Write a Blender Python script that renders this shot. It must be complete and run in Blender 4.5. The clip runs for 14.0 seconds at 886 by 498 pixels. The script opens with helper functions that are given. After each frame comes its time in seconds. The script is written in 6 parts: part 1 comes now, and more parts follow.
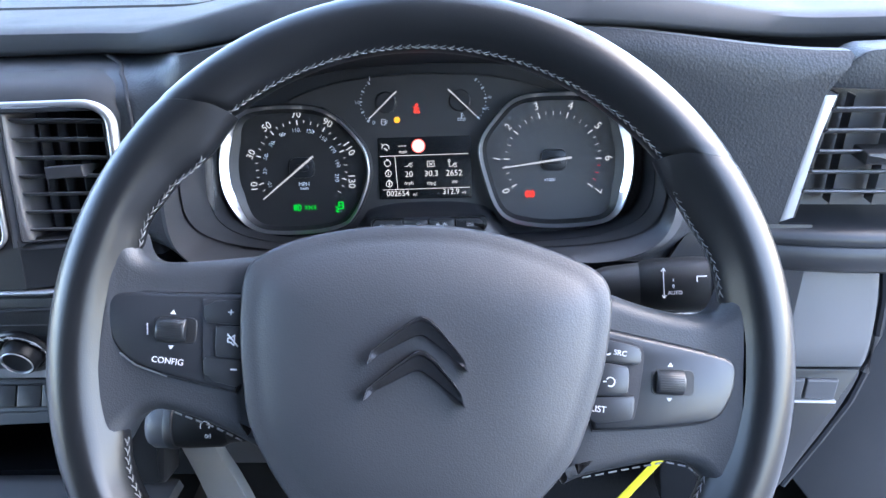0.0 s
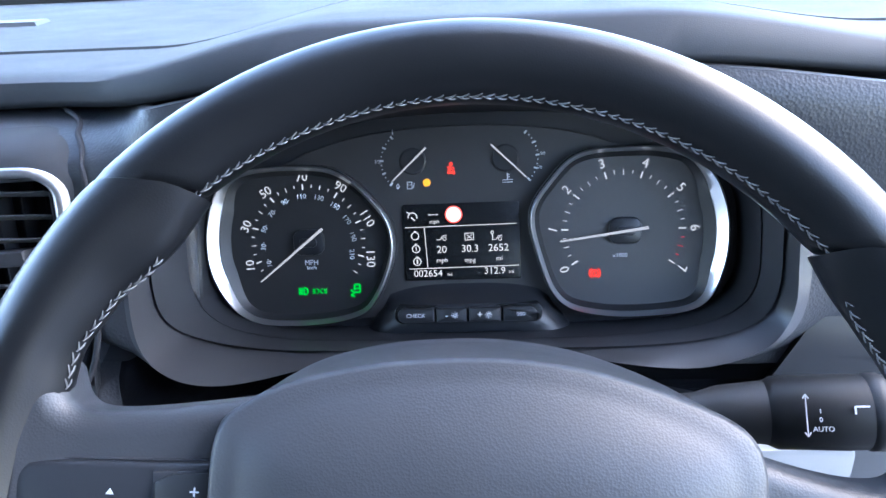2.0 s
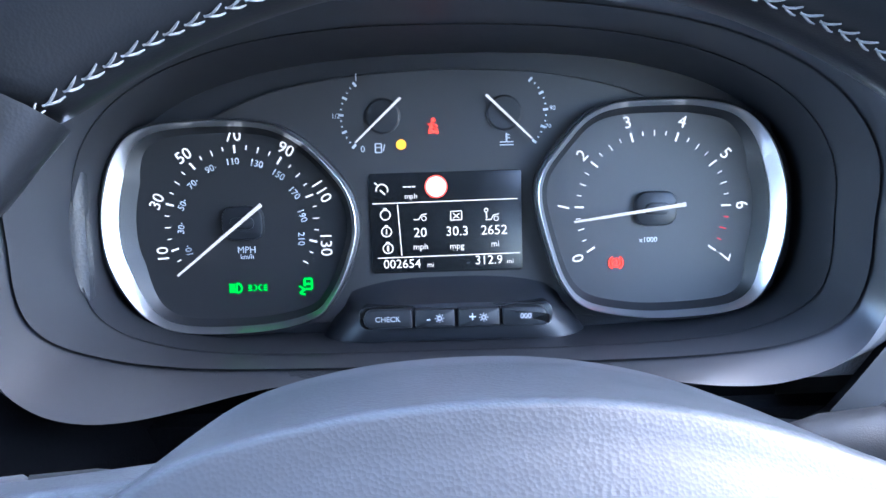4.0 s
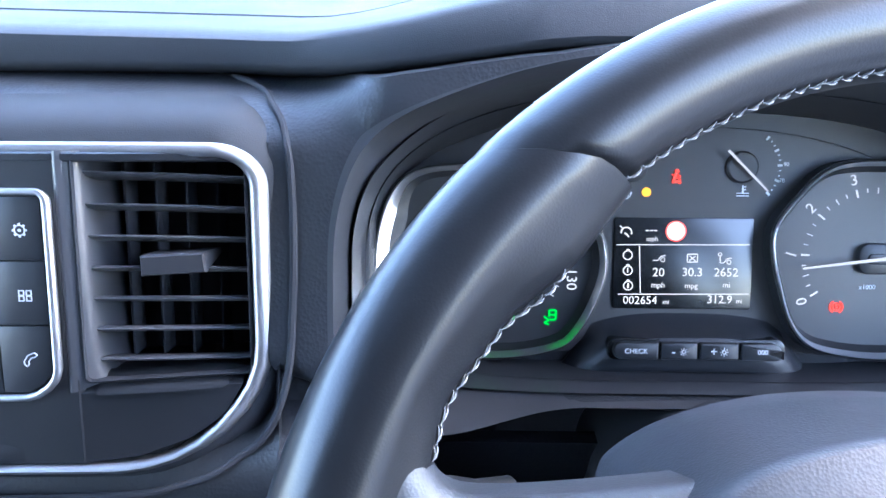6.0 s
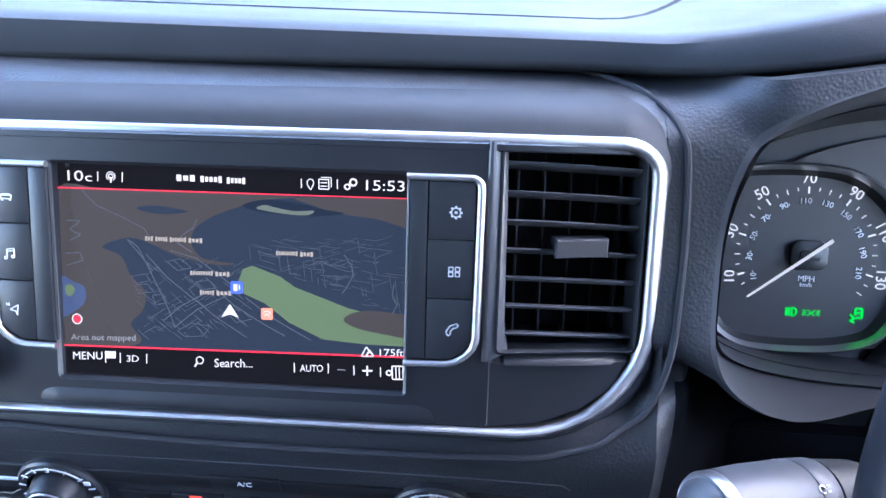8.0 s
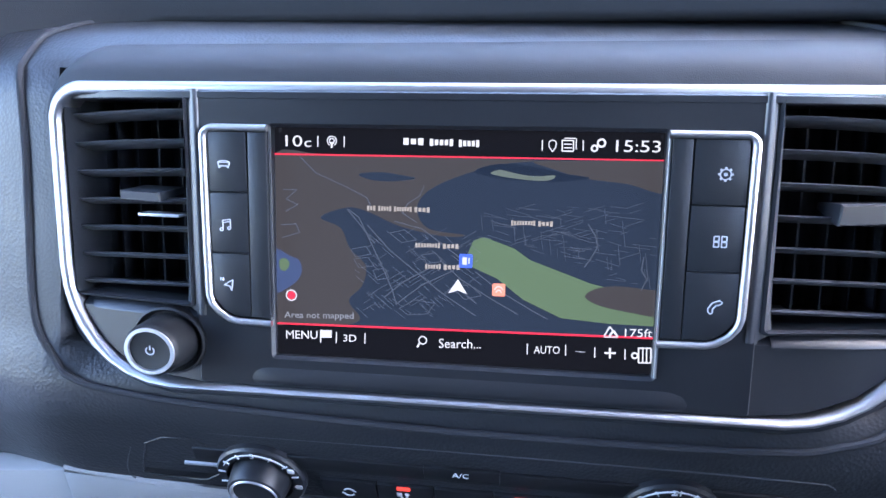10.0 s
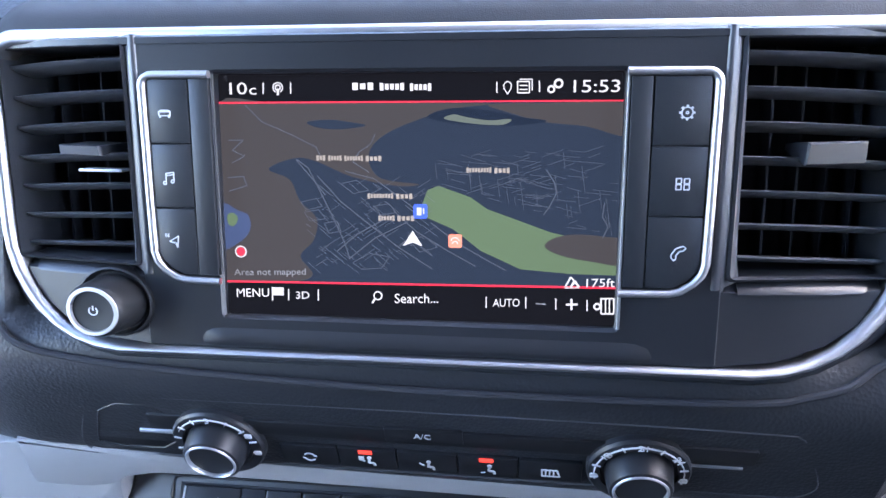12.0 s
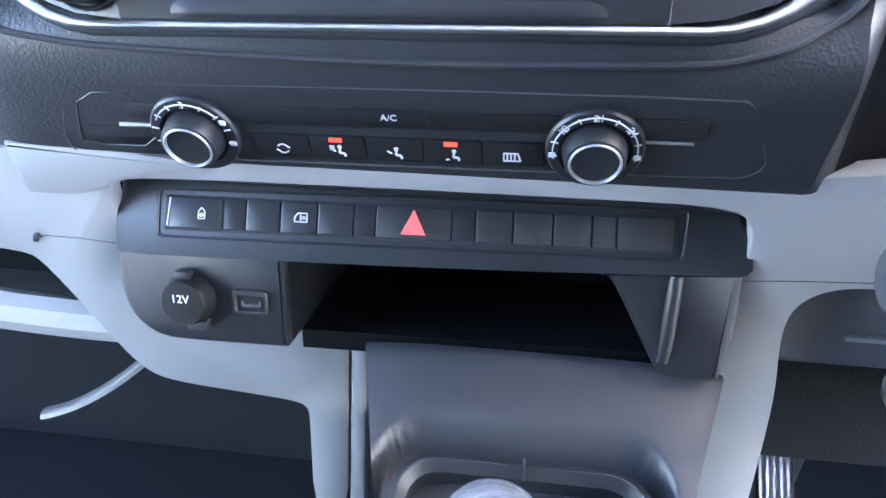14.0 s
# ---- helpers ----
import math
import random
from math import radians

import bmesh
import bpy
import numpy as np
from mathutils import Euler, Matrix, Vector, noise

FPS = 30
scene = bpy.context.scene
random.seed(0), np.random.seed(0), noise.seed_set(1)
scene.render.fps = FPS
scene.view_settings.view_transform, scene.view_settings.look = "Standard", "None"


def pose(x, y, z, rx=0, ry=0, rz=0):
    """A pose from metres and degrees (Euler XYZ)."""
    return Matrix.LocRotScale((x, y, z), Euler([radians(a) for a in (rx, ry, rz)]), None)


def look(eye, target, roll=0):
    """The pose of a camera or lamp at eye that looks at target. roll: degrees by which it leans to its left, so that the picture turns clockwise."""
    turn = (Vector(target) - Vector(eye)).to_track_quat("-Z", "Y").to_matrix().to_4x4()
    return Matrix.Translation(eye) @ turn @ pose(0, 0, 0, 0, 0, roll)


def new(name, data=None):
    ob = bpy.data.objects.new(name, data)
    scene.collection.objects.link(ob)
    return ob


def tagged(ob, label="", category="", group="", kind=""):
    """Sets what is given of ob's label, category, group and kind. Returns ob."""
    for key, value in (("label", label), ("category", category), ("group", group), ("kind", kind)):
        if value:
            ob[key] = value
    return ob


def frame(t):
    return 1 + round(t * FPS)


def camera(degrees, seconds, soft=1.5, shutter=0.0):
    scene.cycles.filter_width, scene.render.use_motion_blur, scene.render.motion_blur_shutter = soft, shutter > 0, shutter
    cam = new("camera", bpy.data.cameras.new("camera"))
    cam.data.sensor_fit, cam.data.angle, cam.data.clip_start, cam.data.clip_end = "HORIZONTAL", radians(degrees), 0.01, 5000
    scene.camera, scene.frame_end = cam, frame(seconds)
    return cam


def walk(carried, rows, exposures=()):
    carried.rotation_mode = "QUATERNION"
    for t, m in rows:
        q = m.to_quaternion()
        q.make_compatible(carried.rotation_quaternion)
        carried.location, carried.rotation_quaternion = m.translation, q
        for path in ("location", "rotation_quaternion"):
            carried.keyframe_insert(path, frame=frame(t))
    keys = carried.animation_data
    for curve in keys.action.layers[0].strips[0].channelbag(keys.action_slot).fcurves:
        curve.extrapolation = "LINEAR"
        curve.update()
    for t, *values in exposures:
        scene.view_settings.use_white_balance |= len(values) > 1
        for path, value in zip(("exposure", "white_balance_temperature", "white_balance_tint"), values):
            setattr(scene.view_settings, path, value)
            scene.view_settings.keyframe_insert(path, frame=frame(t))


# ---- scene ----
cam = camera(66.0, 14.0)
PATH = [
    (0, (0.0137, -0.4146, 1.2218), (-0.0380, 1.3738, 0.3281), -1.46),
    (0.5, (0.0061, -0.3955, 1.2215), (-0.0854, 1.3979, 0.3409), -2.45),
    (1, (0.0017, -0.3649, 1.2200), (-0.1205, 1.4461, 0.3802), -2.95),
    (1.5, (-0.0046, -0.3301, 1.2100), (-0.1265, 1.4912, 0.3926), -3.07),
    (2, (-0.0050, -0.3001, 1.2059), (-0.1020, 1.5323, 0.4105), -2.57),
    (2.2, (-0.0127, -0.2933, 1.2037), (-0.0929, 1.5452, 0.4204), -2.00),
    (4.3, (-0.0362, -0.2035, 1.1570), (0.0770, 1.6199, 0.3431), 0.39),
    (4.5, (-0.0435, -0.2021, 1.1592), (0.0801, 1.6161, 0.3354), 0.89),
    (5, (-0.0803, -0.2213, 1.1631), (0.0150, 1.6233, 0.3960), 1.23),
    (5.5, (-0.1105, -0.2325, 1.1730), (-0.0446, 1.6231, 0.4296), 1.26),
    (6, (-0.1542, -0.2344, 1.1758), (-0.0932, 1.6240, 0.4390), 1.68),
    (6.5, (-0.1978, -0.2443, 1.1767), (-0.1790, 1.6139, 0.4375), 1.92),
    (7, (-0.2378, -0.2584, 1.1823), (-0.2520, 1.6026, 0.4498), 2.59),
    (7.5, (-0.2676, -0.2564, 1.1778), (-0.3304, 1.6006, 0.4379), 2.57),
    (8, (-0.2944, -0.2588, 1.1758), (-0.4035, 1.5921, 0.4258), 1.95),
    (8.5, (-0.3262, -0.2605, 1.1721), (-0.4954, 1.5743, 0.3944), 1.43),
    (9, (-0.3650, -0.2605, 1.1684), (-0.5860, 1.5671, 0.3867), 0.95),
    (9.2, (-0.3755, -0.2586, 1.1631), (-0.6057, 1.5720, 0.3912), 0.79),
    (11.3, (-0.3719, -0.2311, 1.1486), (-0.6287, 1.6024, 0.3920), -0.71),
    (11.5, (-0.3693, -0.2317, 1.1463), (-0.6055, 1.6008, 0.3805), -0.57),
    (12, (-0.3600, -0.2378, 1.1365), (-0.5975, 1.5799, 0.3368), -0.68),
    (12.5, (-0.3509, -0.2458, 1.1241), (-0.5957, 1.5386, 0.2546), -1.05),
    (13, (-0.3451, -0.2572, 1.0990), (-0.5854, 1.4875, 0.1513), -1.12),
    (13.5, (-0.3401, -0.2725, 1.0869), (-0.5786, 1.4268, 0.0595), -1.28),
    (14, (-0.3375, -0.2830, 1.0679), (-0.5681, 1.3574, -0.0528), -0.61),
]
walk(cam, [(t, look(eye, target, roll)) for t, eye, target, roll in PATH], [(0, 4.42, 6300, 13), (2.2, 4.36, 6000, 13), (4.5, 5.22, 5700, 12), (6, 4.86, 5800, 14), (8, 4.7, 5850, 17), (9, 4.66, 5800, 17), (11.5, 4.5, 6100, 18), (12.5, 5.05, 6200, 18), (14, 5.42, 6500, 15)])

# ---- world, sun, exposure ----
world = bpy.data.worlds.new("sky")
scene.world = world
world.use_nodes = True
wn = world.node_tree.nodes
sky = wn.new("ShaderNodeTexSky")
sky.sky_type = "NISHITA"
sky.sun_disc = False
sky.dust_density, sky.ozone_density = 1.2, 1.0
SUN_ELEVATION, SUN_TURN = radians(46), radians(84)
sky.sun_elevation, sky.sun_rotation = SUN_ELEVATION, SUN_TURN
wn["Background"].inputs["Strength"].default_value = 0.15
world.node_tree.links.new(sky.outputs["Color"], wn["Background"].inputs["Color"])

sun = new("sun", bpy.data.lights.new("sun", "SUN"))
sun.data.energy, sun.data.angle, sun.data.color = 0.06, radians(90), (1.0, 0.99, 0.97)
sun_dir = Vector((math.sin(SUN_TURN) * math.cos(SUN_ELEVATION), math.cos(SUN_TURN) * math.cos(SUN_ELEVATION), math.sin(SUN_ELEVATION)))
sun.matrix_world = look(sun_dir * 20, (0, 0, 0))


# ---- materials ----
GLOW = 0.08  # lamps and screens against the bright daylight


def material(name, colour, rough=0.5, metal=0.0, grain=0.0, grain_size=900.0, stain=0.0, stain_size=14.0,
             emit=0.0, spec=0.5, coat=0.0, transmission=0.0, leather=False, rough_vary=0.0):
    m = bpy.data.materials.new(name)
    m.use_nodes = True
    nt = m.node_tree
    b = nt.nodes["Principled BSDF"]
    b.inputs["Base Color"].default_value = (*colour, 1)
    b.inputs["Roughness"].default_value = rough
    b.inputs["Metallic"].default_value = metal
    b.inputs["Specular IOR Level"].default_value = spec
    b.inputs["Coat Weight"].default_value = coat
    b.inputs["Coat Roughness"].default_value = 0.08
    b.inputs["Transmission Weight"].default_value = transmission
    if emit:
        b.inputs["Specular IOR Level"].default_value = 0.2
        b.inputs["Emission Color"].default_value = (*colour, 1)
        b.inputs["Base Color"].default_value = (*[c * 0.15 for c in colour], 1)
        b.inputs["Emission Strength"].default_value = emit * GLOW
    coord = nt.nodes.new("ShaderNodeTexCoord")
    if grain:
        if leather:
            tex = nt.nodes.new("ShaderNodeTexVoronoi")
            tex.inputs["Scale"].default_value = grain_size
            out = tex.outputs["Distance"]
        else:
            tex = nt.nodes.new("ShaderNodeTexNoise")
            tex.inputs["Scale"].default_value = grain_size
            tex.inputs["Detail"].default_value = 3
            out = tex.outputs["Fac"]
        nt.links.new(coord.outputs["Object"], tex.inputs["Vector"])
        bump = nt.nodes.new("ShaderNodeBump")
        bump.inputs["Strength"].default_value = grain
        bump.inputs["Distance"].default_value = 0.0006
        nt.links.new(out, bump.inputs["Height"])
        nt.links.new(bump.outputs["Normal"], b.inputs["Normal"])
    if stain or rough_vary:
        big = nt.nodes.new("ShaderNodeTexNoise")
        big.inputs["Scale"].default_value = stain_size
        big.inputs["Detail"].default_value = 6
        big.inputs["Roughness"].default_value = 0.65
        nt.links.new(coord.outputs["Object"], big.inputs["Vector"])
        if stain:
            mix = nt.nodes.new("ShaderNodeMix")
            mix.data_type = "RGBA"
            mix.inputs["A"].default_value = (*[c * (1 - stain) for c in colour], 1)
            mix.inputs["B"].default_value = (*[min(1, c * (1 + stain)) for c in colour], 1)
            nt.links.new(big.outputs["Fac"], mix.inputs["Factor"])
            nt.links.new(mix.outputs["Result"], b.inputs["Base Color"])
        if rough_vary:
            rng = nt.nodes.new("ShaderNodeMapRange")
            rng.inputs["From Min"].default_value, rng.inputs["From Max"].default_value = 0.3, 0.7
            rng.inputs["To Min"].default_value, rng.inputs["To Max"].default_value = rough - rough_vary, rough + rough_vary
            nt.links.new(big.outputs["Fac"], rng.inputs["Value"])
            nt.links.new(rng.outputs["Result"], b.inputs["Roughness"])
    return m


PAD = material("pad_plastic", (0.024, 0.027, 0.032), 0.62, spec=0.13, grain=0.14, grain_size=1900, stain=0.12, rough_vary=0.05, leather=True)
FASCIA = material("fascia_plastic", (0.015, 0.017, 0.0205), 0.42, spec=0.36, grain=0.27, grain_size=640, stain=0.12, rough_vary=0.05, leather=True)
SMOOTH = material("satin_plastic", (0.012, 0.0135, 0.0165), 0.38, spec=0.36, grain=0.12, grain_size=2500, stain=0.1, rough_vary=0.05)
# DARK and HOLLOW are lifted in colour to stand for a veil of haze
DARK = material("dark_plastic", (0.0095, 0.0105, 0.0125), 0.5, grain=0.2, grain_size=1800, stain=0.15, rough_vary=0.06)
HOLLOW = material("hazed_black_plastic", (0.022, 0.024, 0.029), 0.8, spec=0.2, grain=0.2, grain_size=900, stain=0.2)
GREY = material("grey_trim_plastic", (0.205, 0.212, 0.225), 0.5, grain=0.4, grain_size=1500, stain=0.06, rough_vary=0.05)
# darker copy of GREY; on the end panel it holds the shade there
MIDGREY = material("darker_grey_trim", (0.085, 0.088, 0.096), 0.5, grain=0.35, grain_size=1500, stain=0.06, rough_vary=0.05)
LEATHER = material("rim_leather", (0.007, 0.0078, 0.0093), 0.31, spec=0.36, grain=0.05, grain_size=1500, stain=0.15, rough_vary=0.03, leather=True)
HUB = material("airbag_cover_plastic", (0.026, 0.029, 0.0345), 0.45, spec=0.42, grain=0.14, grain_size=1100, stain=0.08, rough_vary=0.05, leather=True)
SPOKE = material("spoke_plastic", (0.015, 0.017, 0.021), 0.34, grain=0.1, grain_size=2200, stain=0.1, rough_vary=0.05)
CHROME = material("satin_chrome", (0.44, 0.44, 0.45), 0.42, metal=1.0, rough_vary=0.05, stain=0.04)
BRIGHT = material("bright_chrome", (0.7, 0.71, 0.73), 0.34, metal=1.0)
GLOSS = material("gloss_black", (0.006, 0.007, 0.008), 0.25, stain=0.3, rough_vary=0.03)
PANELBLACK = material("panel_black_plastic", (0.006, 0.0068, 0.0085), 0.48, spec=0.28, grain=0.1, grain_size=2200, stain=0.15, rough_vary=0.05)
BOWL = material("bowl_plastic", (0.016, 0.0172, 0.0205), 0.42, grain=0.1, grain_size=2500, stain=0.1, rough_vary=0.05)
# paler than FASCIA: side window light on the lip is put into the colour
FLARE = material("lit_lip_plastic", (0.025, 0.027, 0.0315), 0.35, spec=0.6, grain=0.08, grain_size=2500, stain=0.1, rough_vary=0.05)
# near black: shade in recesses is put into this colour
SHADEBLACK = material("shade_black_plastic", (0.0035, 0.004, 0.005), 0.9, spec=0.08, grain=0.3, grain_size=900, stain=0.2)
DECK = material("deck_plastic", (0.024, 0.026, 0.031), 0.42, grain=0.15, grain_size=2200, stain=0.1, rough_vary=0.05)
# paler than the faceplate: light caught by bevels is put into the colour
CHEEK = material("lit_bevel_plastic", (0.04, 0.043, 0.05), 0.34, grain=0.08, grain_size=2500, stain=0.08)
KEY = material("button_plastic", (0.013, 0.015, 0.018), 0.38, grain=0.12, grain_size=2500, stain=0.08, rough_vary=0.04)
FACE = material("gauge_face", (0.025, 0.0252, 0.0262), 0.5, grain=0.06, grain_size=3000, stain=0.08)
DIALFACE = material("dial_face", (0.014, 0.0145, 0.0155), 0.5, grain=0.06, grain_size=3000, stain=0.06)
TABGREY = material("tab_grey_plastic", (0.016, 0.018, 0.023), 0.5, grain=0.1, grain_size=2500, stain=0.08)
# paler copy of the dial face: light on the right dial put into colour
DIALFACE_LIT = material("dial_face_lit", (0.04, 0.041, 0.043), 0.5, grain=0.06, grain_size=3000, stain=0.06)
CAPTION = material("screen_caption", (0.5, 0.43, 0.36), 0.4, emit=0.5)
# light on the slats' front edges is put into this one grey
SLAT = material("lit_slat_plastic", (0.072, 0.077, 0.088), 0.34, grain=0.08, grain_size=2500, stain=0.08)
KNOB = material("knob_plastic", (0.006, 0.0068, 0.008), 0.5, spec=0.25, grain=0.1, grain_size=2500, stain=0.08)
PRINT = material("white_print", (0.5, 0.51, 0.53), 0.5, stain=0.05, stain_size=300)
LIT = material("backlit_print", (0.85, 0.88, 0.92), 0.5, emit=0.5)
NEEDLE = material("needle_white", (0.85, 0.86, 0.9), 0.4, emit=0.35)
THREAD = material("grey_thread", (0.13, 0.134, 0.14), 0.55, grain=0.3, grain_size=4000, stain=0.2, stain_size=200)
GREEN = material("green_lamp", (0.0, 0.85, 0.06), 0.5, emit=0.5)
RED = material("red_lamp", (1.0, 0.06, 0.04), 0.5, emit=1.0)
AMBER = material("amber_lamp", (1.0, 0.4, 0.03), 0.5, emit=1.0)
PINK = material("pink_lamp", (1.0, 0.74, 0.68), 0.5, emit=0.9)
# black lifted by a faint glow that stands for haze over the screen
SCREENBLACK = material("hazed_screen_black", (0.010, 0.010, 0.013), 0.12, emit=0.5)
UIDIM = material("screen_dim_white", (0.6, 0.6, 0.62), 0.5, emit=0.22)
UIWHITE = material("screen_white", (0.75, 0.73, 0.72), 0.4, emit=0.65)
UIRED = material("screen_red", (0.75, 0.03, 0.06), 0.4, emit=0.9)
MAPBLUE = material("map_slate", (0.018, 0.026, 0.042), 0.25, emit=1.0)
# brown greyed to hold the washed-out reflection on the glass
MAPBROWN = material("map_brown_veiled", (0.042, 0.0385, 0.039), 0.25, emit=1.0)
MAPGREEN = material("map_green", (0.09, 0.135, 0.075), 0.25, emit=0.9)
MAPHILL = material("map_dark_slate", (0.011, 0.017, 0.03), 0.25, emit=1.0)
MAPPALE = material("map_pale_green", (0.1, 0.12, 0.1), 0.25, emit=0.9)
MAPROAD = material("map_road", (0.062, 0.074, 0.098), 0.3, emit=0.9)
MAPWATER = material("map_water", (0.045, 0.065, 0.13), 0.3, emit=0.9)
UIBLUE = material("screen_blue", (0.06, 0.12, 0.6), 0.3, emit=0.9)
UIORANGE = material("screen_orange", (0.8, 0.25, 0.16), 0.3, emit=0.9)
HAZARD = material("hazard_red", (0.85, 0.15, 0.18), 0.4, emit=0.45)
YELLOW = material("yellow_webbing", (0.75, 0.68, 0.03), 0.7, grain=0.4, grain_size=900, stain=0.1)
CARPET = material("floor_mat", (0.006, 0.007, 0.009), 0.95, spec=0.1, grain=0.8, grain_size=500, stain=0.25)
LINING = material("cab_lining", (0.22, 0.22, 0.23), 0.85, grain=0.4, grain_size=700, stain=0.08)
# dark so that the unseen rear wall throws little light on the fascia
REARDARK = material("dark_rear_wall", (0.03, 0.031, 0.034), 0.9, spec=0.2, grain=0.4, grain_size=700, stain=0.1)
RUBBER = material("black_rubber", (0.012, 0.012, 0.013), 0.75, grain=0.2, grain_size=900, stain=0.1)
# pale so that the ground bounces light up into the cab
BOUNCEGROUND = material("concrete", (0.22, 0.225, 0.225), 0.9, grain=0.8, grain_size=120, stain=0.25, stain_size=0.7)
LEAF = material("hedge_leaf", (0.1, 0.11, 0.03), 0.6, stain=0.4, stain_size=3)
METALDARK = material("brushed_steel", (0.5, 0.5, 0.52), 0.3, metal=1.0, stain=0.1)
BADGE = material("smoked_chrome", (0.085, 0.088, 0.1), 0.24, metal=0.9, stain=0.06)
KNOBDOME = material("silver_knob", (0.6, 0.63, 0.7), 0.22, metal=0.85, stain=0.05)

SATIN = material("satin_silver", (0.36, 0.37, 0.39), 0.36, metal=0.7, rough_vary=0.05, stain=0.05)
SHELL = material("duct_grey_plastic", (0.07, 0.073, 0.08), 0.5, grain=0.2, grain_size=1500, stain=0.08)
KEYGREY = material("switch_grey_plastic", (0.045, 0.048, 0.055), 0.45, grain=0.15, grain_size=2000, stain=0.08)

GLASS = bpy.data.materials.new("windscreen_glass")
GLASS.use_nodes = True
gb = GLASS.node_tree.nodes["Principled BSDF"]
gb.inputs["Base Color"].default_value = (0.96, 0.99, 0.98, 1)
gb.inputs["Roughness"].default_value = 0.0
gb.inputs["Transmission Weight"].default_value = 1.0
gb.inputs["IOR"].default_value = 1.45


# ---- mesh helpers ----
def thing(name, label, category, m=None, group="", kind=""):
    ob = new(name)
    ob.empty_display_size = 0.02
    if m is not None:
        ob.matrix_basis = m
    return tagged(ob, label, category, group, kind)


def part(name, bm, mat, parent, label="", smooth=35, kind="", m=None):
    me = bpy.data.meshes.new(name)
    bmesh.ops.recalc_face_normals(bm, faces=bm.faces)
    bm.to_mesh(me)
    bm.free()
    me.materials.append(mat)
    if smooth and len(me.polygons):
        me.shade_smooth()
        me.set_sharp_from_angle(angle=radians(smooth))
    ob = new(name, me)
    ob.parent = parent
    if m is not None:
        ob.matrix_basis = m
    return tagged(ob, label, kind=kind)


def solid(name, bm, mat, label, category, smooth=35, kind="", group="", m=None):
    ob = part(name, bm, mat, None, label, smooth, kind, m)
    return tagged(ob, label, category, group, kind)


def leaning(x, y, z, lean, roll=0):
    """A frame whose local x runs right, y up along the leaning face and z out of it, to the driver."""
    return pose(x, y, z, 90 - lean) @ pose(0, 0, 0, 0, 0, roll)


def join(*bms):
    out = bmesh.new()
    for b in bms:
        me = bpy.data.meshes.new("tmp")
        b.to_mesh(me)
        b.free()
        out.from_mesh(me)
        bpy.data.meshes.remove(me)
    return out


def moved(bm, m):
    bmesh.ops.transform(bm, matrix=m, verts=bm.verts)
    return bm


def rings(rows, closed=True, caps=(True, True)):
    """Quads between rows of points; each row is a closed loop if closed."""
    bm = bmesh.new()
    vs = [[bm.verts.new(p) for p in row] for row in rows]
    n = len(rows[0])
    for a, b in zip(vs, vs[1:]):
        for i in range(n if closed else n - 1):
            j = (i + 1) % n
            bm.faces.new((a[i], a[j], b[j], b[i]))
    if closed and caps[0]:
        bm.faces.new(vs[0])
    if closed and caps[1]:
        bm.faces.new(vs[-1])
    return bm


def looped(rows):
    """Quads between rows that close on themselves both ways."""
    bm = bmesh.new()
    vs = [[bm.verts.new(p) for p in row] for row in rows]
    n, k = len(rows[0]), len(rows)
    for a in range(k):
        for i in range(n):
            bm.faces.new((vs[a][i], vs[a][(i + 1) % n], vs[(a + 1) % k][(i + 1) % n], vs[(a + 1) % k][i]))
    return bm


def sheet(rows, back):
    """An open grid of points, thickened by the vector back."""
    back = Vector(back)
    bm = bmesh.new()
    f = [[bm.verts.new(p) for p in row] for row in rows]
    g = [[bm.verts.new(Vector(p) + back) for p in row] for row in rows]
    k, n = len(rows), len(rows[0])
    for a in range(k - 1):
        for i in range(n - 1):
            bm.faces.new((f[a][i], f[a][i + 1], f[a + 1][i + 1], f[a + 1][i]))
            bm.faces.new((g[a][i], g[a + 1][i], g[a + 1][i + 1], g[a][i + 1]))
    for a in range(k - 1):
        for i in (0, n - 1):
            bm.faces.new((f[a][i], f[a + 1][i], g[a + 1][i], g[a][i]))
    for i in range(n - 1):
        for a in (0, k - 1):
            bm.faces.new((f[a][i], f[a][i + 1], g[a][i + 1], g[a][i]))
    return bm


def spline(pts, n=8, closed=True):
    """A Catmull-Rom curve through the points."""
    P = [Vector(p) for p in pts]
    k = len(P)
    out = []
    for i in range(k if closed else k - 1):
        a, b, c, d = (P[(i + s) % k] if closed else P[min(max(i + s, 0), k - 1)] for s in (-1, 0, 1, 2))
        for j in range(n):
            t = j / n
            out.append(0.5 * (2 * b + (c - a) * t + (2 * a - 5 * b + 4 * c - d) * t * t + (3 * b - a - 3 * c + d) * t ** 3))
    if not closed:
        out.append(P[-1])
    return out


def area2(o):
    return sum(o[i][0] * o[(i + 1) % len(o)][1] - o[(i + 1) % len(o)][0] * o[i][1] for i in range(len(o)))


def offset(o, d):
    """The flat outline o, grown by d."""
    s = 1 if area2(o) > 0 else -1
    out = []
    for i in range(len(o)):
        a, b, c = o[i - 1], o[i], o[(i + 1) % len(o)]
        e, f = Vector((b[0] - a[0], b[1] - a[1])), Vector((c[0] - b[0], c[1] - b[1]))
        e = e.normalized() if e.length > 1e-9 else f.normalized()
        f = f.normalized() if f.length > 1e-9 else e
        nrm = Vector((e.y + f.y, -e.x - f.x)) * s
        nrm = nrm.normalized() if nrm.length > 1e-6 else Vector((e.y, -e.x)) * s
        k = d / max(0.45, nrm.dot(Vector((e.y, -e.x)) * s))
        out.append((b[0] + nrm.x * k, b[1] + nrm.y * k))
    return out


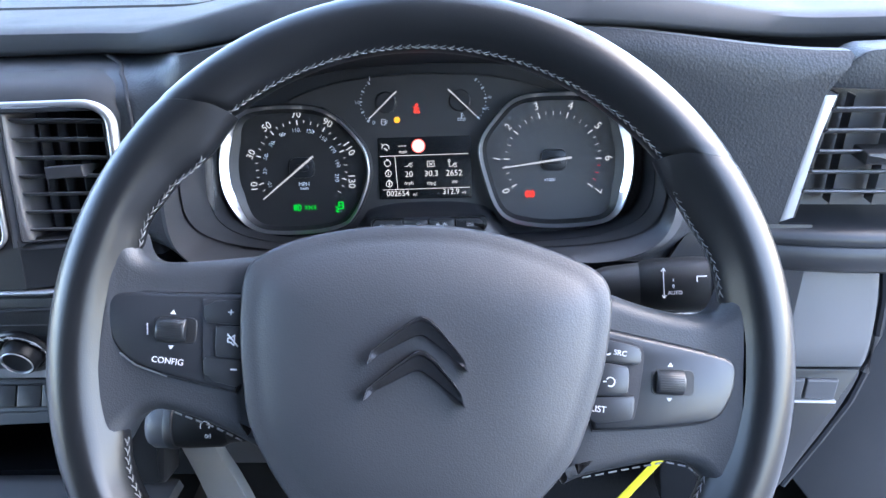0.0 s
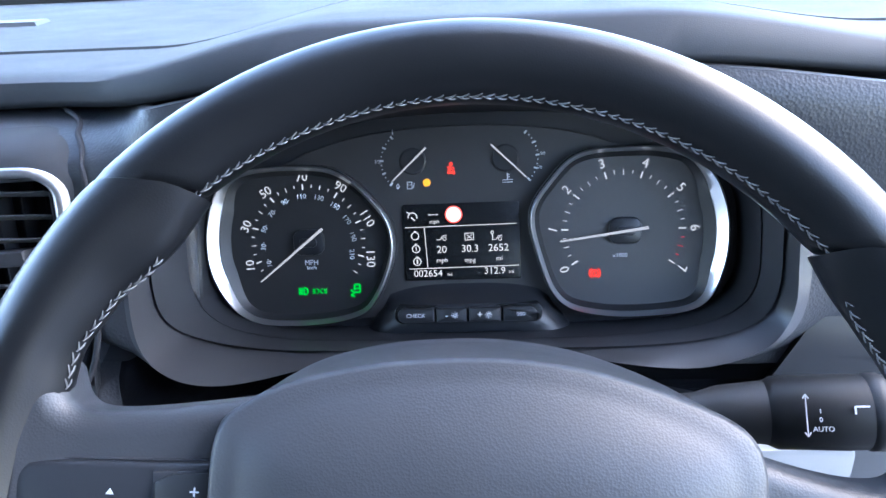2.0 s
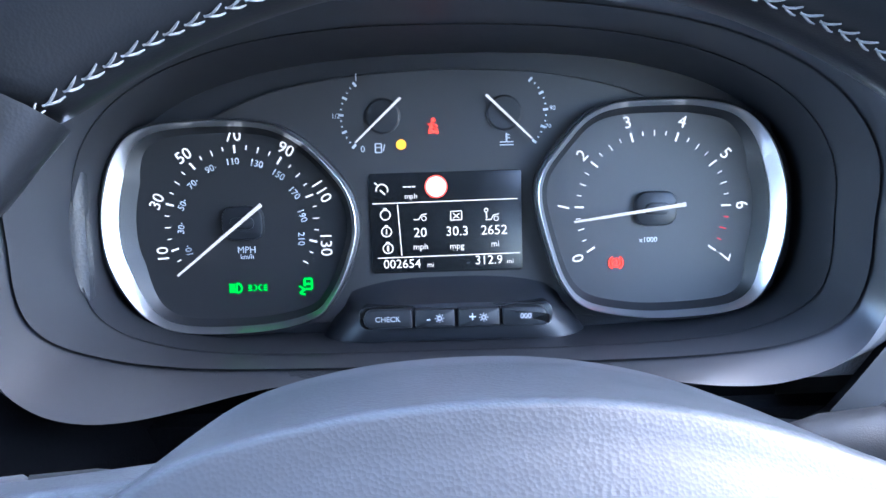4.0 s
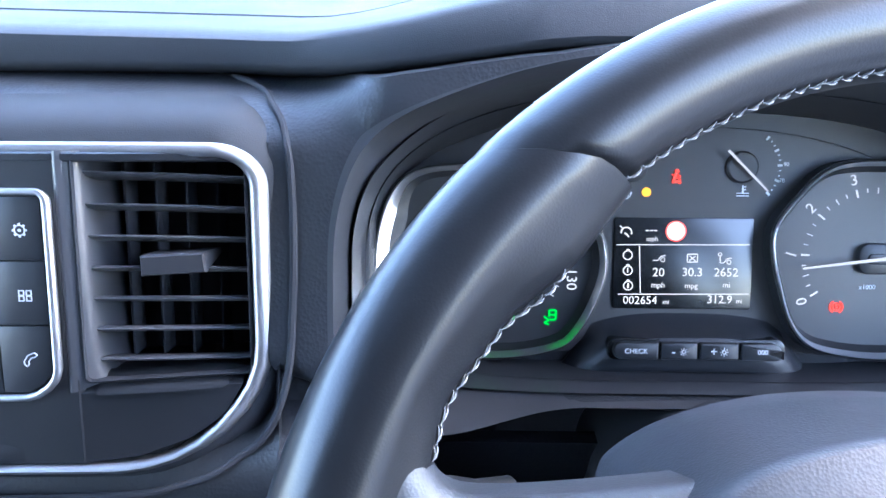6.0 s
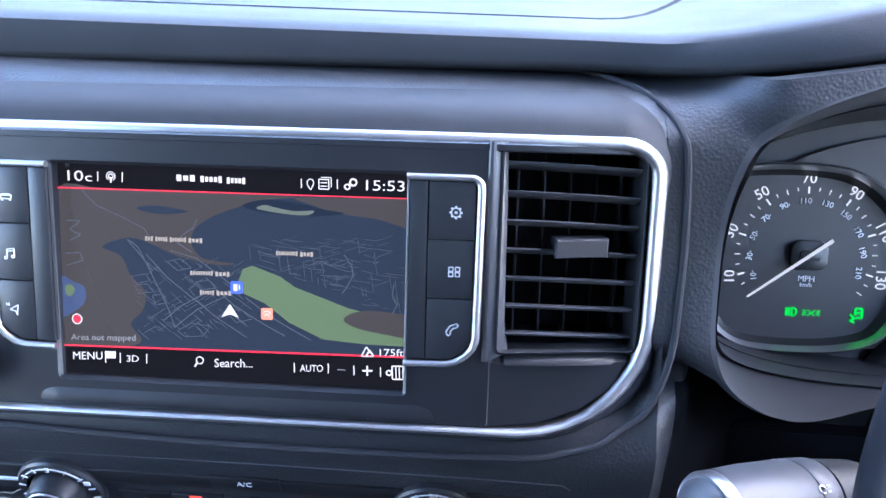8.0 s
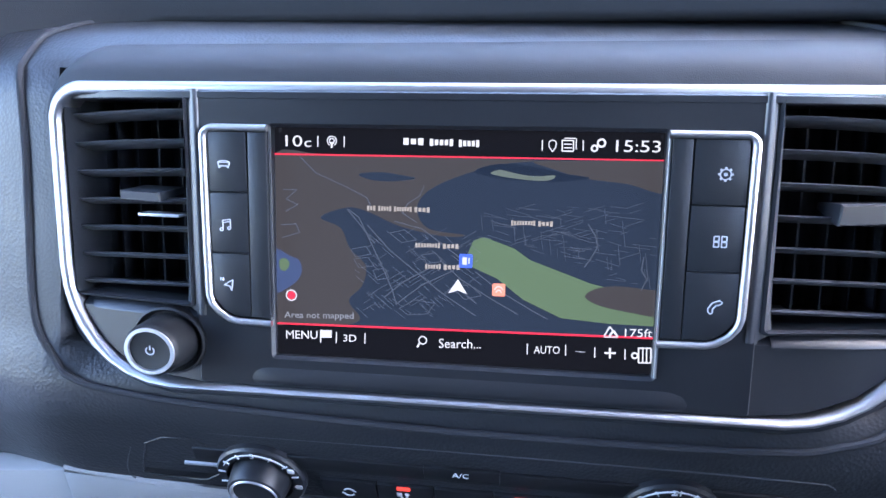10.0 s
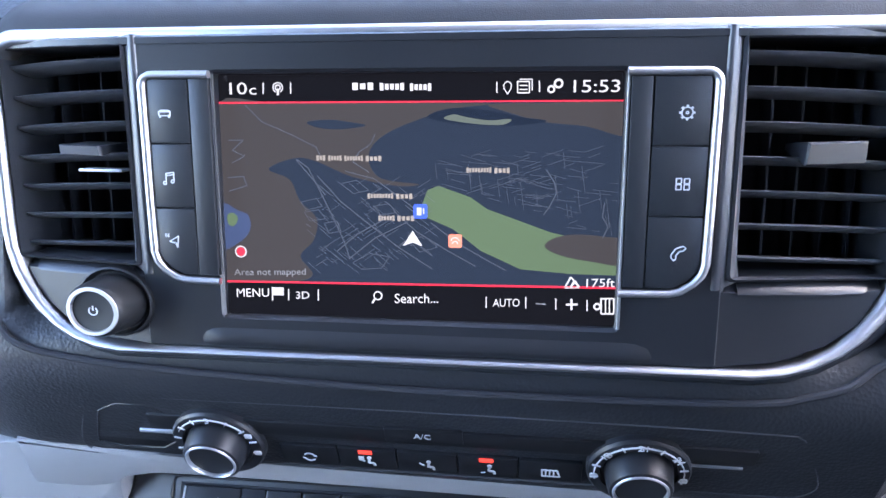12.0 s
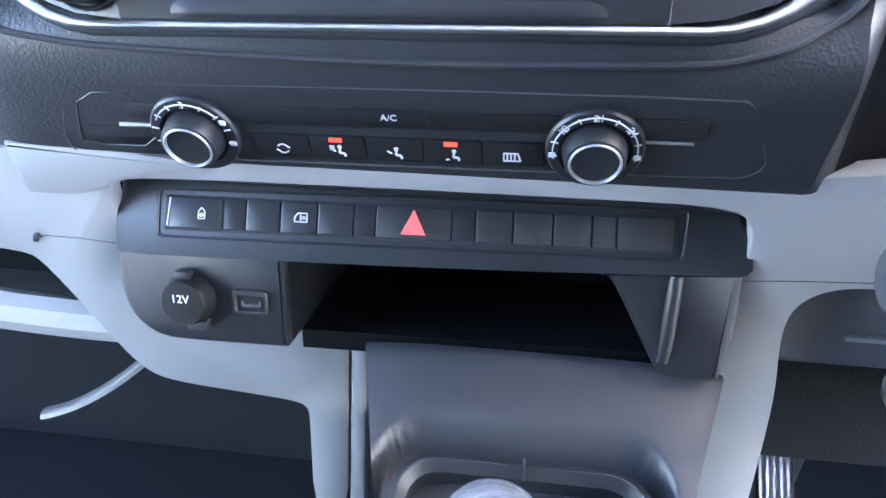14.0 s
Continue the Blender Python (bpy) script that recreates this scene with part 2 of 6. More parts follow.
def rrect(w, h, r, cx=0.0, cy=0.0, n=5):
    """A rectangle with rounded corners; r is one radius or four (tr, tl, bl, br)."""
    rr = r if isinstance(r, (tuple, list)) else (r,) * 4
    out = []
    for k, (sx, sy) in enumerate(((1, 1), (-1, 1), (-1, -1), (1, -1))):
        q = max(rr[k], 1e-5)
        for j in range(n + 1):
            a = (k + j / n) * math.pi / 2
            out.append((cx + sx * (w / 2 - q) + q * math.cos(a), cy + sy * (h / 2 - q) + q * math.sin(a)))
    return out


def lift(o, d):
    return [(p[0], p[1], d) for p in o]


def plate(o, d0, d1, bevel=0.0006):
    """A plate of outline o from depth d0 to d1, its front edge rounded."""
    rows = [lift(o, d0), lift(o, d1 - bevel)]
    if bevel:
        rows += [lift(offset(o, -bevel * 0.3), d1 - bevel * 0.3), lift(offset(o, -bevel), d1)]
    return rings(rows)


def hoop(outer, inner, d0, d1, bevel=0.0008):
    """A frame between two outlines with equally many points."""
    return looped([lift(outer, d0), lift(outer, d1 - bevel), lift(offset(outer, -bevel), d1),
                   lift(offset(inner, bevel), d1), lift(inner, d1 - bevel), lift(inner, d0)])


def lathe(profile, seg=32, cx=0.0, cy=0.0, ribs=0, rib=0.0):
    """A turned solid; profile is radius and depth."""
    rows = []
    for r, d in profile:
        rows.append([(cx + (r + (rib if ribs and i % 2 and r > 0.002 else 0)) * math.cos(2 * math.pi * i / seg),
                      cy + (r + (rib if ribs and i % 2 and r > 0.002 else 0)) * math.sin(2 * math.pi * i / seg), d) for i in range(seg)])
    return rings(rows)


def tube(path, r, closed=False, seg=8, flat=1.0):
    """A tube along a path; flat squeezes it across the path's first normal."""
    P = [Vector(p) for p in path]
    k = len(P)
    rows = []
    up = Vector((0, 0, 1))
    for i in range(k):
        a, b = (P[i - 1], P[(i + 1) % k]) if closed else (P[max(i - 1, 0)], P[min(i + 1, k - 1)])
        t = (b - a).normalized()
        s = t.cross(up)
        s = s.normalized() if s.length > 1e-4 else Vector((1, 0, 0))
        w = s.cross(t)
        q = r[i] if isinstance(r, (list, tuple)) else r
        rows.append([P[i] + s * q * math.cos(2 * math.pi * j / seg) + w * q * flat * math.sin(2 * math.pi * j / seg) for j in range(seg)])
    return looped(rows) if closed else rings(rows)


def box(w, h, d, cx=0.0, cy=0.0, cz=0.0, bevel=0.0):
    o = rrect(w, h, max(bevel, 1e-5), cx, cy, 2 if bevel else 1)
    return plate(o, cz - d / 2, cz + d / 2, bevel)


def bar(x0, y0, x1, y1, w, d0, d1):
    """A flat strip from one point of the face to another."""
    a, b = Vector((x0, y0)), Vector((x1, y1))
    t = (b - a).normalized()
    s = Vector((-t.y, t.x)) * w / 2
    return rings([lift([a + s, a - s, b - s, b + s], d0), lift([a + s, a - s, b - s, b + s], d1)])


def lettering(text, size, x=0.0, y=0.0, d=0.0, turn=0.0, thick=0.00015):
    """Raised letters in the built-in font, centred on x, y."""
    cu = bpy.data.curves.new("letters", "FONT")
    cu.body, cu.size, cu.align_x, cu.align_y, cu.extrude, cu.resolution_u = text, size, "CENTER", "CENTER", thick, 3
    ob = bpy.data.objects.new("letters", cu)
    scene.collection.objects.link(ob)
    me = bpy.data.meshes.new_from_object(ob.evaluated_get(bpy.context.evaluated_depsgraph_get()))
    bm = bmesh.new()
    bm.from_mesh(me)
    bpy.data.objects.remove(ob)
    bpy.data.curves.remove(cu)
    bpy.data.meshes.remove(me)
    return moved(bm, pose(x, y, d, 0, 0, turn))


def ease(a, b, x):
    t = min(1, max(0, (x - a) / (b - a)))
    return t * t * (3 - 2 * t)


def spans(a, b, n):
    return [a + (b - a) * i / n for i in range(n + 1)]


# ---- the cab around the dashboard ----
def chaikin(pts, times=2):
    for _ in range(times):
        out = []
        for i in range(len(pts)):
            a, b = Vector(pts[i]), Vector(pts[(i + 1) % len(pts)])
            out += [a * 0.75 + b * 0.25, a * 0.25 + b * 0.75]
        pts = out
    return pts


def block(x0, x1, y0, y1, z0, z1, bevel=0.0):
    return moved(box(x1 - x0, y1 - y0, z1 - z0, 0, 0, 0, bevel), pose((x0 + x1) / 2, (y0 + y1) / 2, (z0 + z1) / 2))


X_LEFT, X_RIGHT = -1.27, 0.47
Z_FLOOR, Z_ROOF, Y_REAR = 0.32, 1.86, -1.15
solid("floor", block(X_LEFT, X_RIGHT, Y_REAR, 0.62, Z_FLOOR - 0.04, Z_FLOOR), CARPET, "black ribbed rubber cab floor mat", "floor", kind="structure")
solid("ceiling", block(X_LEFT, X_RIGHT, Y_REAR, 0.02, Z_ROOF, Z_ROOF + 0.04), LINING, "light grey cloth cab headlining", "ceiling", kind="structure")
# added rear wall, out of view, darkened to limit light from behind
solid("wall_rear", block(X_LEFT, X_RIGHT, Y_REAR - 0.04, Y_REAR, Z_FLOOR, Z_ROOF), REARDARK, "unseen rear wall, kept dark to cut reflected light", "wall", kind="structure")
solid("wall_front", block(X_LEFT, X_RIGHT, 0.56, 0.6, Z_FLOOR, 1.08), CARPET, "dark carpeted front bulkhead of the footwell", "wall", kind="structure")
# sill, rear post, top rail and front post frame each open doorway
for side, x0, x1, front in (("left", X_LEFT - 0.06, X_LEFT, 0.2), ("right", X_RIGHT, X_RIGHT + 0.06, 0.12)):
    bm = join(block(x0, x1, Y_REAR, 0.62, Z_FLOOR - 0.04, Z_FLOOR + 0.06), block(x0, x1, Y_REAR, -0.9, Z_FLOOR + 0.06, Z_ROOF), block(x0, x1, -0.9, 0.05, 1.8, Z_ROOF), block(x0, x1, front, 0.62, Z_FLOOR + 0.06, 1.12))
    solid("wall_" + side, bm, DARK, "dark frame of an open cab doorway", "doorway", kind="structure")
# windscreen from the scuttle up to the header
slope = Vector((0, -0.74, 0.68))
w0, w1 = Vector((X_LEFT, 0.78, 1.165)), Vector((X_RIGHT, 0.78, 1.165))
nrm = Vector((0, 0.68, 0.74)).normalized() * 0.005
pane = rings([[w0, w1, w1 + slope, w0 + slope], [w0 + nrm, w1 + nrm, w1 + slope + nrm, w0 + slope + nrm]])
screen_pane = solid("window_1", pane, GLASS, "clear laminated windscreen glass above the dashboard", "windscreen", smooth=0, kind="structure")
screen_pane.visible_shadow = False
solid("windscreen_seal", tube([(X_LEFT, 0.772, 1.168), (X_RIGHT, 0.772, 1.168)], 0.009), RUBBER, "black rubber seal along the windscreen's foot", "seal", kind="structure")

# ---- outside ----
# ground out of view, made pale as a reflector for the lower trim
solid("ground", block(-60, 60, -60, 90, -0.45, -0.35), BOUNCEGROUND, "unseen pale ground that bounces light into the van", "ground", kind="structure")
rnd = random.Random(4)
bm = bmesh.new()
for i in range(5200):
    x = rnd.uniform(-13, -2.5)
    h = 2.6 + 0.5 * math.sin(x * 1.3) + 0.3 * math.sin(x * 3.1)
    p = Vector((x, 11 + rnd.gauss(0, 0.5), -0.35 + h * rnd.random() ** 0.7))
    a, b = Vector((rnd.gauss(0, 1), rnd.gauss(0, 1), rnd.gauss(0, 1))).normalized() * rnd.uniform(0.05, 0.12), Vector((rnd.gauss(0, 1), rnd.gauss(0, 1), rnd.gauss(0, 1))).normalized() * 0.05
    bm.faces.new([bm.verts.new(q) for q in (p - a, p + b, p + a, p - b)])
solid("hedge", bm, LEAF, "ragged yellow-green hedge beyond the windscreen", "hedge", smooth=0, kind="stuff")
solid("bonnet", moved(rings([[(x, 0.62 + 0.55 * k / 6, 1.1 - 0.16 * (k / 6) ** 1.6 - 0.05 * ((x + 0.4) / 0.85) ** 2) for x in spans(-1.2, 0.4, 12)] +
                             [(x, 0.62 + 0.55 * k / 6, 1.06 - 0.16 * (k / 6) ** 1.6 - 0.05 * ((x + 0.4) / 0.85) ** 2) for x in reversed(spans(-1.2, 0.4, 12))] for k in range(7)]), pose(0, 0.17, 0)),
      SMOOTH, "dark painted bonnet in front of the windscreen", "bonnet")


# ---- dashboard ----
def bump(x):
    return ease(-0.225, -0.075, x) * (1 - ease(0.08, 0.27, x))


def pad_edge(x):
    """Where the front lip of the top pad runs; at the passenger's side it turns down."""
    dip = ease(-0.555, -0.72, x)
    return 0.08 - 0.03 * ease(-0.25, -0.14, x) * (1 - ease(0.08, 0.27, x)) - 0.05 * dip, 1.135 - 0.02 * min(0.3, max(0, -0.25 - x)) + 0.0175 * bump(x) - 0.095 * dip


dashboard = thing("dashboard", "charcoal van dashboard with a grained top pad", "dashboard")


def pad_profile(x):
    y, z = pad_edge(x)
    g = 0.2 + 0.22 * bump(x)
    zt = 1.152 + 0.025 * bump(x)
    ze = lambda yy: zt + (1.162 - zt) * ease(0.15, 0.8, yy)
    return [(x, *q) for q in ((y + 0.07, z - 0.012), (y + 0.02, z - 0.004), (y + 0.004, z - 0.001), (y, z + 0.001), (y - 0.0012, z + 0.004), (y + 0.002 + 0.006 * bump(x), zt - 0.0037),
                              (y + 0.009 + 0.006 * bump(x), zt - 0.0014), (y + 0.024, zt - 0.0004), (g - 0.06, ze(g - 0.06)), (g - 0.009, ze(g)), (g - 0.005, ze(g) - 0.008), (g + 0.005, ze(g) - 0.008), (g + 0.009, ze(g)),
                              (g + 0.08, ze(g + 0.08)), (0.55, ze(0.55)), (0.77, 1.161), (0.78, 1.12), (0.4, 1.02), (y + 0.1, min(1.09, z - 0.02)))]


part("top_pad", rings([pad_profile(x) for x in spans(-1.26, 0.46, 110)]), PAD, dashboard, "grained charcoal top pad with a moulded groove", smooth=50)


def console_y(z):
    """Depth of the console face under the pad, by height."""
    pts = ((0.88, 0.035), (0.905, 0.012), (0.915, 0.004), (0.938, -0.0025), (0.962, -0.0092), (0.975, -0.0105), (0.985, -0.0075), (0.99, -0.002), (1.05, 0.0175), (1.112, 0.036), (1.125, 0.055), (1.131, 0.085), (1.133, 0.12))
    for (a, p), (b, q) in zip(pts, pts[1:]):
        if z <= b:
            return p + (q - p) * (z - a) / (b - a)
    return 0.12


def fascia_y(x, z):
    y = console_y(z)
    left = ease(-0.585, -0.66, x) * 0.012 + ease(-0.66, -1.1, x) * 0.03
    well = 0.07 * (1 - ease(0.168, 0.184, abs(x + 0.4))) * ease(0.992, 1.006, z) * (1 - ease(1.098, 1.112, z))
    return y + left + well


rows = []
for z in [0.885 + 0.012 * i for i in range(20)] + [1.119, 1.125, 1.131, 1.133]:
    rows.append([(x, fascia_y(x, z), z) for x in spans(-1.26, -0.212, 104)])
part("console_fascia", sheet(rows, (0, 0.006, 0)), FASCIA, dashboard, "charcoal grained plastic round the centre console", smooth=60)

def corner_rows(z0, z1, n, x0=-0.2155, x1=None):
    rows = []
    for z in spans(z0, z1, n):
        end = -0.178 + 0.068 * (1 - ease(0.96, 0.99, z))
        row = []
        for x in spans(x0, end if x1 is None else x1, 20):
            y = fascia_y(-0.22, z) + 0.001
            y += (max(y, 0.008) - y) * ease(-0.2145, -0.198, x) + (0.055 + 0.03 * ease(0.99, 0.96, z)) * ease(-0.2 - 0.01 * ease(0.99, 0.96, z), end, x)
            row.append((x, y, z))
        rows.append(row)
    return rows


part("fascia_corner", sheet(corner_rows(1.006, 1.075, 12), (0, 0.006, 0)), FASCIA, dashboard, "charcoal corner of the console", smooth=60)
part("fascia_corner", sheet(corner_rows(0.885, 1.006, 20, x1=-0.2025), (0, 0.006, 0)), FASCIA, dashboard, "charcoal corner of the console", smooth=60)
# same fascia carried on in near black, for the shade under the corner
part("fascia_return", sheet(corner_rows(0.885, 1.006, 20, x0=-0.2025), (0, 0.006, 0)), SHADEBLACK, dashboard, "return under the console's corner, blackened for shade", smooth=60)
# instrument binnacle: face sheet with an opening, then the bowl
# the driver's side is turned a little towards the passenger's
TURN = Matrix.Translation((-0.0135, 0.101, 0)) @ pose(0, 0, 0, 0, 0, -2.6) @ Matrix.Translation((0.0135, -0.101, 0))
CL = TURN @ leaning(-0.013, 0.102, 1.0396, 16.1, 1.4)


def binnacle(th, k):
    """Outlines round the instruments in the cluster's frame: k from the dial floor (0) out to the flange (3)."""
    c, s = math.cos(th), math.sin(th)
    e = 2 / (2.5 if s > 0 else (3.9, 4.2, 5.0, 5.0)[k])
    x, y = math.copysign(abs(c) ** e, c), math.copysign(abs(s) ** e, s)
    ax = (0.1675, 0.1675, 0.168, 0.1735)[k] if c < 0 else (0.170, 0.172, 0.1755, 0.1815)[k]
    up, dn = (0.078, 0.083, 0.087, 0.098)[k], (0.0585, 0.0592, 0.0597, 0.072 + 0.001 * (1 + c))[k]
    left = max(0, -c) * (1 - ease(0.3, 0.9, s))
    x, y = x * ax, y * (up if s > 0 else dn)
    out = ease(-0.075, -0.155, x) * (1 - ease(0.3, 0.9, s))
    d = (-0.002, 0.03, 0.05 + 0.006 * ease(-0.3, 0.3, s) + 0.024 * left ** 6, 0.06 - 0.004 * max(0, c) * (1 - ease(-0.4, 0.0, s)) + 0.032 * out)[k]
    if k == 3 and s < 0:
        y = min(y * (1 - 0.14 * (1 - ease(0.05, 0.14, abs(x)))), -0.0635 * abs(s))
    a = radians((0.0, -1.1, -2.2, -2.2)[k] * ease(-0.2, 0.4, s))
    return Vector((x * math.cos(a) - y * math.sin(a), x * math.sin(a) + y * math.cos(a), d + (0.0, 0.35, 0.45, 0.35)[k] * max(0, s) * 0.03))


N = 240
loops = [[binnacle(2 * math.pi * i / N, k) for i in range(N)] for k in range(3)]
groove = [Vector((p.x * 1.006, p.y * 1.012, p.z - 0.004)) for p in loops[2]]
lipin = [Vector((p.x * 1.012, p.y * 1.03, p.z - 0.0005)) for p in loops[2]]
part("binnacle_bowl", rings([[p + Vector((0, 0, -0.002)) for p in loops[0]]] + loops[:2], caps=(True, False)), BOWL, dashboard, "black bowl round the instruments", smooth=50, m=CL)
step = [Vector((p.x * 1.004, p.y * 1.006, p.z - 0.001)) for p in loops[1]]
part("bowl_band", rings([loops[1], step] + [[p.lerp(q, k) for p, q in zip(step, loops[2])] for k in (0.08, 0.5, 0.92, 1.0)] + [groove], caps=(False, False)), FLARE, dashboard, "satin charcoal band round the bowl", smooth=40, m=CL)


def driver_y(x, z):
    """Depth of the driver's fascia; it meets the console's at its left end."""
    w = ease(-0.1, 0.1, x)
    zp = pad_edge(x)[1]
    k = ease(-0.2128, -0.17, x)
    zc = z - 0.0175 * bump(x)
    side = console_y(min(zc, 1.1329)) * (1 - k) + console_y(min(zc, 1.108) + 0.3 * max(0, zc - 1.108)) * k
    mine = 0.046 - 0.0454 * (x + 0.0135) + 0.006 * ease(zp - 0.012, zp, z) + 0.02 * ease(1.02, 0.95, z)
    return (side - 0.0004) * (1 - w) + mine * w


flange = [binnacle(2 * math.pi * i / N, 3) for i in range(N)]
BORDER = [(-0.2165, 0.95), (0.238, 0.95), (0.2415, 1.012), (0.2535, 1.106), (0.259, 1.116), (0.2715, 1.134)] + [(x, pad_edge(x)[1] - 0.0012) for x in spans(0.262, -0.2165, 24)]
HEART = Vector((-0.0135, 1.045))


def reach(d):
    """How far the border lies from the middle of the instruments along d."""
    best = 9.0
    for (ax, az), (bx, bz) in zip(BORDER, BORDER[1:] + BORDER[:1]):
        ex, ez, px, pz = bx - ax, bz - az, ax - HEART.x, az - HEART.y
        den = d.x * ez - d.y * ex
        if abs(den) > 1e-9:
            k, u = (px * ez - pz * ex) / den, (px * d.y - pz * d.x) / den
            if k > 0 and -0.001 <= u <= 1.001:
                best = min(best, k)
    return best


face = []
for i in range(N):
    p = CL @ lipin[i]
    f = CL @ flange[i]
    shift = (driver_y(f.x, f.z) - f.y) * ease(-0.15, 0.5, math.sin(2 * math.pi * i / N))
    f.y += shift
    p.y += 0.7 * shift
    d = Vector((f.x, f.z)) - HEART
    away = d.length
    d.normalize()
    k = max(reach(d), away + 0.003)
    ox, oz = HEART.x + d.x * k, HEART.y + d.y * k
    s = math.sin(2 * math.pi * i / N)
    low = ease(-0.1, -0.5, s) * (1 - ease(0.1, 0.165, f.x))
    o = Vector((ox, driver_y(ox, oz), oz))
    mids = [f.lerp(o, q) for q in (0.3, 0.6, 0.85, 1.0)]
    mids = [Vector((q.x, driver_y(q.x, q.z), q.z)) for q in mids]
    roll = [Vector((f.x + d.x * a, f.y + b, f.z + d.y * a)) for a, b in ((0.0028, 0.0025), (0.0042, 0.008), (0.006, 0.018), (0.012, 0.03))]
    mids = [a.lerp(b, low) for a, b in zip(mids, roll)]
    o = mids.pop()
    face.append([CL @ groove[i], p, f, f.lerp(mids[0], 0.3)] + mids + [o])
bm = looped([[face[i][k] for i in range(N)] for k in range(3, 8)] + [[face[i][7] + Vector((0, 0.01, 0)) for i in range(N)], [face[i][3] + Vector((0, 0.012, 0)) for i in range(N)]])
part("driver_fascia", bm, FASCIA, dashboard, "charcoal fascia of the driver's side", smooth=50)
part("flared_lip", rings([[face[i][k] for i in range(N)] for k in range(4)], caps=(False, False)), FLARE, dashboard, "satin charcoal flared lip round the instruments", smooth=60)

rows = [[(x, 0.0425 + 0.03 * ease(0.16, 0.05, x) + 0.004 * ease(1.0, 1.012, z), z) for x, z in [(a, 0.94 + (0.018 + 0.0555 * ease(0.15, 0.188, a)) * q) for a in spans(0.1, 0.268, 20)]] for q in spans(0, 1, 9)]
part("ledge_return", sheet(rows, (0, 0.004, 0)), SMOOTH, dashboard, "smooth dark panel under the driver's fascia", smooth=60, m=TURN)

# dark groove round the media panel's surround
groove_at = [(-0.57, 1.1322), (-0.588, 1.1295), (-0.5996, 1.1263), (-0.6045, 1.119), (-0.604, 1.1), (-0.602, 1.075), (-0.6012, 1.0477), (-0.599, 1.012), (-0.592, 0.994), (-0.576, 0.983), (-0.5556, 0.979), (-0.5154, 0.976), (-0.4028, 0.9736), (-0.281, 0.9765), (-0.2509, 0.981),
             (-0.231, 0.9885), (-0.2165, 1.0), (-0.2085, 1.022), (-0.2065, 1.05), (-0.2062, 1.08), (-0.2078, 1.1055), (-0.2105, 1.1157), (-0.2151, 1.1224), (-0.2207, 1.1267), (-0.228, 1.1291), (-0.238, 1.131), (-0.25, 1.1318)]
path = []
for p in spline([(x, 0, z) for x, z in groove_at], 5, False):
    y = console_y(min(p.z, 1.1325)) - 0.0006 if p.x > -0.235 else fascia_y(p.x, min(p.z, 1.1325)) - 0.0006
    path.append((p.x, y, p.z))
part("surround_groove", tube(path, 0.0016, seg=8), HOLLOW, dashboard, "dark groove round the media panel")

# lower dark panel below the instruments, behind the column
rows = [[(x, 0.05 + 0.05 * (0.98 - z) / 0.3 + 0.0 * x, z) for x in spans(-0.225, 0.3, 8)] for z in spans(0.62, 0.955, 8)]
part("knee_panel", sheet(rows, (0, 0.01, 0)), CARPET, dashboard, "dark plastic knee panel under the column", smooth=60)

# grey lower trim with two legs either side of the console
GR = leaning(-0.40, 0.014, 0.86, -8)
outline = [(-0.95, 0.905), (-0.7, 0.905), (-0.63, 0.912), (-0.57, 0.922), (-0.4, 0.92), (-0.22, 0.92), (-0.14, 0.935), (0.04, 0.95), (0.19, 0.953), (0.2, 0.953), (0.2, 0.86), (0.19, 0.858), (0.0, 0.858), (-0.16, 0.858),
           (-0.178, 0.856), (-0.19, 0.848), (-0.1955, 0.835), (-0.193, 0.81), (-0.184, 0.772), (-0.176, 0.72), (-0.167, 0.65), (-0.155, 0.55), (-0.2, 0.55), (-0.214, 0.7), (-0.2175, 0.775), (-0.2245, 0.83), (-0.2268, 0.863), (-0.2268, 0.889), (-0.238, 0.9035), (-0.3, 0.904), (-0.5, 0.902),
           (-0.554, 0.8995), (-0.561, 0.887), (-0.5605, 0.86), (-0.556, 0.84), (-0.546, 0.822), (-0.525, 0.811), (-0.488, 0.806), (-0.47, 0.79), (-0.447, 0.7785), (-0.442, 0.7775), (-0.4412, 0.775), (-0.4425, 0.765), (-0.4505, 0.7), (-0.4695, 0.55),
           (-0.4995, 0.55), (-0.4805, 0.69), (-0.4795, 0.706), (-0.486, 0.7125), (-0.5188, 0.7165), (-0.5748, 0.7225), (-0.592, 0.733), (-0.604, 0.765), (-0.622, 0.83), (-0.632, 0.842), (-0.7, 0.842), (-0.95, 0.842)]
bm = plate(chaikin([(x + 0.40, z - 0.86) for x, z in outline], 2), -0.012, 0.0, 0.0012)
part("lower_trim", bm, GREY, dashboard, "pale grey grained lower trim with legs", smooth=40, m=GR)
strip = [(-0.4398, 0.778), (-0.4296, 0.778), (-0.431, 0.765), (-0.4388, 0.7), (-0.4555, 0.55), (-0.468, 0.55), (-0.4492, 0.7), (-0.4412, 0.765)]
corner = chaikin([(-0.604, 0.921), (-0.6035, 0.9215), (-0.5, 0.917), (-0.5, 0.908), (-0.545, 0.903), (-0.566, 0.89), (-0.6, 0.8885), (-0.606, 0.89)], 1)
part("trim_corner", plate([(x + 0.40, z - 0.86) for x, z in corner], -0.004, 0.0035, 0.0025), GREY, dashboard, "raised pale grey corner of the trim", smooth=40, m=GR)
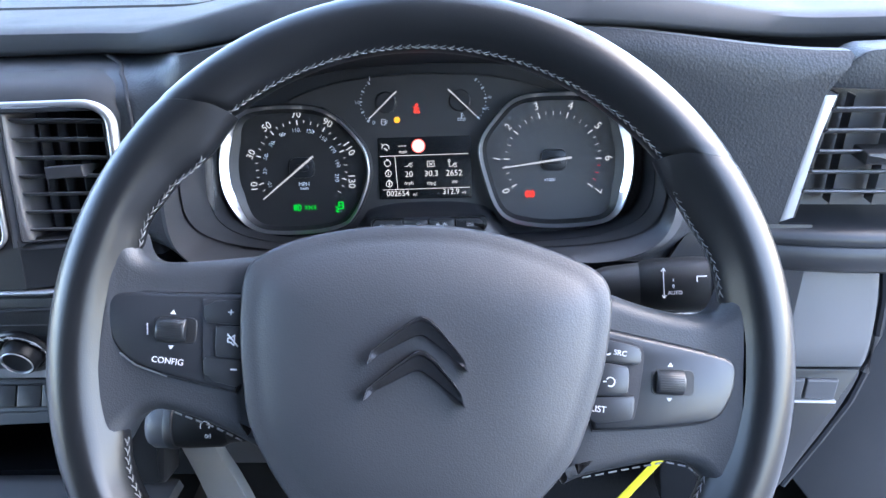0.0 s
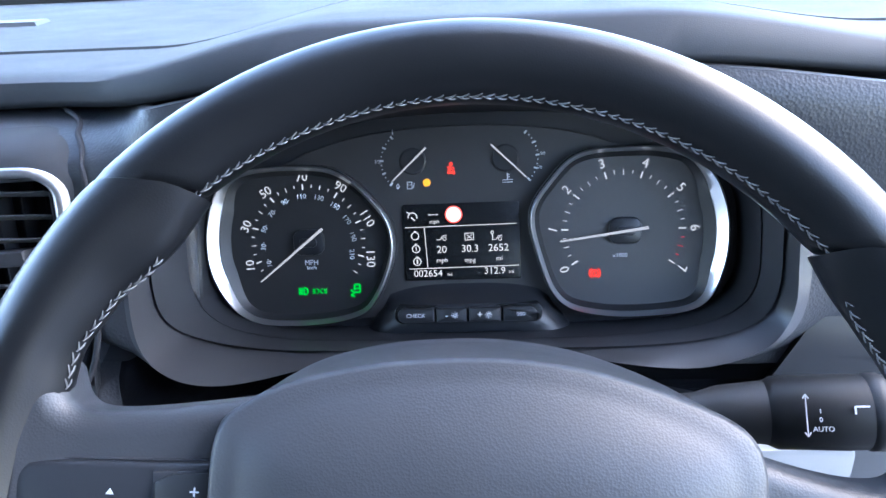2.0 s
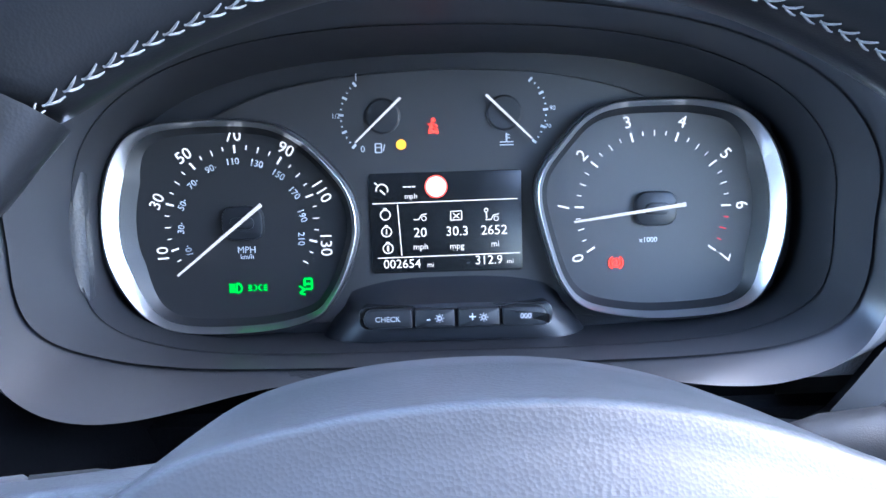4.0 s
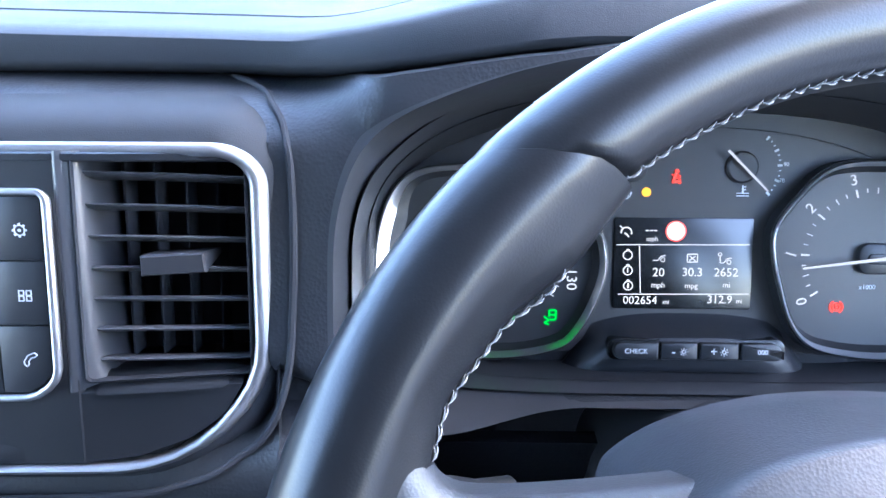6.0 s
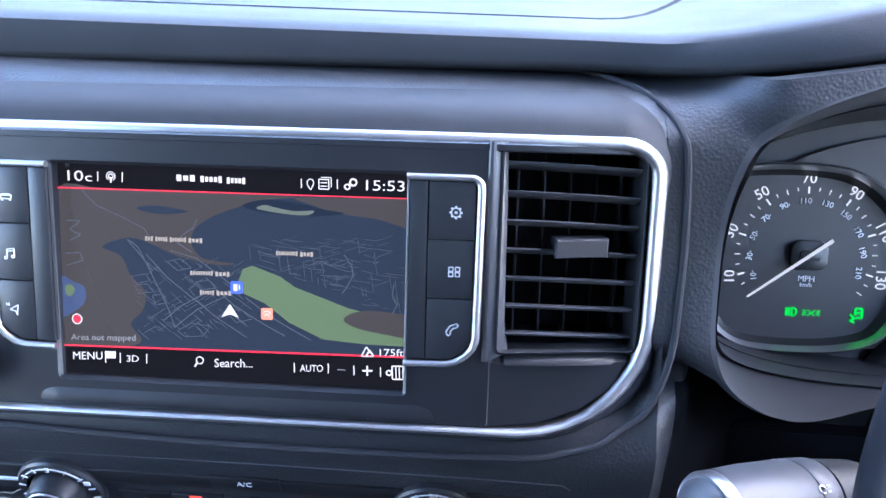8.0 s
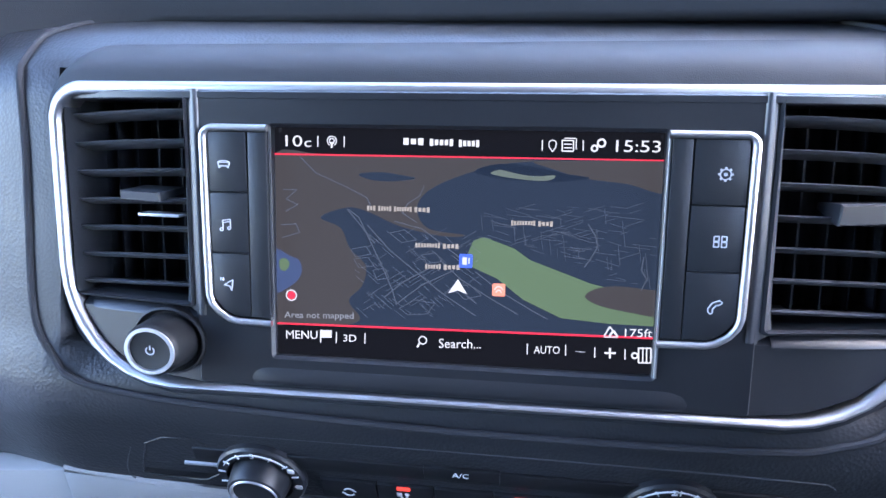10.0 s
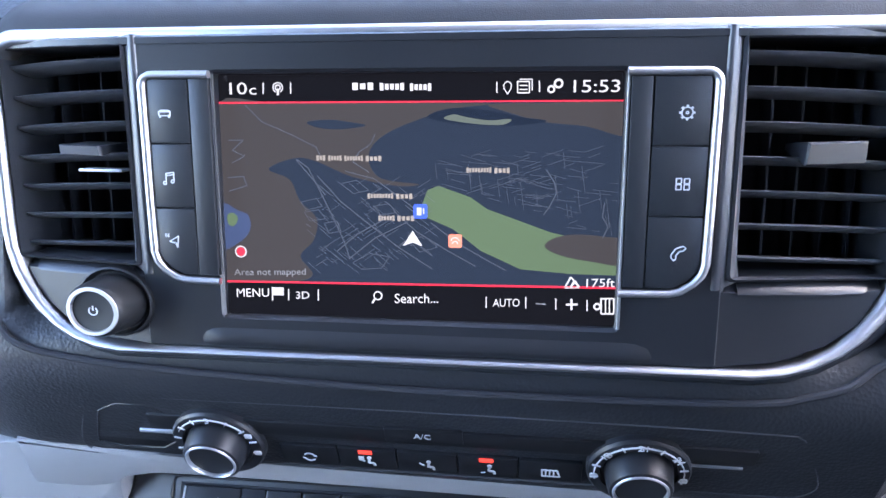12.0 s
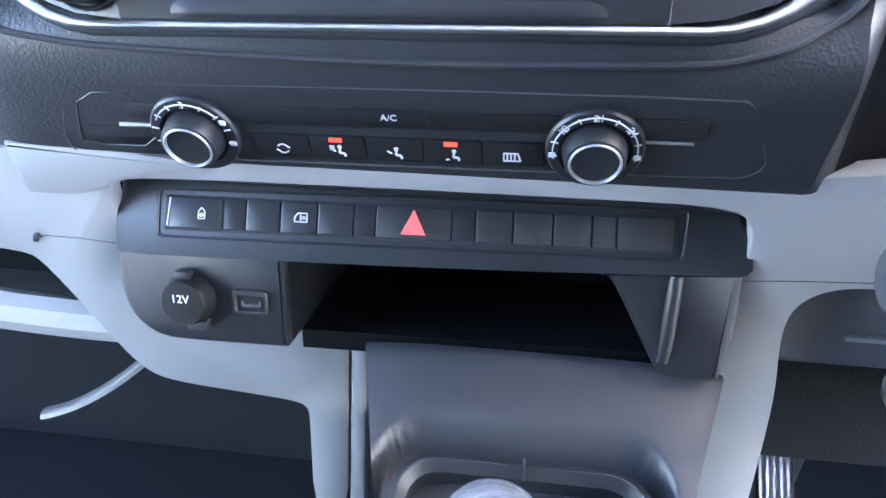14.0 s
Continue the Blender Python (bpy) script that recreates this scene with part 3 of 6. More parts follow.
for seam in ([(-0.618, 0.8535), (-0.612, 0.8552), (-0.59, 0.855), (-0.562, 0.8525)], [(-0.226, 0.8575), (-0.2, 0.86), (-0.16, 0.8625), (0.0, 0.866)]):
    part("trim_seam", tube([(x + 0.40, z - 0.86, 0.0001) for x, z in seam], 0.00025, seg=6), DARK, dashboard, "thin seam across the trim", m=GR)
part("clip_slot", tube([(-0.2195, -0.009, 0.0), (-0.2175, -0.0055, 0.0), (-0.2145, -0.0045, 0.0)], 0.0018, seg=8), HOLLOW, dashboard, "dark slot in the trim", m=GR)
part("leg_strip", plate([(x + 0.40, z - 0.86) for x, z in strip], -0.012, -0.0004, 0.0015), GREY, dashboard, "narrow pale grey strip beside the leg", smooth=40, m=GR)
part("knee_cover", moved(plate(rrect(0.15, 0.13, 0.012, 0, 0, 4), -0.012, 0.0, 0.004), leaning(-0.135, 0.052, 0.84, 4)), MIDGREY, dashboard, "mid grey knee cover beside the column")
part("knee_cover_line", block(-0.147, -0.065, 0.0455, 0.05, 0.7975, 0.8005, 0.0008), SATIN, dashboard, "thin bright line on the knee cover")
# storage tray lip and cavity on the passenger side
part("tray_lip", tube([(x, 0.02 + 0.02 * math.sin((x + 0.95) * 4), 0.805 - 0.035 * ease(-0.95, -0.6, x)) for x in spans(-0.98, -0.6, 16)], 0.012, flat=1.3), GREY, dashboard, "pale grey lip of the open storage tray")
part("tray_floor", block(-0.98, -0.6, 0.05, 0.3, 0.79, 0.8), CARPET, dashboard, "black floor of the open tray")
part("glovebox_strap", tube([(-0.73 + 0.11 * t, 0.07 + 0.03 * t * t, 0.63 + 0.035 * t + 0.03 * t * t) for t in spans(0, 1, 10)], 0.007, flat=0.6), KEYGREY, dashboard, "dark grey curved edge inside the footwell")
part("pedal_box", block(-0.16, -0.06, 0.17, 0.22, 0.5, 0.668, 0.012), CARPET, dashboard, "dark pedal box in the footwell")
# near-black sheet across the footwell, ahead of the front bulkhead
part("footwell_liner", block(-1.2, -0.15, 0.28, 0.3, 0.33, 1.05), CARPET, dashboard, "black sheet at the back of the footwell")

# a flat dark cover lying far back on the pad
cover = [(-0.565, 0.40), (-0.437, 0.40), (-0.447, 0.45), (-0.555, 0.45)]
solid("sensor_cover", rings([[(x, y, 1.1515) for x, y in cover], [(-0.501 + (x + 0.501) * 0.9, 0.425 + (y - 0.425) * 0.8, 1.1595) for x, y in cover]]), DARK, "flat dark sensor cover lying on the dashboard pad", "sensor cover")


# ---- centre console: media panel ----
MP = leaning(-0.4012, 0.0024, 1.0493, 13, 0.97)


def media_panel():
    m = MP
    t = thing("media_panel", "dark satin media panel with a chrome frame, set in the console", "media panel", m)
    chrome = rrect(0.346, 0.1312, (0.017, 0.017, 0.05, 0.05), 0, 0.0009, 8)
    inner = [(x, y - 0.0022 * ease(-0.04, -0.055, y)) for x, y in offset(chrome, -0.0055)]
    outer = rrect(0.373, 0.16, (0.034, 0.034, 0.06, 0.06), 0, 0.0095, 8)
    rows = []
    for s in spans(0, 1, 8):
        a = s * math.pi / 2
        row = []
        for p, q in zip(chrome, outer):
            top = ease(0.055, 0.08, q[1])
            deep = 0.014 + 0.045 * top
            row.append((p[0] + (q[0] - p[0]) * math.sin(a), p[1] + (q[1] - p[1]) * math.sin(a), -0.001 - deep * (1 - math.cos(a))))
        rows.append(row)
    back = [(p[0] * 1.0, p[1], rows[-1][i][2] - 0.02) for i, p in enumerate(outer)]
    first = [(p[0], p[1], -0.02) for p in chrome]
    part("surround", rings([first] + rows + [back], caps=(False, False)), PAD, t, "rounded charcoal surround and brow", smooth=60)
    part("seam", looped([[(p[0], p[1], rows[-1][i][2] + e) for i, p in enumerate(offset(outer, o))] for o, e in ((0.0, 0.0006), (0.0011, 0.0008), (0.0016, -0.004), (0.0002, -0.004))]), HOLLOW, t, "dark seam round the panel")
    part("chrome_frame", hoop(chrome, inner, -0.012, 0.0022, 0.0016), CHROME, t, "satin chrome frame", smooth=60)
    part("backing", plate(offset(inner, -0.0002), -0.05, -0.046, 0), HOLLOW, t, "black backing behind the vents")
    # face between the vents, wings below them, strip above
    part("faceplate", hoop(rrect(0.2255, 0.1245, 0.002, 0, 0.0006, 2), rrect(0.1548, 0.0955, 0.0008, -0.0019, 0.0007, 2), -0.016, -0.0012, 0.0014), SMOOTH, t, "dark satin faceplate round a sunken screen")
    for s in (1, -1):
        wing = [(s * x, y) for x, y in ((0.1118, -0.0262), (0.163, -0.0262), (0.162, -0.034), (0.157, -0.044), (0.146, -0.0525), (0.13, -0.0585), (0.1118, -0.0606))]
        part("wing", rings([lift(wing, -0.045), lift(wing, -0.009), lift([(x - s * 0.0004, y - (0.0055 if k < 2 else 0)) for k, (x, y) in enumerate(wing)], -0.0016)]), SMOOTH, t, "sloping ledge under the vent")
        sill = [[(s * x, y, d) for x in spans(0.117, 0.1615 - 0.001 * k, 10)] for k, (y, d) in enumerate(((-0.0252, -0.0125), (-0.0258, -0.0094), (-0.0268, -0.0074), (-0.0298, -0.0032), (-0.0316, -0.0014), (-0.0324, -0.0012)))]
        part("vent_sill", sheet(sill if s > 0 else [r[::-1] for r in sill], (0, 0, -0.0004)), SMOOTH, t, "satin sill under the vent", smooth=60)
        rows = []
        for y, outer, sink in ((0.0632, 0.1154, 0.0), (0.03, 0.116, 0.0), (-0.014, 0.1166, 0.0), (-0.022, 0.1172, 0.0008), (-0.0268, 0.1182, 0.002)):
            lo = y - (0.004 if y < -0.02 else 0.0)
            rows.append([(s * 0.1084, lo, -0.04), (s * 0.1084, lo, -0.0014), (s * 0.1092, lo, -0.0006), (s * 0.1104, lo, -0.0005), (s * (outer - 0.0016), (y + lo) / 2, -0.0034 - sink), (s * outer, y, -0.0052 - sink), (s * outer, y, -0.04)])
        part("vent_cheek", rings(rows), CHEEK, t, "satin bevel beside the vent", smooth=50)
    part("top_strip", rings([[(x, 0.0608 + sy, d) for x in spans(-0.165, 0.165, 24)] + [(x, 0.0608 + sy, d - 0.03) for x in spans(0.165, -0.165, 24)] for sy, d in ((-0.0018, -0.0018), (-0.0012, -0.001), (0.0012, -0.001), (0.0018, -0.0018))]), SMOOTH, t)
    # screen well and ledge
    rows = [[(0.1 * q, v, -0.0024 + (d + 0.0024) * (1 - ease(0.8, 0.97, abs(q)))) for q in spans(-1, 1, 60)] for v, d in ((-0.0452, -0.0085), (-0.0462, -0.0062), (-0.0485, -0.0038), (-0.0515, -0.0016), (-0.0548, -0.0002), (-0.0575, 0.0005), (-0.0595, 0.0), (-0.0608, -0.0024))]
    part("screen_ledge", sheet(rows, (0, 0, -0.002)), SMOOTH, t, "sloping ledge under the screen", smooth=60)
    for s in (1, -1):
        x = lambda v: s * v
        x0 = 0.0757 if s > 0 else 0.0796
        path = [(x(x0), 0.0479, 0.0006)] + [(x(0.1030 + 0.0036 * math.sin(a)), 0.0439 + 0.004 * math.cos(a), 0.0006) for a in spans(0, math.pi / 2, 5)]
        path += [(x(0.1064), 0.0, 0.0006), (x(0.1062), -0.021, 0.0006)] + [(x(q), w, 0.0006) for q, w in ((0.1052, -0.0248), (0.1025, -0.0282), (0.098, -0.0312), (0.094, -0.0322), (x0, -0.0326))]
        part("chrome_bracket", tube(path, 0.0015, seg=8, flat=1.2), CHROME, t, "chrome bracket round the keys", smooth=60)
        s0, s1, k0, k1 = (0.0772, 0.0845, 0.0852, 0.1046) if s > 0 else (0.0802, 0.0879, 0.0886, 0.105)
        part("key_well", plate([(x(s0 - 0.0006), 0.0464), (x(k1 + 0.0004), 0.0464), (x(k1 + 0.0004), -0.0225), (x(0.0965), -0.0302), (x(s0 - 0.0006), -0.0302)], -0.003, -0.0006, 0), HOLLOW, t)
        part("key_strip", plate([(x(s0), 0.0462), (x(s1), 0.0462), (x(s1 + 0.0004), -0.03), (x(s0), -0.03)], -0.003, 0.0007, 0.0004), KEY, t)
        for k, (hi, lo) in enumerate(((0.0462, 0.0222), (0.0216, -0.003), (-0.0036, -0.0299))):
            o = [(x(k0), hi), (x(k1), hi), (x(k1), lo), (x(k0), lo)]
            if k == 2:
                o = [(x(k0), hi), (x(k1), hi), (x(k1 - 0.0002), -0.0222), (x(0.1), -0.0272), (x(0.095), lo), (x(k0), lo)]
            key = part("key", plate(o, -0.003, 0.0009, 0.0005), KEY, t, "dark matt key with a white symbol")
            part("symbol", key_symbol(s, k, 0.0965 if s > 0 else -0.0981, (0.0335, 0.0084, -0.0165)[k]), PRINT, key, "white printed symbol")
    # rotary knob
    kx, ky = -0.1235, -0.043
    knob = part("power_knob", lathe([(0.0146, -0.006), (0.0146, 0.0004), (0.0138, 0.001), (0.0124, -0.001), (0.0116, -0.0012), (0.0109, 0.013), (0.0103, 0.0145), (0.0098, 0.0152), (0.008, 0.0146), (0.0, 0.0144)], 60, kx, ky, 1, 0.0002), KNOB, t, "ribbed black power and volume knob")
    part("knob_ring", looped([[(kx + r * math.cos(a), ky + r * math.sin(a), d) for a in [2 * math.pi * i / 48 for i in range(48)]] for r, d in ((0.0101, 0.0142), (0.0097, 0.0158), (0.0084, 0.0158), (0.008, 0.0142))]), SATIN, knob, "chrome ring", smooth=60)
    part("symbol", join(arc(kx, ky, 0.0016, 130, 410, 0.0004, 0.0144, 0.0148), bar(kx, ky + 0.0002, kx, ky + 0.0021, 0.0004, 0.0144, 0.0148)), PRINT, knob)
    return t


def arc(cx, cy, r, a0, a1, w, d0, d1, n=18):
    """A flat curved stroke."""
    out = []
    for a in spans(radians(a0), radians(a1), n):
        c, s = math.cos(a), math.sin(a)
        out.append([(cx + (r - w / 2) * c, cy + (r - w / 2) * s, d0), (cx + (r + w / 2) * c, cy + (r + w / 2) * s, d0),
                    (cx + (r + w / 2) * c, cy + (r + w / 2) * s, d1), (cx + (r - w / 2) * c, cy + (r - w / 2) * s, d1)])
    return rings(out)


def strokes(points, w, d0, d1):
    return join(*[bar(*a, *b, w, d0, d1) for a, b in zip(points, points[1:])])


def key_symbol(side, k, cx, cy):
    d0, d1, w = 0.0006, 0.0012, 0.0004
    p = lambda *q: [(cx + a, cy + b) for a, b in q]
    if side < 0 and k == 0:
        return join(strokes(p((-0.0022, -0.001), (-0.0024, 0.0006), (-0.0012, 0.0011), (0.0012, 0.0011), (0.0024, 0.0006), (0.0022, -0.001), (-0.0022, -0.001)), w, d0, d1),
                    bar(cx - 0.0022, cy + 0.0005, cx + 0.0022, cy + 0.0005, w, d0, d1), bar(cx - 0.0018, cy - 0.001, cx - 0.0018, cy - 0.0018, 0.0007, d0, d1), bar(cx + 0.0018, cy - 0.001, cx + 0.0018, cy - 0.0018, 0.0007, d0, d1))
    if side < 0 and k == 1:
        return join(strokes(p((-0.0012, -0.0011), (-0.0012, 0.0019), (0.002, 0.0024), (0.002, -0.0012)), w, d0, d1), bar(cx - 0.0012, cy + 0.001, cx + 0.002, cy + 0.0015, w, d0, d1),
                    arc(cx - 0.0018, cy - 0.0018, 0.0006, 0, 350, w, d0, d1), arc(cx + 0.0014, cy - 0.0012, 0.0006, 0, 350, w, d0, d1))
    if side < 0:
        return join(strokes(p((0.0022, 0.002), (-0.0016, -0.0002), (0.001, -0.0008), (0.0016, -0.0026), (0.0022, 0.002)), w, d0, d1), lettering("N", 0.0022, cx - 0.0024, cy + 0.0022, d1))
    if k == 0:
        teeth = [bar(cx + 0.0018 * math.cos(a), cy + 0.0018 * math.sin(a), cx + 0.0027 * math.cos(a), cy + 0.0027 * math.sin(a), 0.0008, d0, d1) for a in [math.pi / 4 * i for i in range(8)]]
        return join(arc(cx, cy, 0.0019, 0, 359, w, d0, d1, 28), arc(cx, cy, 0.0004, 0, 359, w, d0, d1), *teeth)
    if k == 1:
        sq = lambda a, b: strokes(p((a - 0.0009, b - 0.0009), (a + 0.0009, b - 0.0009), (a + 0.0009, b + 0.0009), (a - 0.0009, b + 0.0009), (a - 0.0009, b - 0.0011)), w, d0, d1)
        return join(sq(-0.0014, 0.0011), sq(0.0014, 0.0011), sq(-0.0014, -0.0011), sq(0.0014, -0.0011))
    return strokes(p((-0.0024, -0.0022), (-0.0026, -0.001), (-0.001, 0.0014), (0.0016, 0.0024), (0.0026, 0.0016), (0.0016, 0.0006), (0.0004, 0.0004), (-0.0008, -0.001), (-0.0008, -0.0024), (-0.0016, -0.003), (-0.0024, -0.0022)), w, d0, d1)


def touch_screen():
    """The screen lies sunk behind its opening and leans back a little more than the panel."""
    m = MP @ pose(0, 0, -0.0063, -1.4)
    t = thing("touch_screen", "lit touch screen showing a dark map, sunk in the panel", "screen", m)
    part("glass_slab", plate(rrect(0.163, 0.1045, 0.001, -0.0005, 0.0, 2), -0.003, 0.0002, 0.0002), SCREENBLACK, t, "black glass slab")
    part("edge_strip", tube([(0.0764, 0.0478, 0.0066), (0.0764, -0.0468, 0.005)], 0.0006, seg=6), CHROME, t, "thin bright edge")
    D = 0.0004

    def H(x, y):
        """From a drawing of the display, 728 units wide, to metres on the screen."""
        w = 1 + 0.000106669 * x - 0.000121007 * y
        return (0.0002250873 * x + 0.0000010374 * y - 0.1759439) / w, (0.000004872 * x - 0.0002253129 * y + 0.09364514) / w

    lay = lambda o, k: rings([lift(o, D + 0.00006 * k - 0.00005), lift(o, D + 0.00006 * k)])
    poly = lambda *pts: [H(*p) for p in pts]
    soft = lambda *pts: [H(p.x, p.y) for p in spline([(a, b, 0) for a, b in pts], 4)]
    part("map_ground", lay(poly((421, 572), (1152, 590), (1160, 254), (420, 252)), 1), MAPBLUE, t, "dark slate map", smooth=0)
    part("map_land", lay(soft((421, 256), (520, 256), (700, 257), (880, 259), (905, 262), (850, 268), (790, 284), (730, 308), (697, 333), (690, 362), (713, 392), (780, 402), (740, 405), (660, 388), (600, 362), (560, 354), (510, 373), (548, 392), (566, 430), (596, 462), (590, 500), (566, 528), (588, 560), (560, 573), (480, 571), (423, 570), (423, 500), (422, 380)), 2), MAPBROWN, t, "brown map area", smooth=0)
    part("map_land", lay(soft((905, 262), (1000, 260), (1156, 261), (1152, 318), (1080, 302), (1000, 293), (940, 276)), 2), MAPBROWN, t, "brown map area", smooth=0)
    part("map_patch", lay(soft((580, 291), (620, 287), (660, 292), (685, 298), (640, 304), (600, 301)), 3), MAPBLUE, t, smooth=0)
    part("map_patch", lay(soft((795, 283), (840, 268), (905, 272), (960, 284), (1010, 292), (940, 300), (850, 296)), 3), MAPHILL, t, "darker hill on the map", smooth=0)
    part("map_field", lay(poly((784, 440), (795, 412), (815, 405), (872, 426), (902, 447), (1015, 489), (1148, 520), (1146, 567), (1050, 563), (960, 554), (890, 521), (840, 482), (790, 460)), 4), MAPGREEN, t, "green field on the map", smooth=0)
    part("map_land", lay(soft((1004, 514), (1022, 499), (1060, 493), (1110, 497), (1150, 506), (1150, 548), (1090, 542), (1032, 530)), 5), MAPBROWN, t, "brown map area", smooth=0)
    part("map_field", lay(soft((826, 287), (842, 279), (866, 284), (905, 290), (945, 288), (930, 298), (880, 296)), 4), MAPPALE, t, "pale green strip on the map", smooth=0)
    part("map_water", lay(soft((424, 436), (455, 446), (474, 456), (476, 482), (455, 504), (424, 512)), 4), MAPWATER, t, "blue water on the map", smooth=0)
    part("map_field", lay(soft((436, 455), (446, 450), (455, 460), (448, 474), (438, 470)), 5), MAPGREEN, t, smooth=0)
    d0, d1 = D + 0.00036, D + 0.00042
    line = lambda w, *pts: strokes(poly(*pts), w, d0, d1)
    main = [((470, 260), (500, 290), (550, 312), (596, 335), (606, 356)), ((562, 357), (582, 372), (600, 408), (628, 465), (646, 505), (655, 533)), ((598, 386), (640, 432), (690, 472), (740, 512), (802, 552)), ((702, 312), (694, 330), (672, 345), (662, 362), (690, 380)),
            ((648, 378), (700, 392), (745, 425), (772, 445)), ((560, 357), (590, 392), (612, 420)), ((655, 532), (700, 497), (760, 468)), ((632, 520), (668, 490), (720, 462)), ((800, 470), (850, 508), (905, 540), (935, 556)), ((735, 450), (775, 486), (830, 520), (880, 548)),
            ((1008, 378), (1022, 400), (1026, 420), (1012, 445), (1002, 458)), ((1112, 438), (1108, 462), (1118, 480), (1108, 500)), ((440, 322), (466, 322), (446, 340), (468, 350), (446, 362)), ((438, 388), (466, 386), (472, 402), (440, 412))]
    lines = [line(0.0004, *pts) for pts in main]
    for ring in (((568, 432), (596, 426), (606, 440), (578, 446)), ((574, 450), (600, 446), (612, 462), (584, 466)), ((660, 540), (690, 524), (726, 530), (712, 550), (676, 552)), ((640, 400), (668, 394), (690, 412), (662, 418)), ((610, 470), (632, 466), (640, 484), (618, 488)), ((760, 500), (790, 494), (812, 514), (780, 522)), ((700, 440), (726, 436), (738, 452), (710, 456))):
        lines.append(line(0.00026, *ring, ring[0]))
    rr = random.Random(9)
    for _ in range(240):
        x, y = rr.uniform(800, 1130), rr.uniform(330, 500)
        lean = rr.choice((0.1, 0.28, -0.32, 1.45))
        ln = rr.uniform(12, 50)
        x1, y1 = x + ln * math.cos(lean), y + ln * math.sin(lean)
        if max(y, y1) < 400 + (max(x, x1) - 800) * 0.3 and x1 < 1142 and min(y, y1) > 325 and y > 350 - (x - 800) * 0.03:
            lines.append(line(0.00014, (x, y), (x1, y1)))
    for _ in range(120):
        x, y = rr.uniform(575, 790), rr.uniform(395, 545)
        lean = rr.choice((0.72, -0.55, 0.65))
        ln = rr.uniform(8, 34)
        if y > 385 + (x - 575) * 0.1:
            lines.append(line(0.00018, (x, y), (x + ln * math.cos(lean), min(560, y + ln * math.sin(lean)))))
    part("map_road", join(*lines), MAPROAD, t, "thin pale roads on the map", smooth=0, kind="stuff")
    d = D + 0.0006
    part("status_line", rings([lift(poly((420, 254.5), (1160, 255.5), (1160, 258), (420, 257.5)), q) for q in (d - 0.0002, d)]), UIRED, t, "red line", smooth=0)
    part("status_line", rings([lift(poly((420, 569.5), (1155, 587), (1155, 590.5), (420, 572.5)), q) for q in (d - 0.0002, d)]), UIRED, t, "red line", smooth=0)
    part("menu_bar", rings([lift(poly((418, 572.5), (1160, 590.5), (1160, 690), (418, 690)), q) for q in (D, D + 0.0001)]), SCREENBLACK, t, "black menu bar", smooth=0)
    part("menu_bar", rings([lift(poly((416, 190), (1162, 190), (1162, 255.5), (416, 254.5)), q) for q in (D, D + 0.0001)]), SCREENBLACK, t, "black status bar", smooth=0)

    def word(text, x0, x1, y, cap, mat, label):
        """Screen wording between two places, its capitals as high as given."""
        bm = lettering(text, 0.005, 0, 0, 0, 0, 0.00004)
        xs, ys = [v.co.x for v in bm.verts], [v.co.y for v in bm.verts]
        (ax, ay), (bx, by) = H(x0, y), H(x1, y)
        _, top = H(x0, y - cap / 2)
        _, foot = H(x0, y + cap / 2)
        fx, fy = (bx - ax) / (max(xs) - min(xs)), (top - foot) / (max(ys) - min(ys))
        turn = (by - ay) / (bx - ax)
        cx, cy = (max(xs) + min(xs)) / 2, (max(ys) + min(ys)) / 2
        for v in bm.verts:
            u = (v.co.x - cx) * fx
            v.co.x, v.co.y, v.co.z = (ax + bx) / 2 + u, (ay + by) / 2 + (v.co.y - cy) * fy + u * turn, v.co.z + d
        part("wording", bm, mat, t, label, smooth=0)

    for text, x0, x1, y, cap in (("10", 443, 474, 231, 21), ("c", 478, 491, 236, 12), ("15:53", 1057, 1140, 231, 22), ("175ft", 1079, 1130, 579, 15), ("MENU", 452, 510, 592, 15), ("3D", 558, 582, 597, 13), ("Search...", 735, 813, 604, 17), ("AUTO", 911, 959, 613, 14)):
        word(text, x0, x1, y, cap, UIWHITE, "white screen wording")
    word("Area not mapped", 448, 576, 557, 15, UIDIM, "dim grey wording")
    # captions as plain bars, a bar for a letter
    for spansx, y, tall in ((((662, 703, 3), (711, 757, 5), (765, 805, 5)), 231, 12), (((597, 614, 3), (618, 643, 5), (647, 681, 7), (685, 715, 4)), 358, 9), (((865, 911, 9), (915, 944, 4)), 376, 9), (((688, 735, 9), (739, 770, 4)), 424, 9), (((707, 737, 6), (741, 773, 4)), 463, 9)):
        for x0, x1, n in spansx:
            step = (x1 - x0) / n
            part("caption", join(*[bar(*H(x0 + step * k, y + 0.02 * (x0 - 780)), *H(x0 + step * (k + 0.72), y + 0.02 * (x0 - 780)), tall * (0.85 + 0.25 * (k in (0, n - 1))) * 0.00021, d - 0.0001, d) for k in range(n)]), CAPTION if y > 240 else UIWHITE, t, "plain pale caption bars", smooth=0, kind="stuff")
    for x, y in ((503, 231), (552, 231), (920, 232), (996, 231), (545, 596), (598, 597), (899, 612), (970, 613), (1024, 616), (1080, 619)):
        part("divider", bar(*H(x, y - 10), *H(x, y + 10), 0.00045, d - 0.0001, d), UIWHITE, t, smooth=0)
    part("minus", bar(*H(988, 615), *H(1006, 616), 0.0004, d - 0.0001, d), UIDIM, t, smooth=0)
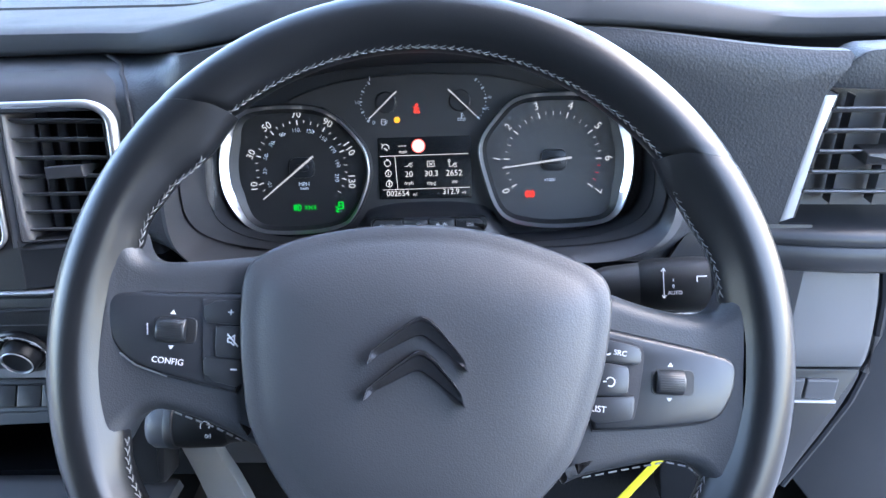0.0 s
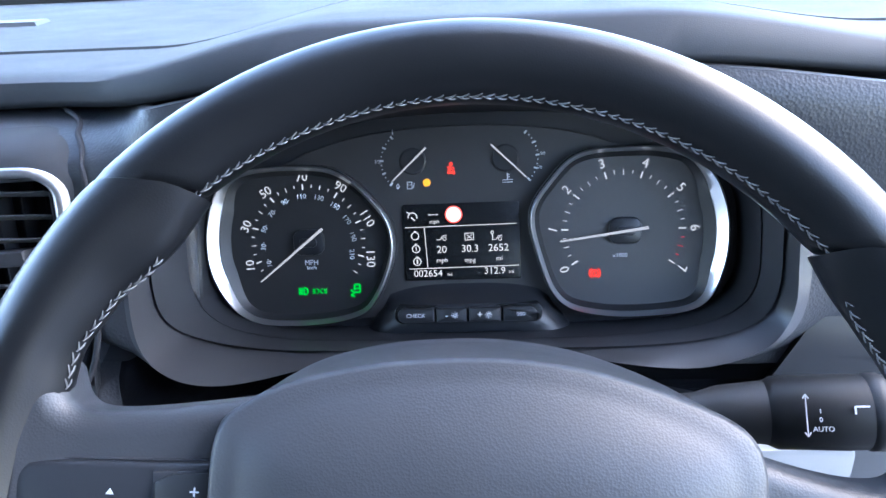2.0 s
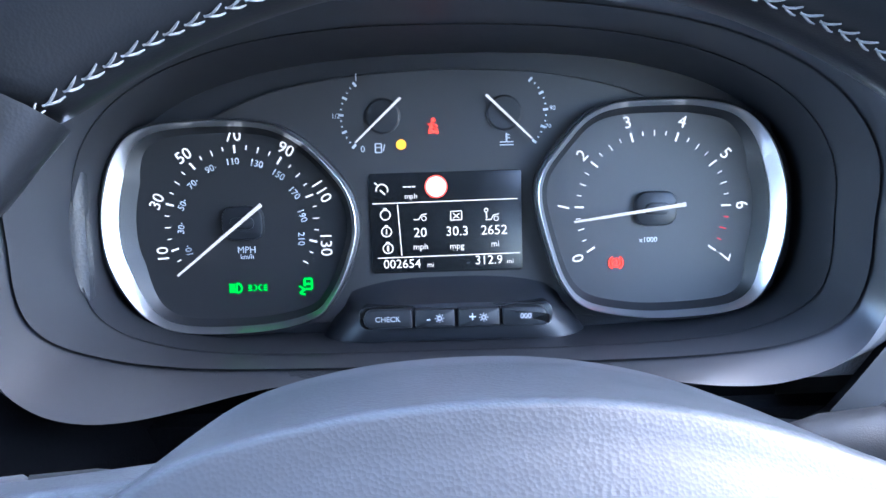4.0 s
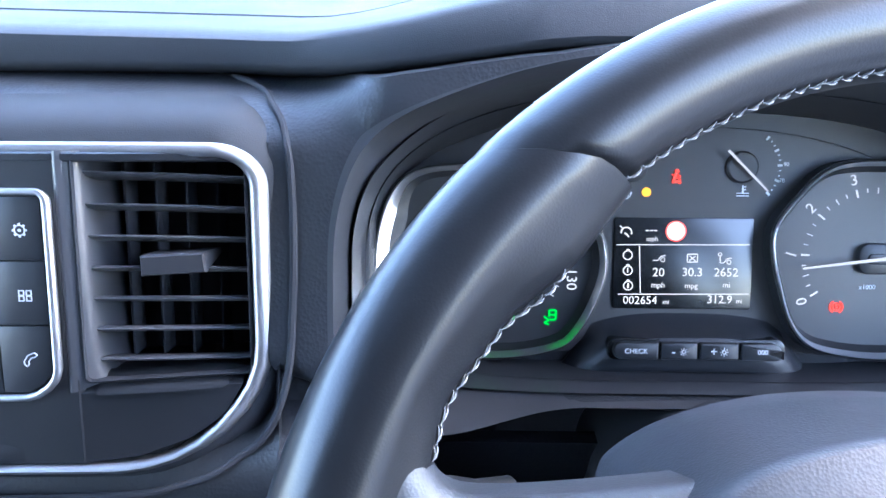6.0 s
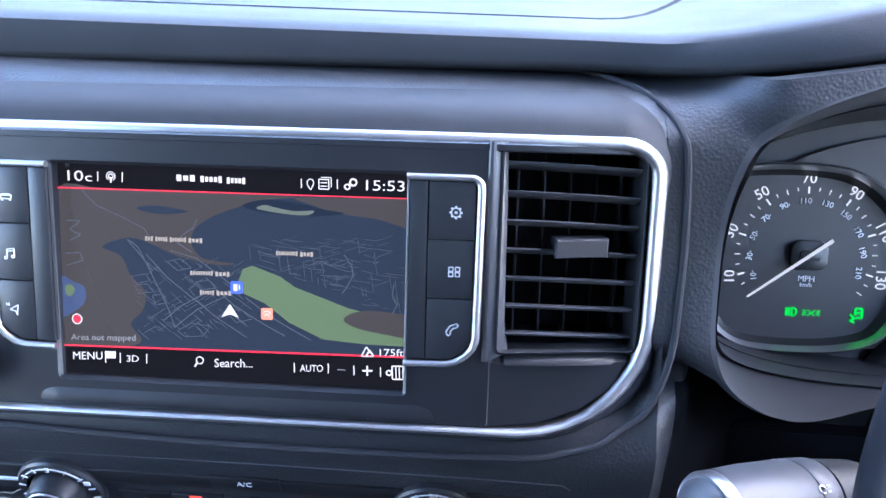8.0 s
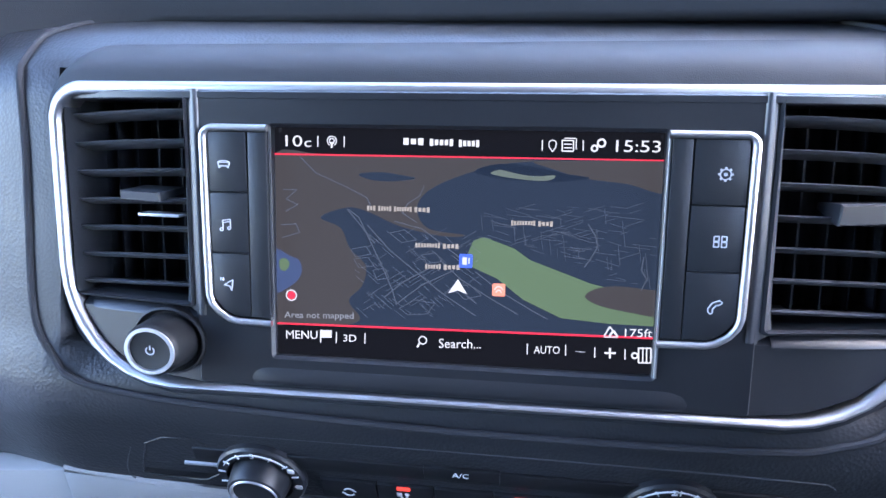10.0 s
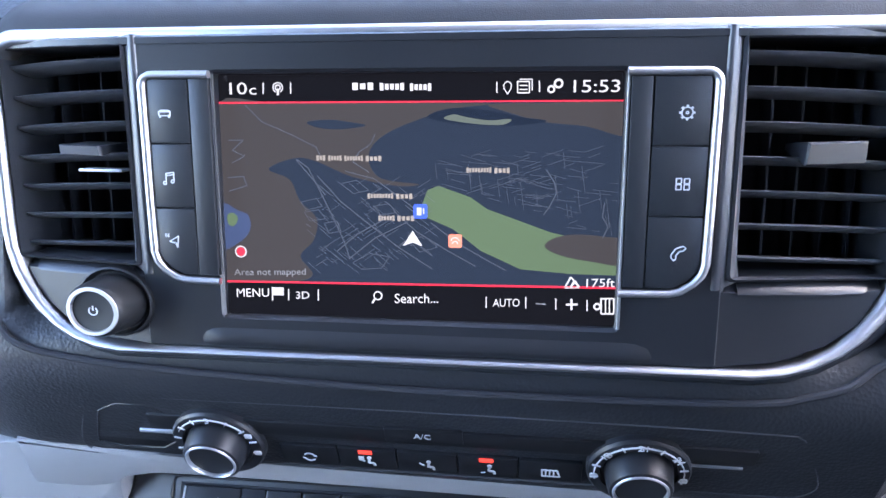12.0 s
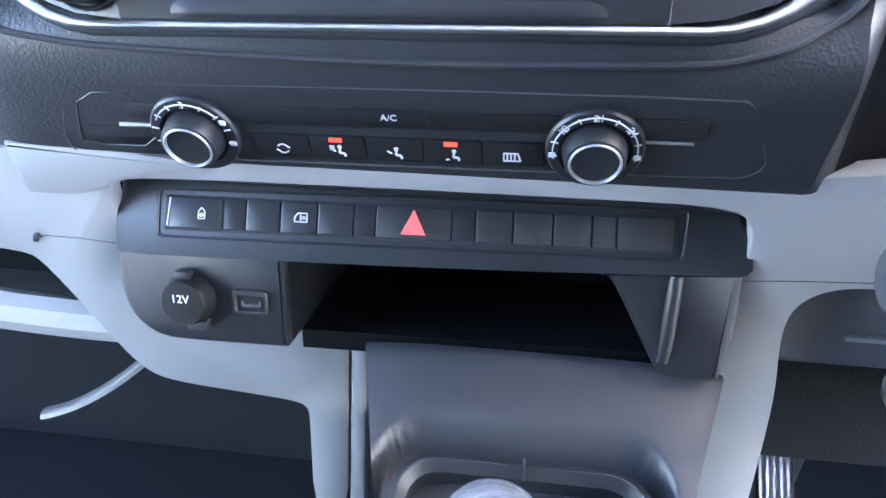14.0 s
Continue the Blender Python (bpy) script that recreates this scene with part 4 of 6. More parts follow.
    icons = [arc(*H(529, 230), 0.0019, -60, 240, 0.0004, d - 0.0001, d), arc(*H(529, 230), 0.001, 0, 359, 0.0005, d - 0.0001, d), bar(*H(529, 232), *H(529, 243), 0.0008, d - 0.0001, d),
             arc(*H(939, 229), 0.0014, -30, 210, 0.0004, d - 0.0001, d), strokes([H(932, 233), H(939, 244), H(946, 233)], 0.0004, d - 0.0001, d),
             strokes([H(957, 222), H(978, 222), H(978, 242), H(957, 242), H(957, 221)], 0.0005, d - 0.0001, d), bar(*H(960, 229), *H(975, 229), 0.0004, d - 0.0001, d), bar(*H(960, 236), *H(975, 236), 0.0004, d - 0.0001, d),
             strokes([H(961, 218), H(983, 218), H(983, 238)], 0.0004, d - 0.0001, d),
             arc(*H(1017, 236), 0.0011, 0, 359, 0.0007, d - 0.0001, d), arc(*H(1030, 226), 0.0014, 0, 359, 0.0008, d - 0.0001, d),
             arc(*H(705, 599), 0.0016, 0, 359, 0.0005, d - 0.0001, d), bar(*H(699, 605), *H(695, 612), 0.0008, d - 0.0001, d), bar(*H(1042, 617), *H(1063, 617), 0.0008, d - 0.0001, d), bar(*H(1052, 607), *H(1052, 627), 0.0008, d - 0.0001, d),
             rings([lift([H(517, 583), H(536, 583), H(536, 597), H(517, 597)], d - 0.0001), lift([H(517, 583), H(536, 583), H(536, 597), H(517, 597)], d)]), bar(*H(516, 582), *H(516, 606), 0.0005, d - 0.0001, d),
             strokes([H(1105, 607), H(1128, 607), H(1128, 634), H(1105, 634), H(1105, 606)], 0.0006, d - 0.0001, d), bar(*H(1113, 607), *H(1113, 634), 0.0005, d - 0.0001, d), bar(*H(1120, 607), *H(1120, 634), 0.0005, d - 0.0001, d), arc(*H(1098, 621), 0.0011, 0, 359, 0.0007, d - 0.0001, d),
             strokes([H(1040, 587), H(1051, 568), H(1066, 587), H(1040, 587)], 0.0006, d - 0.0001, d), strokes([H(1050, 587), H(1058, 575), H(1066, 587)], 0.0008, d - 0.0001, d)]
    at = 0
    for count in (3, 2, 4, 2, 2, 2, 2, 4, 2):
        part("icon", join(*icons[at:at + count]), UIWHITE, t, "small white screen icon", smooth=0, kind="stuff")
        at += count
    tri = [H(750, 511), H(768, 505), H(786, 512), H(768, 484)]
    part("position_arrow", rings([lift(tri, d - 0.0001), lift(tri, d)]), UIWHITE, t, "white position arrow", smooth=0)
    part("map_pin", plate(rrect(0.0054, 0.0056, 0.0006, *H(782, 450), 2), d - 0.0002, d, 0), UIBLUE, t, "blue map pin", smooth=0)
    part("map_pin_symbol", join(box(0.0018, 0.003, 0.0001, *H(780, 450), d + 0.00008), bar(*H(788, 455), *H(788, 444), 0.0005, d, d + 0.0001)), UIWHITE, t, smooth=0)
    part("map_pin", plate(rrect(0.0052, 0.0052, 0.0006, *H(844, 503), 2), d - 0.0002, d, 0), UIORANGE, t, "orange map pin", smooth=0)
    part("map_pin_symbol", join(arc(*H(844, 508), 0.001, 0, 180, 0.0004, d, d + 0.0001), arc(*H(844, 504), 0.0016, 10, 170, 0.0004, d, d + 0.0001)), UIWHITE, t, smooth=0)
    part("compass_dot", join(arc(*H(460, 519), 0.0022, 0, 359, 0.0005, d - 0.0001, d)), UIWHITE, t, "round compass symbol", smooth=0)
    part("compass_needle", lathe([(0.0017, d - 0.0002), (0.0017, d - 0.00005)], 20, *H(460, 519)), UIRED, t, smooth=0)
    return t


def air_vent(x, side):
    """Vent with seven slats; side is +1 towards the driver."""
    m = MP @ Matrix.Translation((x, 0.0175, 0))
    t = thing("air_vent", "black louvred air vent with a grey tab in the media panel", "air vent", m, group="dashboard air vents")
    w = 0.0495
    slat = rings([[(s * w / 2, 0.0012 * math.cos(a), -0.0145 + 0.0085 * math.sin(a)) for a in [2 * math.pi * i / 12 for i in range(12)]] for s in (-1, -0.6, -0.2, 0.2, 0.6, 1)])
    me = None
    for k in range(7):
        o = part("slat", slat.copy(), SLAT, t, "slat in grey lightened for its lit front edge", m=pose(0, 0.039 - 0.0124 * k, 0, -12))
        if me is None:
            me = o.data
        else:
            old, o.data = o.data, me
            bpy.data.meshes.remove(old)
    slat.free()
    for k in range(5):
        part("vane", box(0.001, 0.084, 0.012, -0.0195 + 0.0102 * k, 0.0, -0.035, 0.0003), HOLLOW, t)
    part("vent_well", looped([lift(rrect(w + 0.002, 0.0885, 0.002, 0, 0, 3), d) for d in (-0.001, -0.044)] + [lift(rrect(w + 0.004, 0.0905, 0.002, 0, 0, 3), d) for d in (-0.044, -0.002)]), HOLLOW, t)
    h = 0.8 if side > 0 else 0.4
    tab = rings([[(-0.0125, 0.0012, -0.016), (0.0125, 0.0012, -0.016), (0.0125, -0.0012, -0.016), (-0.0125, -0.0012, -0.016)], [(-0.012, 0.0036 * h, -0.004), (0.012, 0.0036 * h, -0.004), (0.012, -0.0045 * h, -0.004), (-0.012, -0.0045 * h, -0.004)],
                 [(-0.0118, 0.0046 * h, 0.0042), (0.0118, 0.0046 * h, 0.0042), (0.0122, -0.0058 * h, 0.0036), (-0.0122, -0.0058 * h, 0.0036)], [(-0.0112, 0.0038 * h, 0.0052), (0.0112, 0.0038 * h, 0.0052), (0.0116, -0.005 * h, 0.0046), (-0.0116, -0.005 * h, 0.0046)]])
    part("tab", tab, TABGREY, t, "grey slider tab", smooth=25, m=pose(0.0045, 0.0022, -0.0045, 4) @ Matrix.Diagonal((0.8, 1, 1, 1)) if side > 0 else pose(0.0062, 0.0018, -0.004, 4) @ Matrix.Diagonal((0.72, 1, 1, 1)))
    if side < 0:
        part("tab_clip", box(0.017, 0.0013, 0.008, 0.0135, -0.0066, -0.006, 0.0004), SATIN, t, "pale clip under the tab")
    return t


def bend(t, dx=0.0):
    """The ends of the media panel sweep back from the driver."""
    done = set()
    for ob in t.children_recursive:
        if ob.type != "MESH" or ob.data in done:
            continue
        done.add(ob.data)
        rest = ob.matrix_basis.to_translation().x
        for v in ob.data.vertices:
            u = v.co.x + dx + rest
            e = max(0.0, abs(u) - 0.105)
            v.co.x += math.copysign(0.19 * e, u)
            v.co.z -= 2.34 * (1.19 * e) ** 2


bend(media_panel())
touch_screen()
bend(air_vent(0.1398, 1), 0.1398)
bend(air_vent(-0.1398, -1), -0.1398)


# ---- climate panel ----
def climate_panel():
    m = leaning(-0.3985, -0.002, 0.939, -15, 0.9)
    t = thing("climate_panel", "black heating control panel with two rotary dials", "climate panel", m)
    o = chaikin([(-0.1505, 0.0205), (-0.1, 0.0208), (0.0, 0.0215), (0.1455, 0.0208), (0.1505, 0.0175), (0.1555, 0.005), (0.161, -0.008), (0.1612, -0.013), (0.157, -0.0175), (0.15, -0.0185), (0.0, -0.0198), (-0.155, -0.0195), (-0.163, -0.02), (-0.1665, -0.0165), (-0.165, -0.008), (-0.1572, 0.008), (-0.1535, 0.0175)], 1)
    part("rim_seam", hoop(offset(o, 0.0011), offset(o, 0.0), -0.01, -0.0002, 0.0002), HOLLOW, t, "dark recessed seam")
    # lip added in the lightened bevel colour to give a bright outline
    part("rim_lip", hoop(offset(o, 0.0022), offset(o, 0.0011), -0.01, 0.0008, 0.0004), CHEEK, t, "raised satin lip")
    part("faceplate", plate(o, -0.012, 0.0002, 0.0008), PANELBLACK, t, "dark satin faceplate")
    part("upper_band", plate(rrect(0.262, 0.0095, 0.001, 0.004, 0.0075, 2), 0, 0.0022, 0.0005), PANELBLACK, t)
    pocket = chaikin([(-0.148, 0.0165), (-0.116, 0.0168), (-0.116, -0.014), (-0.159, -0.014), (-0.157, -0.006)], 1)
    part("side_pocket", plate(pocket, 0, 0.0006, 0.0003), PANELBLACK, t)
    part("pocket_edge", hoop(offset(pocket, 0.0008), pocket, 0, 0.0012, 0.0003), SMOOTH, t, "thin satin edge")
    part("dial_slot", bar(-0.157, -0.003, -0.118, -0.0025, 0.0007, 0.0008, 0.0011), DARK, t)
    # bright metal tubes laid in for the light on the slot edges
    part("bright_slot", tube([(-0.134, -0.001, 0.001), (-0.112, -0.0008, 0.001)], 0.0011, seg=8), BRIGHT, t, "bright strip for the lit slot edge")
    part("bright_slot", tube([(0.11, -0.0006, 0.0008), (0.131, -0.0008, 0.0008)], 0.0008, seg=8), SATIN, t)
    edges = (-0.068, -0.041, -0.0142, 0.0128, 0.0395, 0.067)
    for k in range(5):
        a, b = edges[k] + 0.0003, edges[k + 1] - 0.0003
        key = part("key", plate(rrect(b - a, 0.0135, 0.0006, (a + b) / 2, -0.0098, 2), 0, 0.0026, 0.0005), PANELBLACK, t, "black climate key with a white symbol")
        cx, cy, d0, d1, w = (a + b) / 2, -0.0108, 0.0024, 0.0029, 0.0007
        if k == 0:
            sym = join(arc(cx, cy, 0.0026, 20, 150, w, d0, d1), arc(cx, cy, 0.0026, 200, 330, w, d0, d1), bar(cx + 0.002, cy + 0.0012, cx + 0.0034, cy + 0.0006, w, d0, d1), bar(cx - 0.002, cy - 0.0012, cx - 0.0034, cy - 0.0006, w, d0, d1))
        elif k == 4:
            sym = join(strokes([(cx - 0.0036, cy + 0.0022), (cx + 0.0028, cy + 0.0022), (cx + 0.004, cy - 0.0022), (cx - 0.0036, cy - 0.0022), (cx - 0.0036, cy + 0.0024)], w, d0, d1), *[bar(cx - 0.002 + 0.0017 * i, cy - 0.0026, cx - 0.002 + 0.0017 * i, cy + 0.0016, w, d0, d1) for i in range(3)])
        else:
            sym = join(arc(cx + 0.0008, cy + 0.0022, 0.0007, 0, 359, w, d0, d1), strokes([(cx + 0.0008, cy + 0.0012), (cx + 0.0004, cy - 0.0014), (cx + 0.0026, cy - 0.0014), (cx + 0.003, cy - 0.0034)], 0.0011, d0, d1), bar(cx - 0.0034, cy + 0.001, cx - 0.0014, cy - 0.0006, w, d0, d1) if k != 3 else bar(cx - 0.003, cy - 0.003, cx - 0.0012, cy - 0.0026, w, d0, d1),
                       *([bar(cx - 0.004, cy + 0.0026 - 0.001 * i, cx - 0.0016, cy + 0.0026 - 0.001 * i, w, d0, d1) for i in range(3)] if k == 1 else []))
        part("symbol", sym, PRINT, key, "white printed symbol")
        if k in (1, 3):
            part("indicator", plate(rrect(0.0062, 0.0024, 0.0003, cx - 0.0006, -0.0046, 2), 0.0022, 0.003, 0.0002), RED, key, "lit red bar")
    ac = part("key", plate(rrect(0.034, 0.0088, 0.0006, -0.001, 0.0088, 2), 0.001, 0.0026, 0.0005), PANELBLACK, t, "black climate key with white letters")
    part("lettering", lettering("A/C", 0.0046, -0.0014, 0.0092, 0.0027), PRINT, ac)
    for x, labels in ((-0.0955, (("3", 0),)), (0.0894, (("18", -50), ("21", 0), ("24", 50)))):
        dial = part("rotary_dial", lathe([(0.0215, -0.002), (0.0215, 0.0035), (0.0205, 0.0048), (0.0162, 0.0052), (0.0158, 0.0032), (0.0, 0.0032)], 56, x, -0.0035), SMOOTH, t, "black rotary dial with a printed ring")
        marks = [arc(x, -0.0035, 0.0183, 40 if x < 0 else -15, 150 if x < 0 else 195, 0.0005, 0.005, 0.0056, 30)]
        marks += [bar(x + 0.0165 * math.sin(a), -0.0035 + 0.0165 * math.cos(a), x + 0.02 * math.sin(a), -0.0035 + 0.019 * math.cos(a), 0.0005, 0.005, 0.0057) for a in [radians(v) for v in range(-100, 101, 25)]]
        marks += [moved(lettering(s, 0.005, 0, 0), pose(x + 0.0185 * math.sin(radians(a)), -0.0035 + 0.0185 * math.cos(radians(a)), 0.006, 0, 0, -a)) for s, a in labels]
        marks += [plate(rrect(0.0032, 0.0026, 0.0004, x + 0.0185 * math.sin(radians(a)), -0.0035 + 0.0185 * math.cos(radians(a)), 2), 0.005, 0.0056, 0.0001) for a in ((62, 100) if x < 0 else (-98, 98))]
        part("scale", join(*marks), PRINT, dial, "white printed scale")
        part("grip", lathe([(0.0142, 0.003), (0.014, 0.005), (0.0131, 0.0118), (0.0125, 0.0133), (0.0112, 0.0139), (0.0104, 0.0127), (0.0, 0.0125)], 80, x, -0.0035, 1, 0.0002), SMOOTH, dial, "ribbed black grip")
        part("grip_ring", looped([[(x + r * math.cos(a), -0.0035 + r * math.sin(a), d) for a in [2 * math.pi * i / 48 for i in range(48)]] for r, d in ((0.0117, 0.0129), (0.0117, 0.0135), (0.0112, 0.0143), (0.0107, 0.0145), (0.0103, 0.0139), (0.0103, 0.0127))]), SATIN, dial, "bright ring on the grip")
    return t


climate_panel()


# ---- switch panel ----
def switch_panel():
    m = leaning(-0.399, 0.017, 0.8795, 35, 0.9)
    t = thing("switch_panel", "dark plastic switch row with a red hazard button", "switch panel", m)
    o = chaikin([(-0.1625, 0.005), (-0.1628, 0.0198), (-0.1555, 0.025), (-0.1, 0.0226), (0.0, 0.0222), (0.13, 0.0205), (0.16, 0.0198), (0.1695, 0.0168), (0.1738, 0.009), (0.1752, -0.008), (0.1752, -0.0195), (0.165, -0.0205), (0.03, -0.0242), (-0.09, -0.0252), (-0.158, -0.0255), (-0.1612, -0.022)], 1)
    rows = [lift(o, -0.02)]
    for inset, d in ((0.0, -0.006), (0.0012, -0.0028), (0.0035, -0.0008), (0.0065, 0.0)):
        keep = offset(o, -inset)
        rows.append([(a[0], a[1] + (q[1] - a[1]) * (1 - ease(-0.004, -0.014, a[1])), d * (1 - ease(-0.004, -0.014, a[1]))) if a[1] < 0 else (q[0], q[1], d) for a, q in zip(o, keep)])
    part("frame", rings(rows), SMOOTH, t, "dark satin frame", smooth=50)
    well = [(-0.1335, 0.0082), (0.1385, 0.0082), (0.138, -0.0108), (-0.1335, -0.0112)]
    part("well", plate(well, -0.001, 0.0006, 0.0004), HOLLOW, t)
    edge = [(-0.1372, 0.0082), (-0.1365, 0.0098), (-0.1345, 0.0105), (0.0, 0.0112), (0.1405, 0.0108), (0.1425, 0.01), (0.1428, 0.008), (0.1408, -0.0105), (0.14, -0.0122), (0.138, -0.013), (0.0, -0.0138), (-0.1345, -0.0142), (-0.1366, -0.0136), (-0.1372, -0.0118)]
    part("row_lip", hoop(offset(edge, 0.0013), edge, -0.001, 0.001, 0.0004), SMOOTH, t, "raised lip round the switches")
    spans_u = [(-0.1315, -0.1), (-0.0868, -0.068), (-0.0674, -0.0476), (-0.0472, -0.0278), (-0.0157, 0.0244), (0.0368, 0.0558), (0.0564, 0.076), (0.0766, 0.0954), (0.096, 0.1081), (0.1087, 0.1362)]
    for k, (a, b) in enumerate(spans_u):
        key = part("switch", plate(rrect(b - a - 0.0005, 0.0168, 0.0007, (a + b) / 2, -0.0014, 2), 0, 0.0026 if k != 8 else 0.0016, 0.0006), KEY if k < 4 else DARK, t, "red-marked hazard switch" if k == 4 else "dark blank switch")
        cx, cy = (a + b) / 2 + (0.004 if k == 0 else 0.0012 if k == 2 else 0), -0.0014
        if k == 4:
            tri = [(cx - 0.0066, -0.0075), (cx + 0.0066, -0.0075), (cx, 0.0058)]
            part("hazard_triangle", rings([lift(tri, 0.0024), lift(tri, 0.003)]), HAZARD, key, "red warning triangle", smooth=0)
        if k == 0:
            part("symbol", join(strokes([(cx, cy + 0.003), (cx - 0.0018, cy + 0.001), (cx - 0.0018, cy - 0.003), (cx + 0.0018, cy - 0.003), (cx + 0.0018, cy + 0.001), (cx, cy + 0.003)], 0.0005, 0.0024, 0.003), arc(cx, cy - 0.001, 0.0008, 0, 359, 0.0005, 0.0024, 0.003)), PRINT, key)
            part("bright_edge", bar(a + 0.0004, -0.009, a + 0.0018, 0.0066, 0.0009, 0.0024, 0.003), SATIN, key, "pale strip along the switch's left edge")
        if k == 2:
            part("symbol", join(strokes([(cx - 0.0034, cy - 0.0022), (cx - 0.0034, cy), (cx - 0.0016, cy + 0.0024), (cx + 0.0034, cy + 0.0024), (cx + 0.0034, cy - 0.0022), (cx - 0.0034, cy - 0.0022)], 0.0006, 0.0024, 0.003), bar(cx, cy + 0.0016, cx, cy - 0.0014, 0.0008, 0.0024, 0.003), arc(cx + 0.0018, cy, 0.0007, 0, 359, 0.0005, 0.0024, 0.003)), PRINT, key)
    for a, b in ((-0.0995, -0.0872), (-0.0274, -0.0162), (0.0249, 0.0363)):
        part("spacer", plate(rrect(b - a, 0.0168, 0.0005, (a + b) / 2, -0.0014, 2), 0, 0.0017, 0.0004), SMOOTH, t)
    return t


switch_panel()


# ---- socket plate, pocket and lower console ----
def socket_plate():
    m = leaning(-0.40, 0.0, 0.845, 15, 0.9)
    t = thing("socket_plate", "dark plastic plate with power sockets beside an open pocket", "socket panel", m)
    left = chaikin([(-0.16, 0.018), (-0.16, 0.0195), (-0.1595, 0.02), (-0.072, 0.0165), (-0.0656, 0.0163), (-0.0652, 0.0158), (-0.0652, -0.038), (-0.0656, -0.0385), (-0.075, -0.0385), (-0.12, -0.0385), (-0.14, -0.0375), (-0.151, -0.031), (-0.158, -0.022), (-0.1612, -0.008), (-0.1612, 0.0)], 1)
    part("left_plate", plate(left, -0.008, 0.0, 0.0025), SMOOTH, t, "dark satin plate")
    right = [(0.096, 0.021), (0.172, 0.0235), (0.1742, 0.022), (0.1745, -0.0092), (0.1705, -0.04), (0.168, -0.042), (0.14, -0.042), (0.135, -0.036), (0.112, 0.0085), (0.106, 0.0145)]
    part("right_plate", plate(chaikin(right, 2), -0.03, -0.002, 0.005), SMOOTH, t, "dark satin wedge beside the pocket")
    part("wedge_ridge", tube([(0.141, 0.016, -0.0045), (0.1405, 0.005, -0.0025), (0.14, -0.015, -0.0025), (0.1395, -0.032, -0.005)], 0.004, seg=12, flat=1.0), SMOOTH, t, "rounded ridge")
    # open pocket: roof, floor, back; the shade inside is put into their near-black colour
    part("pocket_back", box(0.3, 0.09, 0.004, 0.03, -0.005, -0.13), SHADEBLACK, t, "back of the pocket, blackened for shade")
    part("pocket_floor", box(0.205, 0.012, 0.112, 0.037, -0.0445, -0.081), SHADEBLACK, t, "floor of the pocket, blackened for shade")
    part("pocket_roof", box(0.3, 0.004, 0.11, 0.03, 0.03, -0.075), SHADEBLACK, t)
    part("pocket_side", box(0.05, 0.075, 0.143, -0.0908, -0.002, -0.078, 0.001), SHADEBLACK, t)
    # 12 V socket with cap
    sock = part("power_socket", lathe([(0.0146, -0.002), (0.0146, 0.0025), (0.0135, 0.0045), (0.0132, 0.009), (0.0122, 0.0105), (0.0, 0.0108)], 40, -0.1195, -0.0105), KNOB, t, "round black power socket cap")
    part("cap_lug", box(0.011, 0.006, 0.007, -0.1145, -0.0252, 0.004, 0.0012), DARK, sock)
    part("cap_lug", box(0.009, 0.005, 0.006, -0.1205, 0.0042, 0.004, 0.0012), DARK, sock)
    part("lettering", lettering("12V", 0.0066, -0.1205, -0.0078, 0.0109), PRINT, sock, "white lettering")
    usb = part("usb_socket", hoop(rrect(0.0205, 0.0145, 0.0022, -0.0845, -0.0112, 3), rrect(0.016, 0.009, 0.001, -0.0845, -0.0118, 3), -0.004, 0.0026, 0.0006), DARK, t, "black data socket")
    part("contact", join(box(0.0105, 0.0014, 0.002, -0.0845, -0.0135, 0.0), box(0.0012, 0.003, 0.002, -0.0895, -0.0125, 0.0), box(0.0012, 0.003, 0.002, -0.0795, -0.0125, 0.0)), METALDARK, usb, "bright metal contact")
    part("usb_back", box(0.016, 0.009, 0.002, -0.0845, -0.0118, -0.002), HOLLOW, usb)
    return t


socket_plate()


def centre_console():
    t = thing("centre_console", "charcoal gear console below the dashboard", "console")
    # sloping front deck with a sunk field round the selector
    def deck(x, y):
        z = 0.806 + 0.54 * (y - 0.004) if y > -0.04 else 0.7822 + 0.3 * (y + 0.04)
        z = min(z, 0.8045)
        qx, qy = max(abs(x + 0.331) - 0.052, 0), max(y + 0.058, 0)
        return z - 0.02 * (1 - ease(0.0215, 0.026, math.hypot(qx, qy))) - 0.005 * abs((x + 0.331) / 0.105) ** 4
    rows = [[(x, y, deck(x, y)) for x in spans(-0.4235 + 0.25 * max(0, min(0.08, 0.003 - y)), -0.224 - 0.33 * max(0, min(0.08, 0.003 - y)), 90)] for y in spans(0.006, -0.3, 100)]
    part("front_deck", sheet(rows, (0, 0.004, -0.012)), DECK, t, "charcoal satin sloping deck", smooth=60)
    rim_o, rim_i = rrect(0.137, 0.2, 0.024, 0, 0, 6), rrect(0.116, 0.179, 0.016, 0, 0, 6)
    well = leaning(-0.330, -0.143, 0.757, 80)
    part("selector_rim", hoop(rim_o, rim_i, -0.03, 0.003, 0.005), SMOOTH, t, "dark rim round the selector", m=well)
    part("selector_floor", plate(rim_i, -0.03, -0.014, 0), HOLLOW, t, m=well)
    part("rim_bracket", bar(0.001, 0.086, 0.001, 0.099, 0.0012, 0.0, 0.0036), HOLLOW, t, m=well)
    part("console_body", block(-0.415, -0.25, -0.3, 0.1, 0.33, 0.712), DARK, t)
    return t


centre_console()


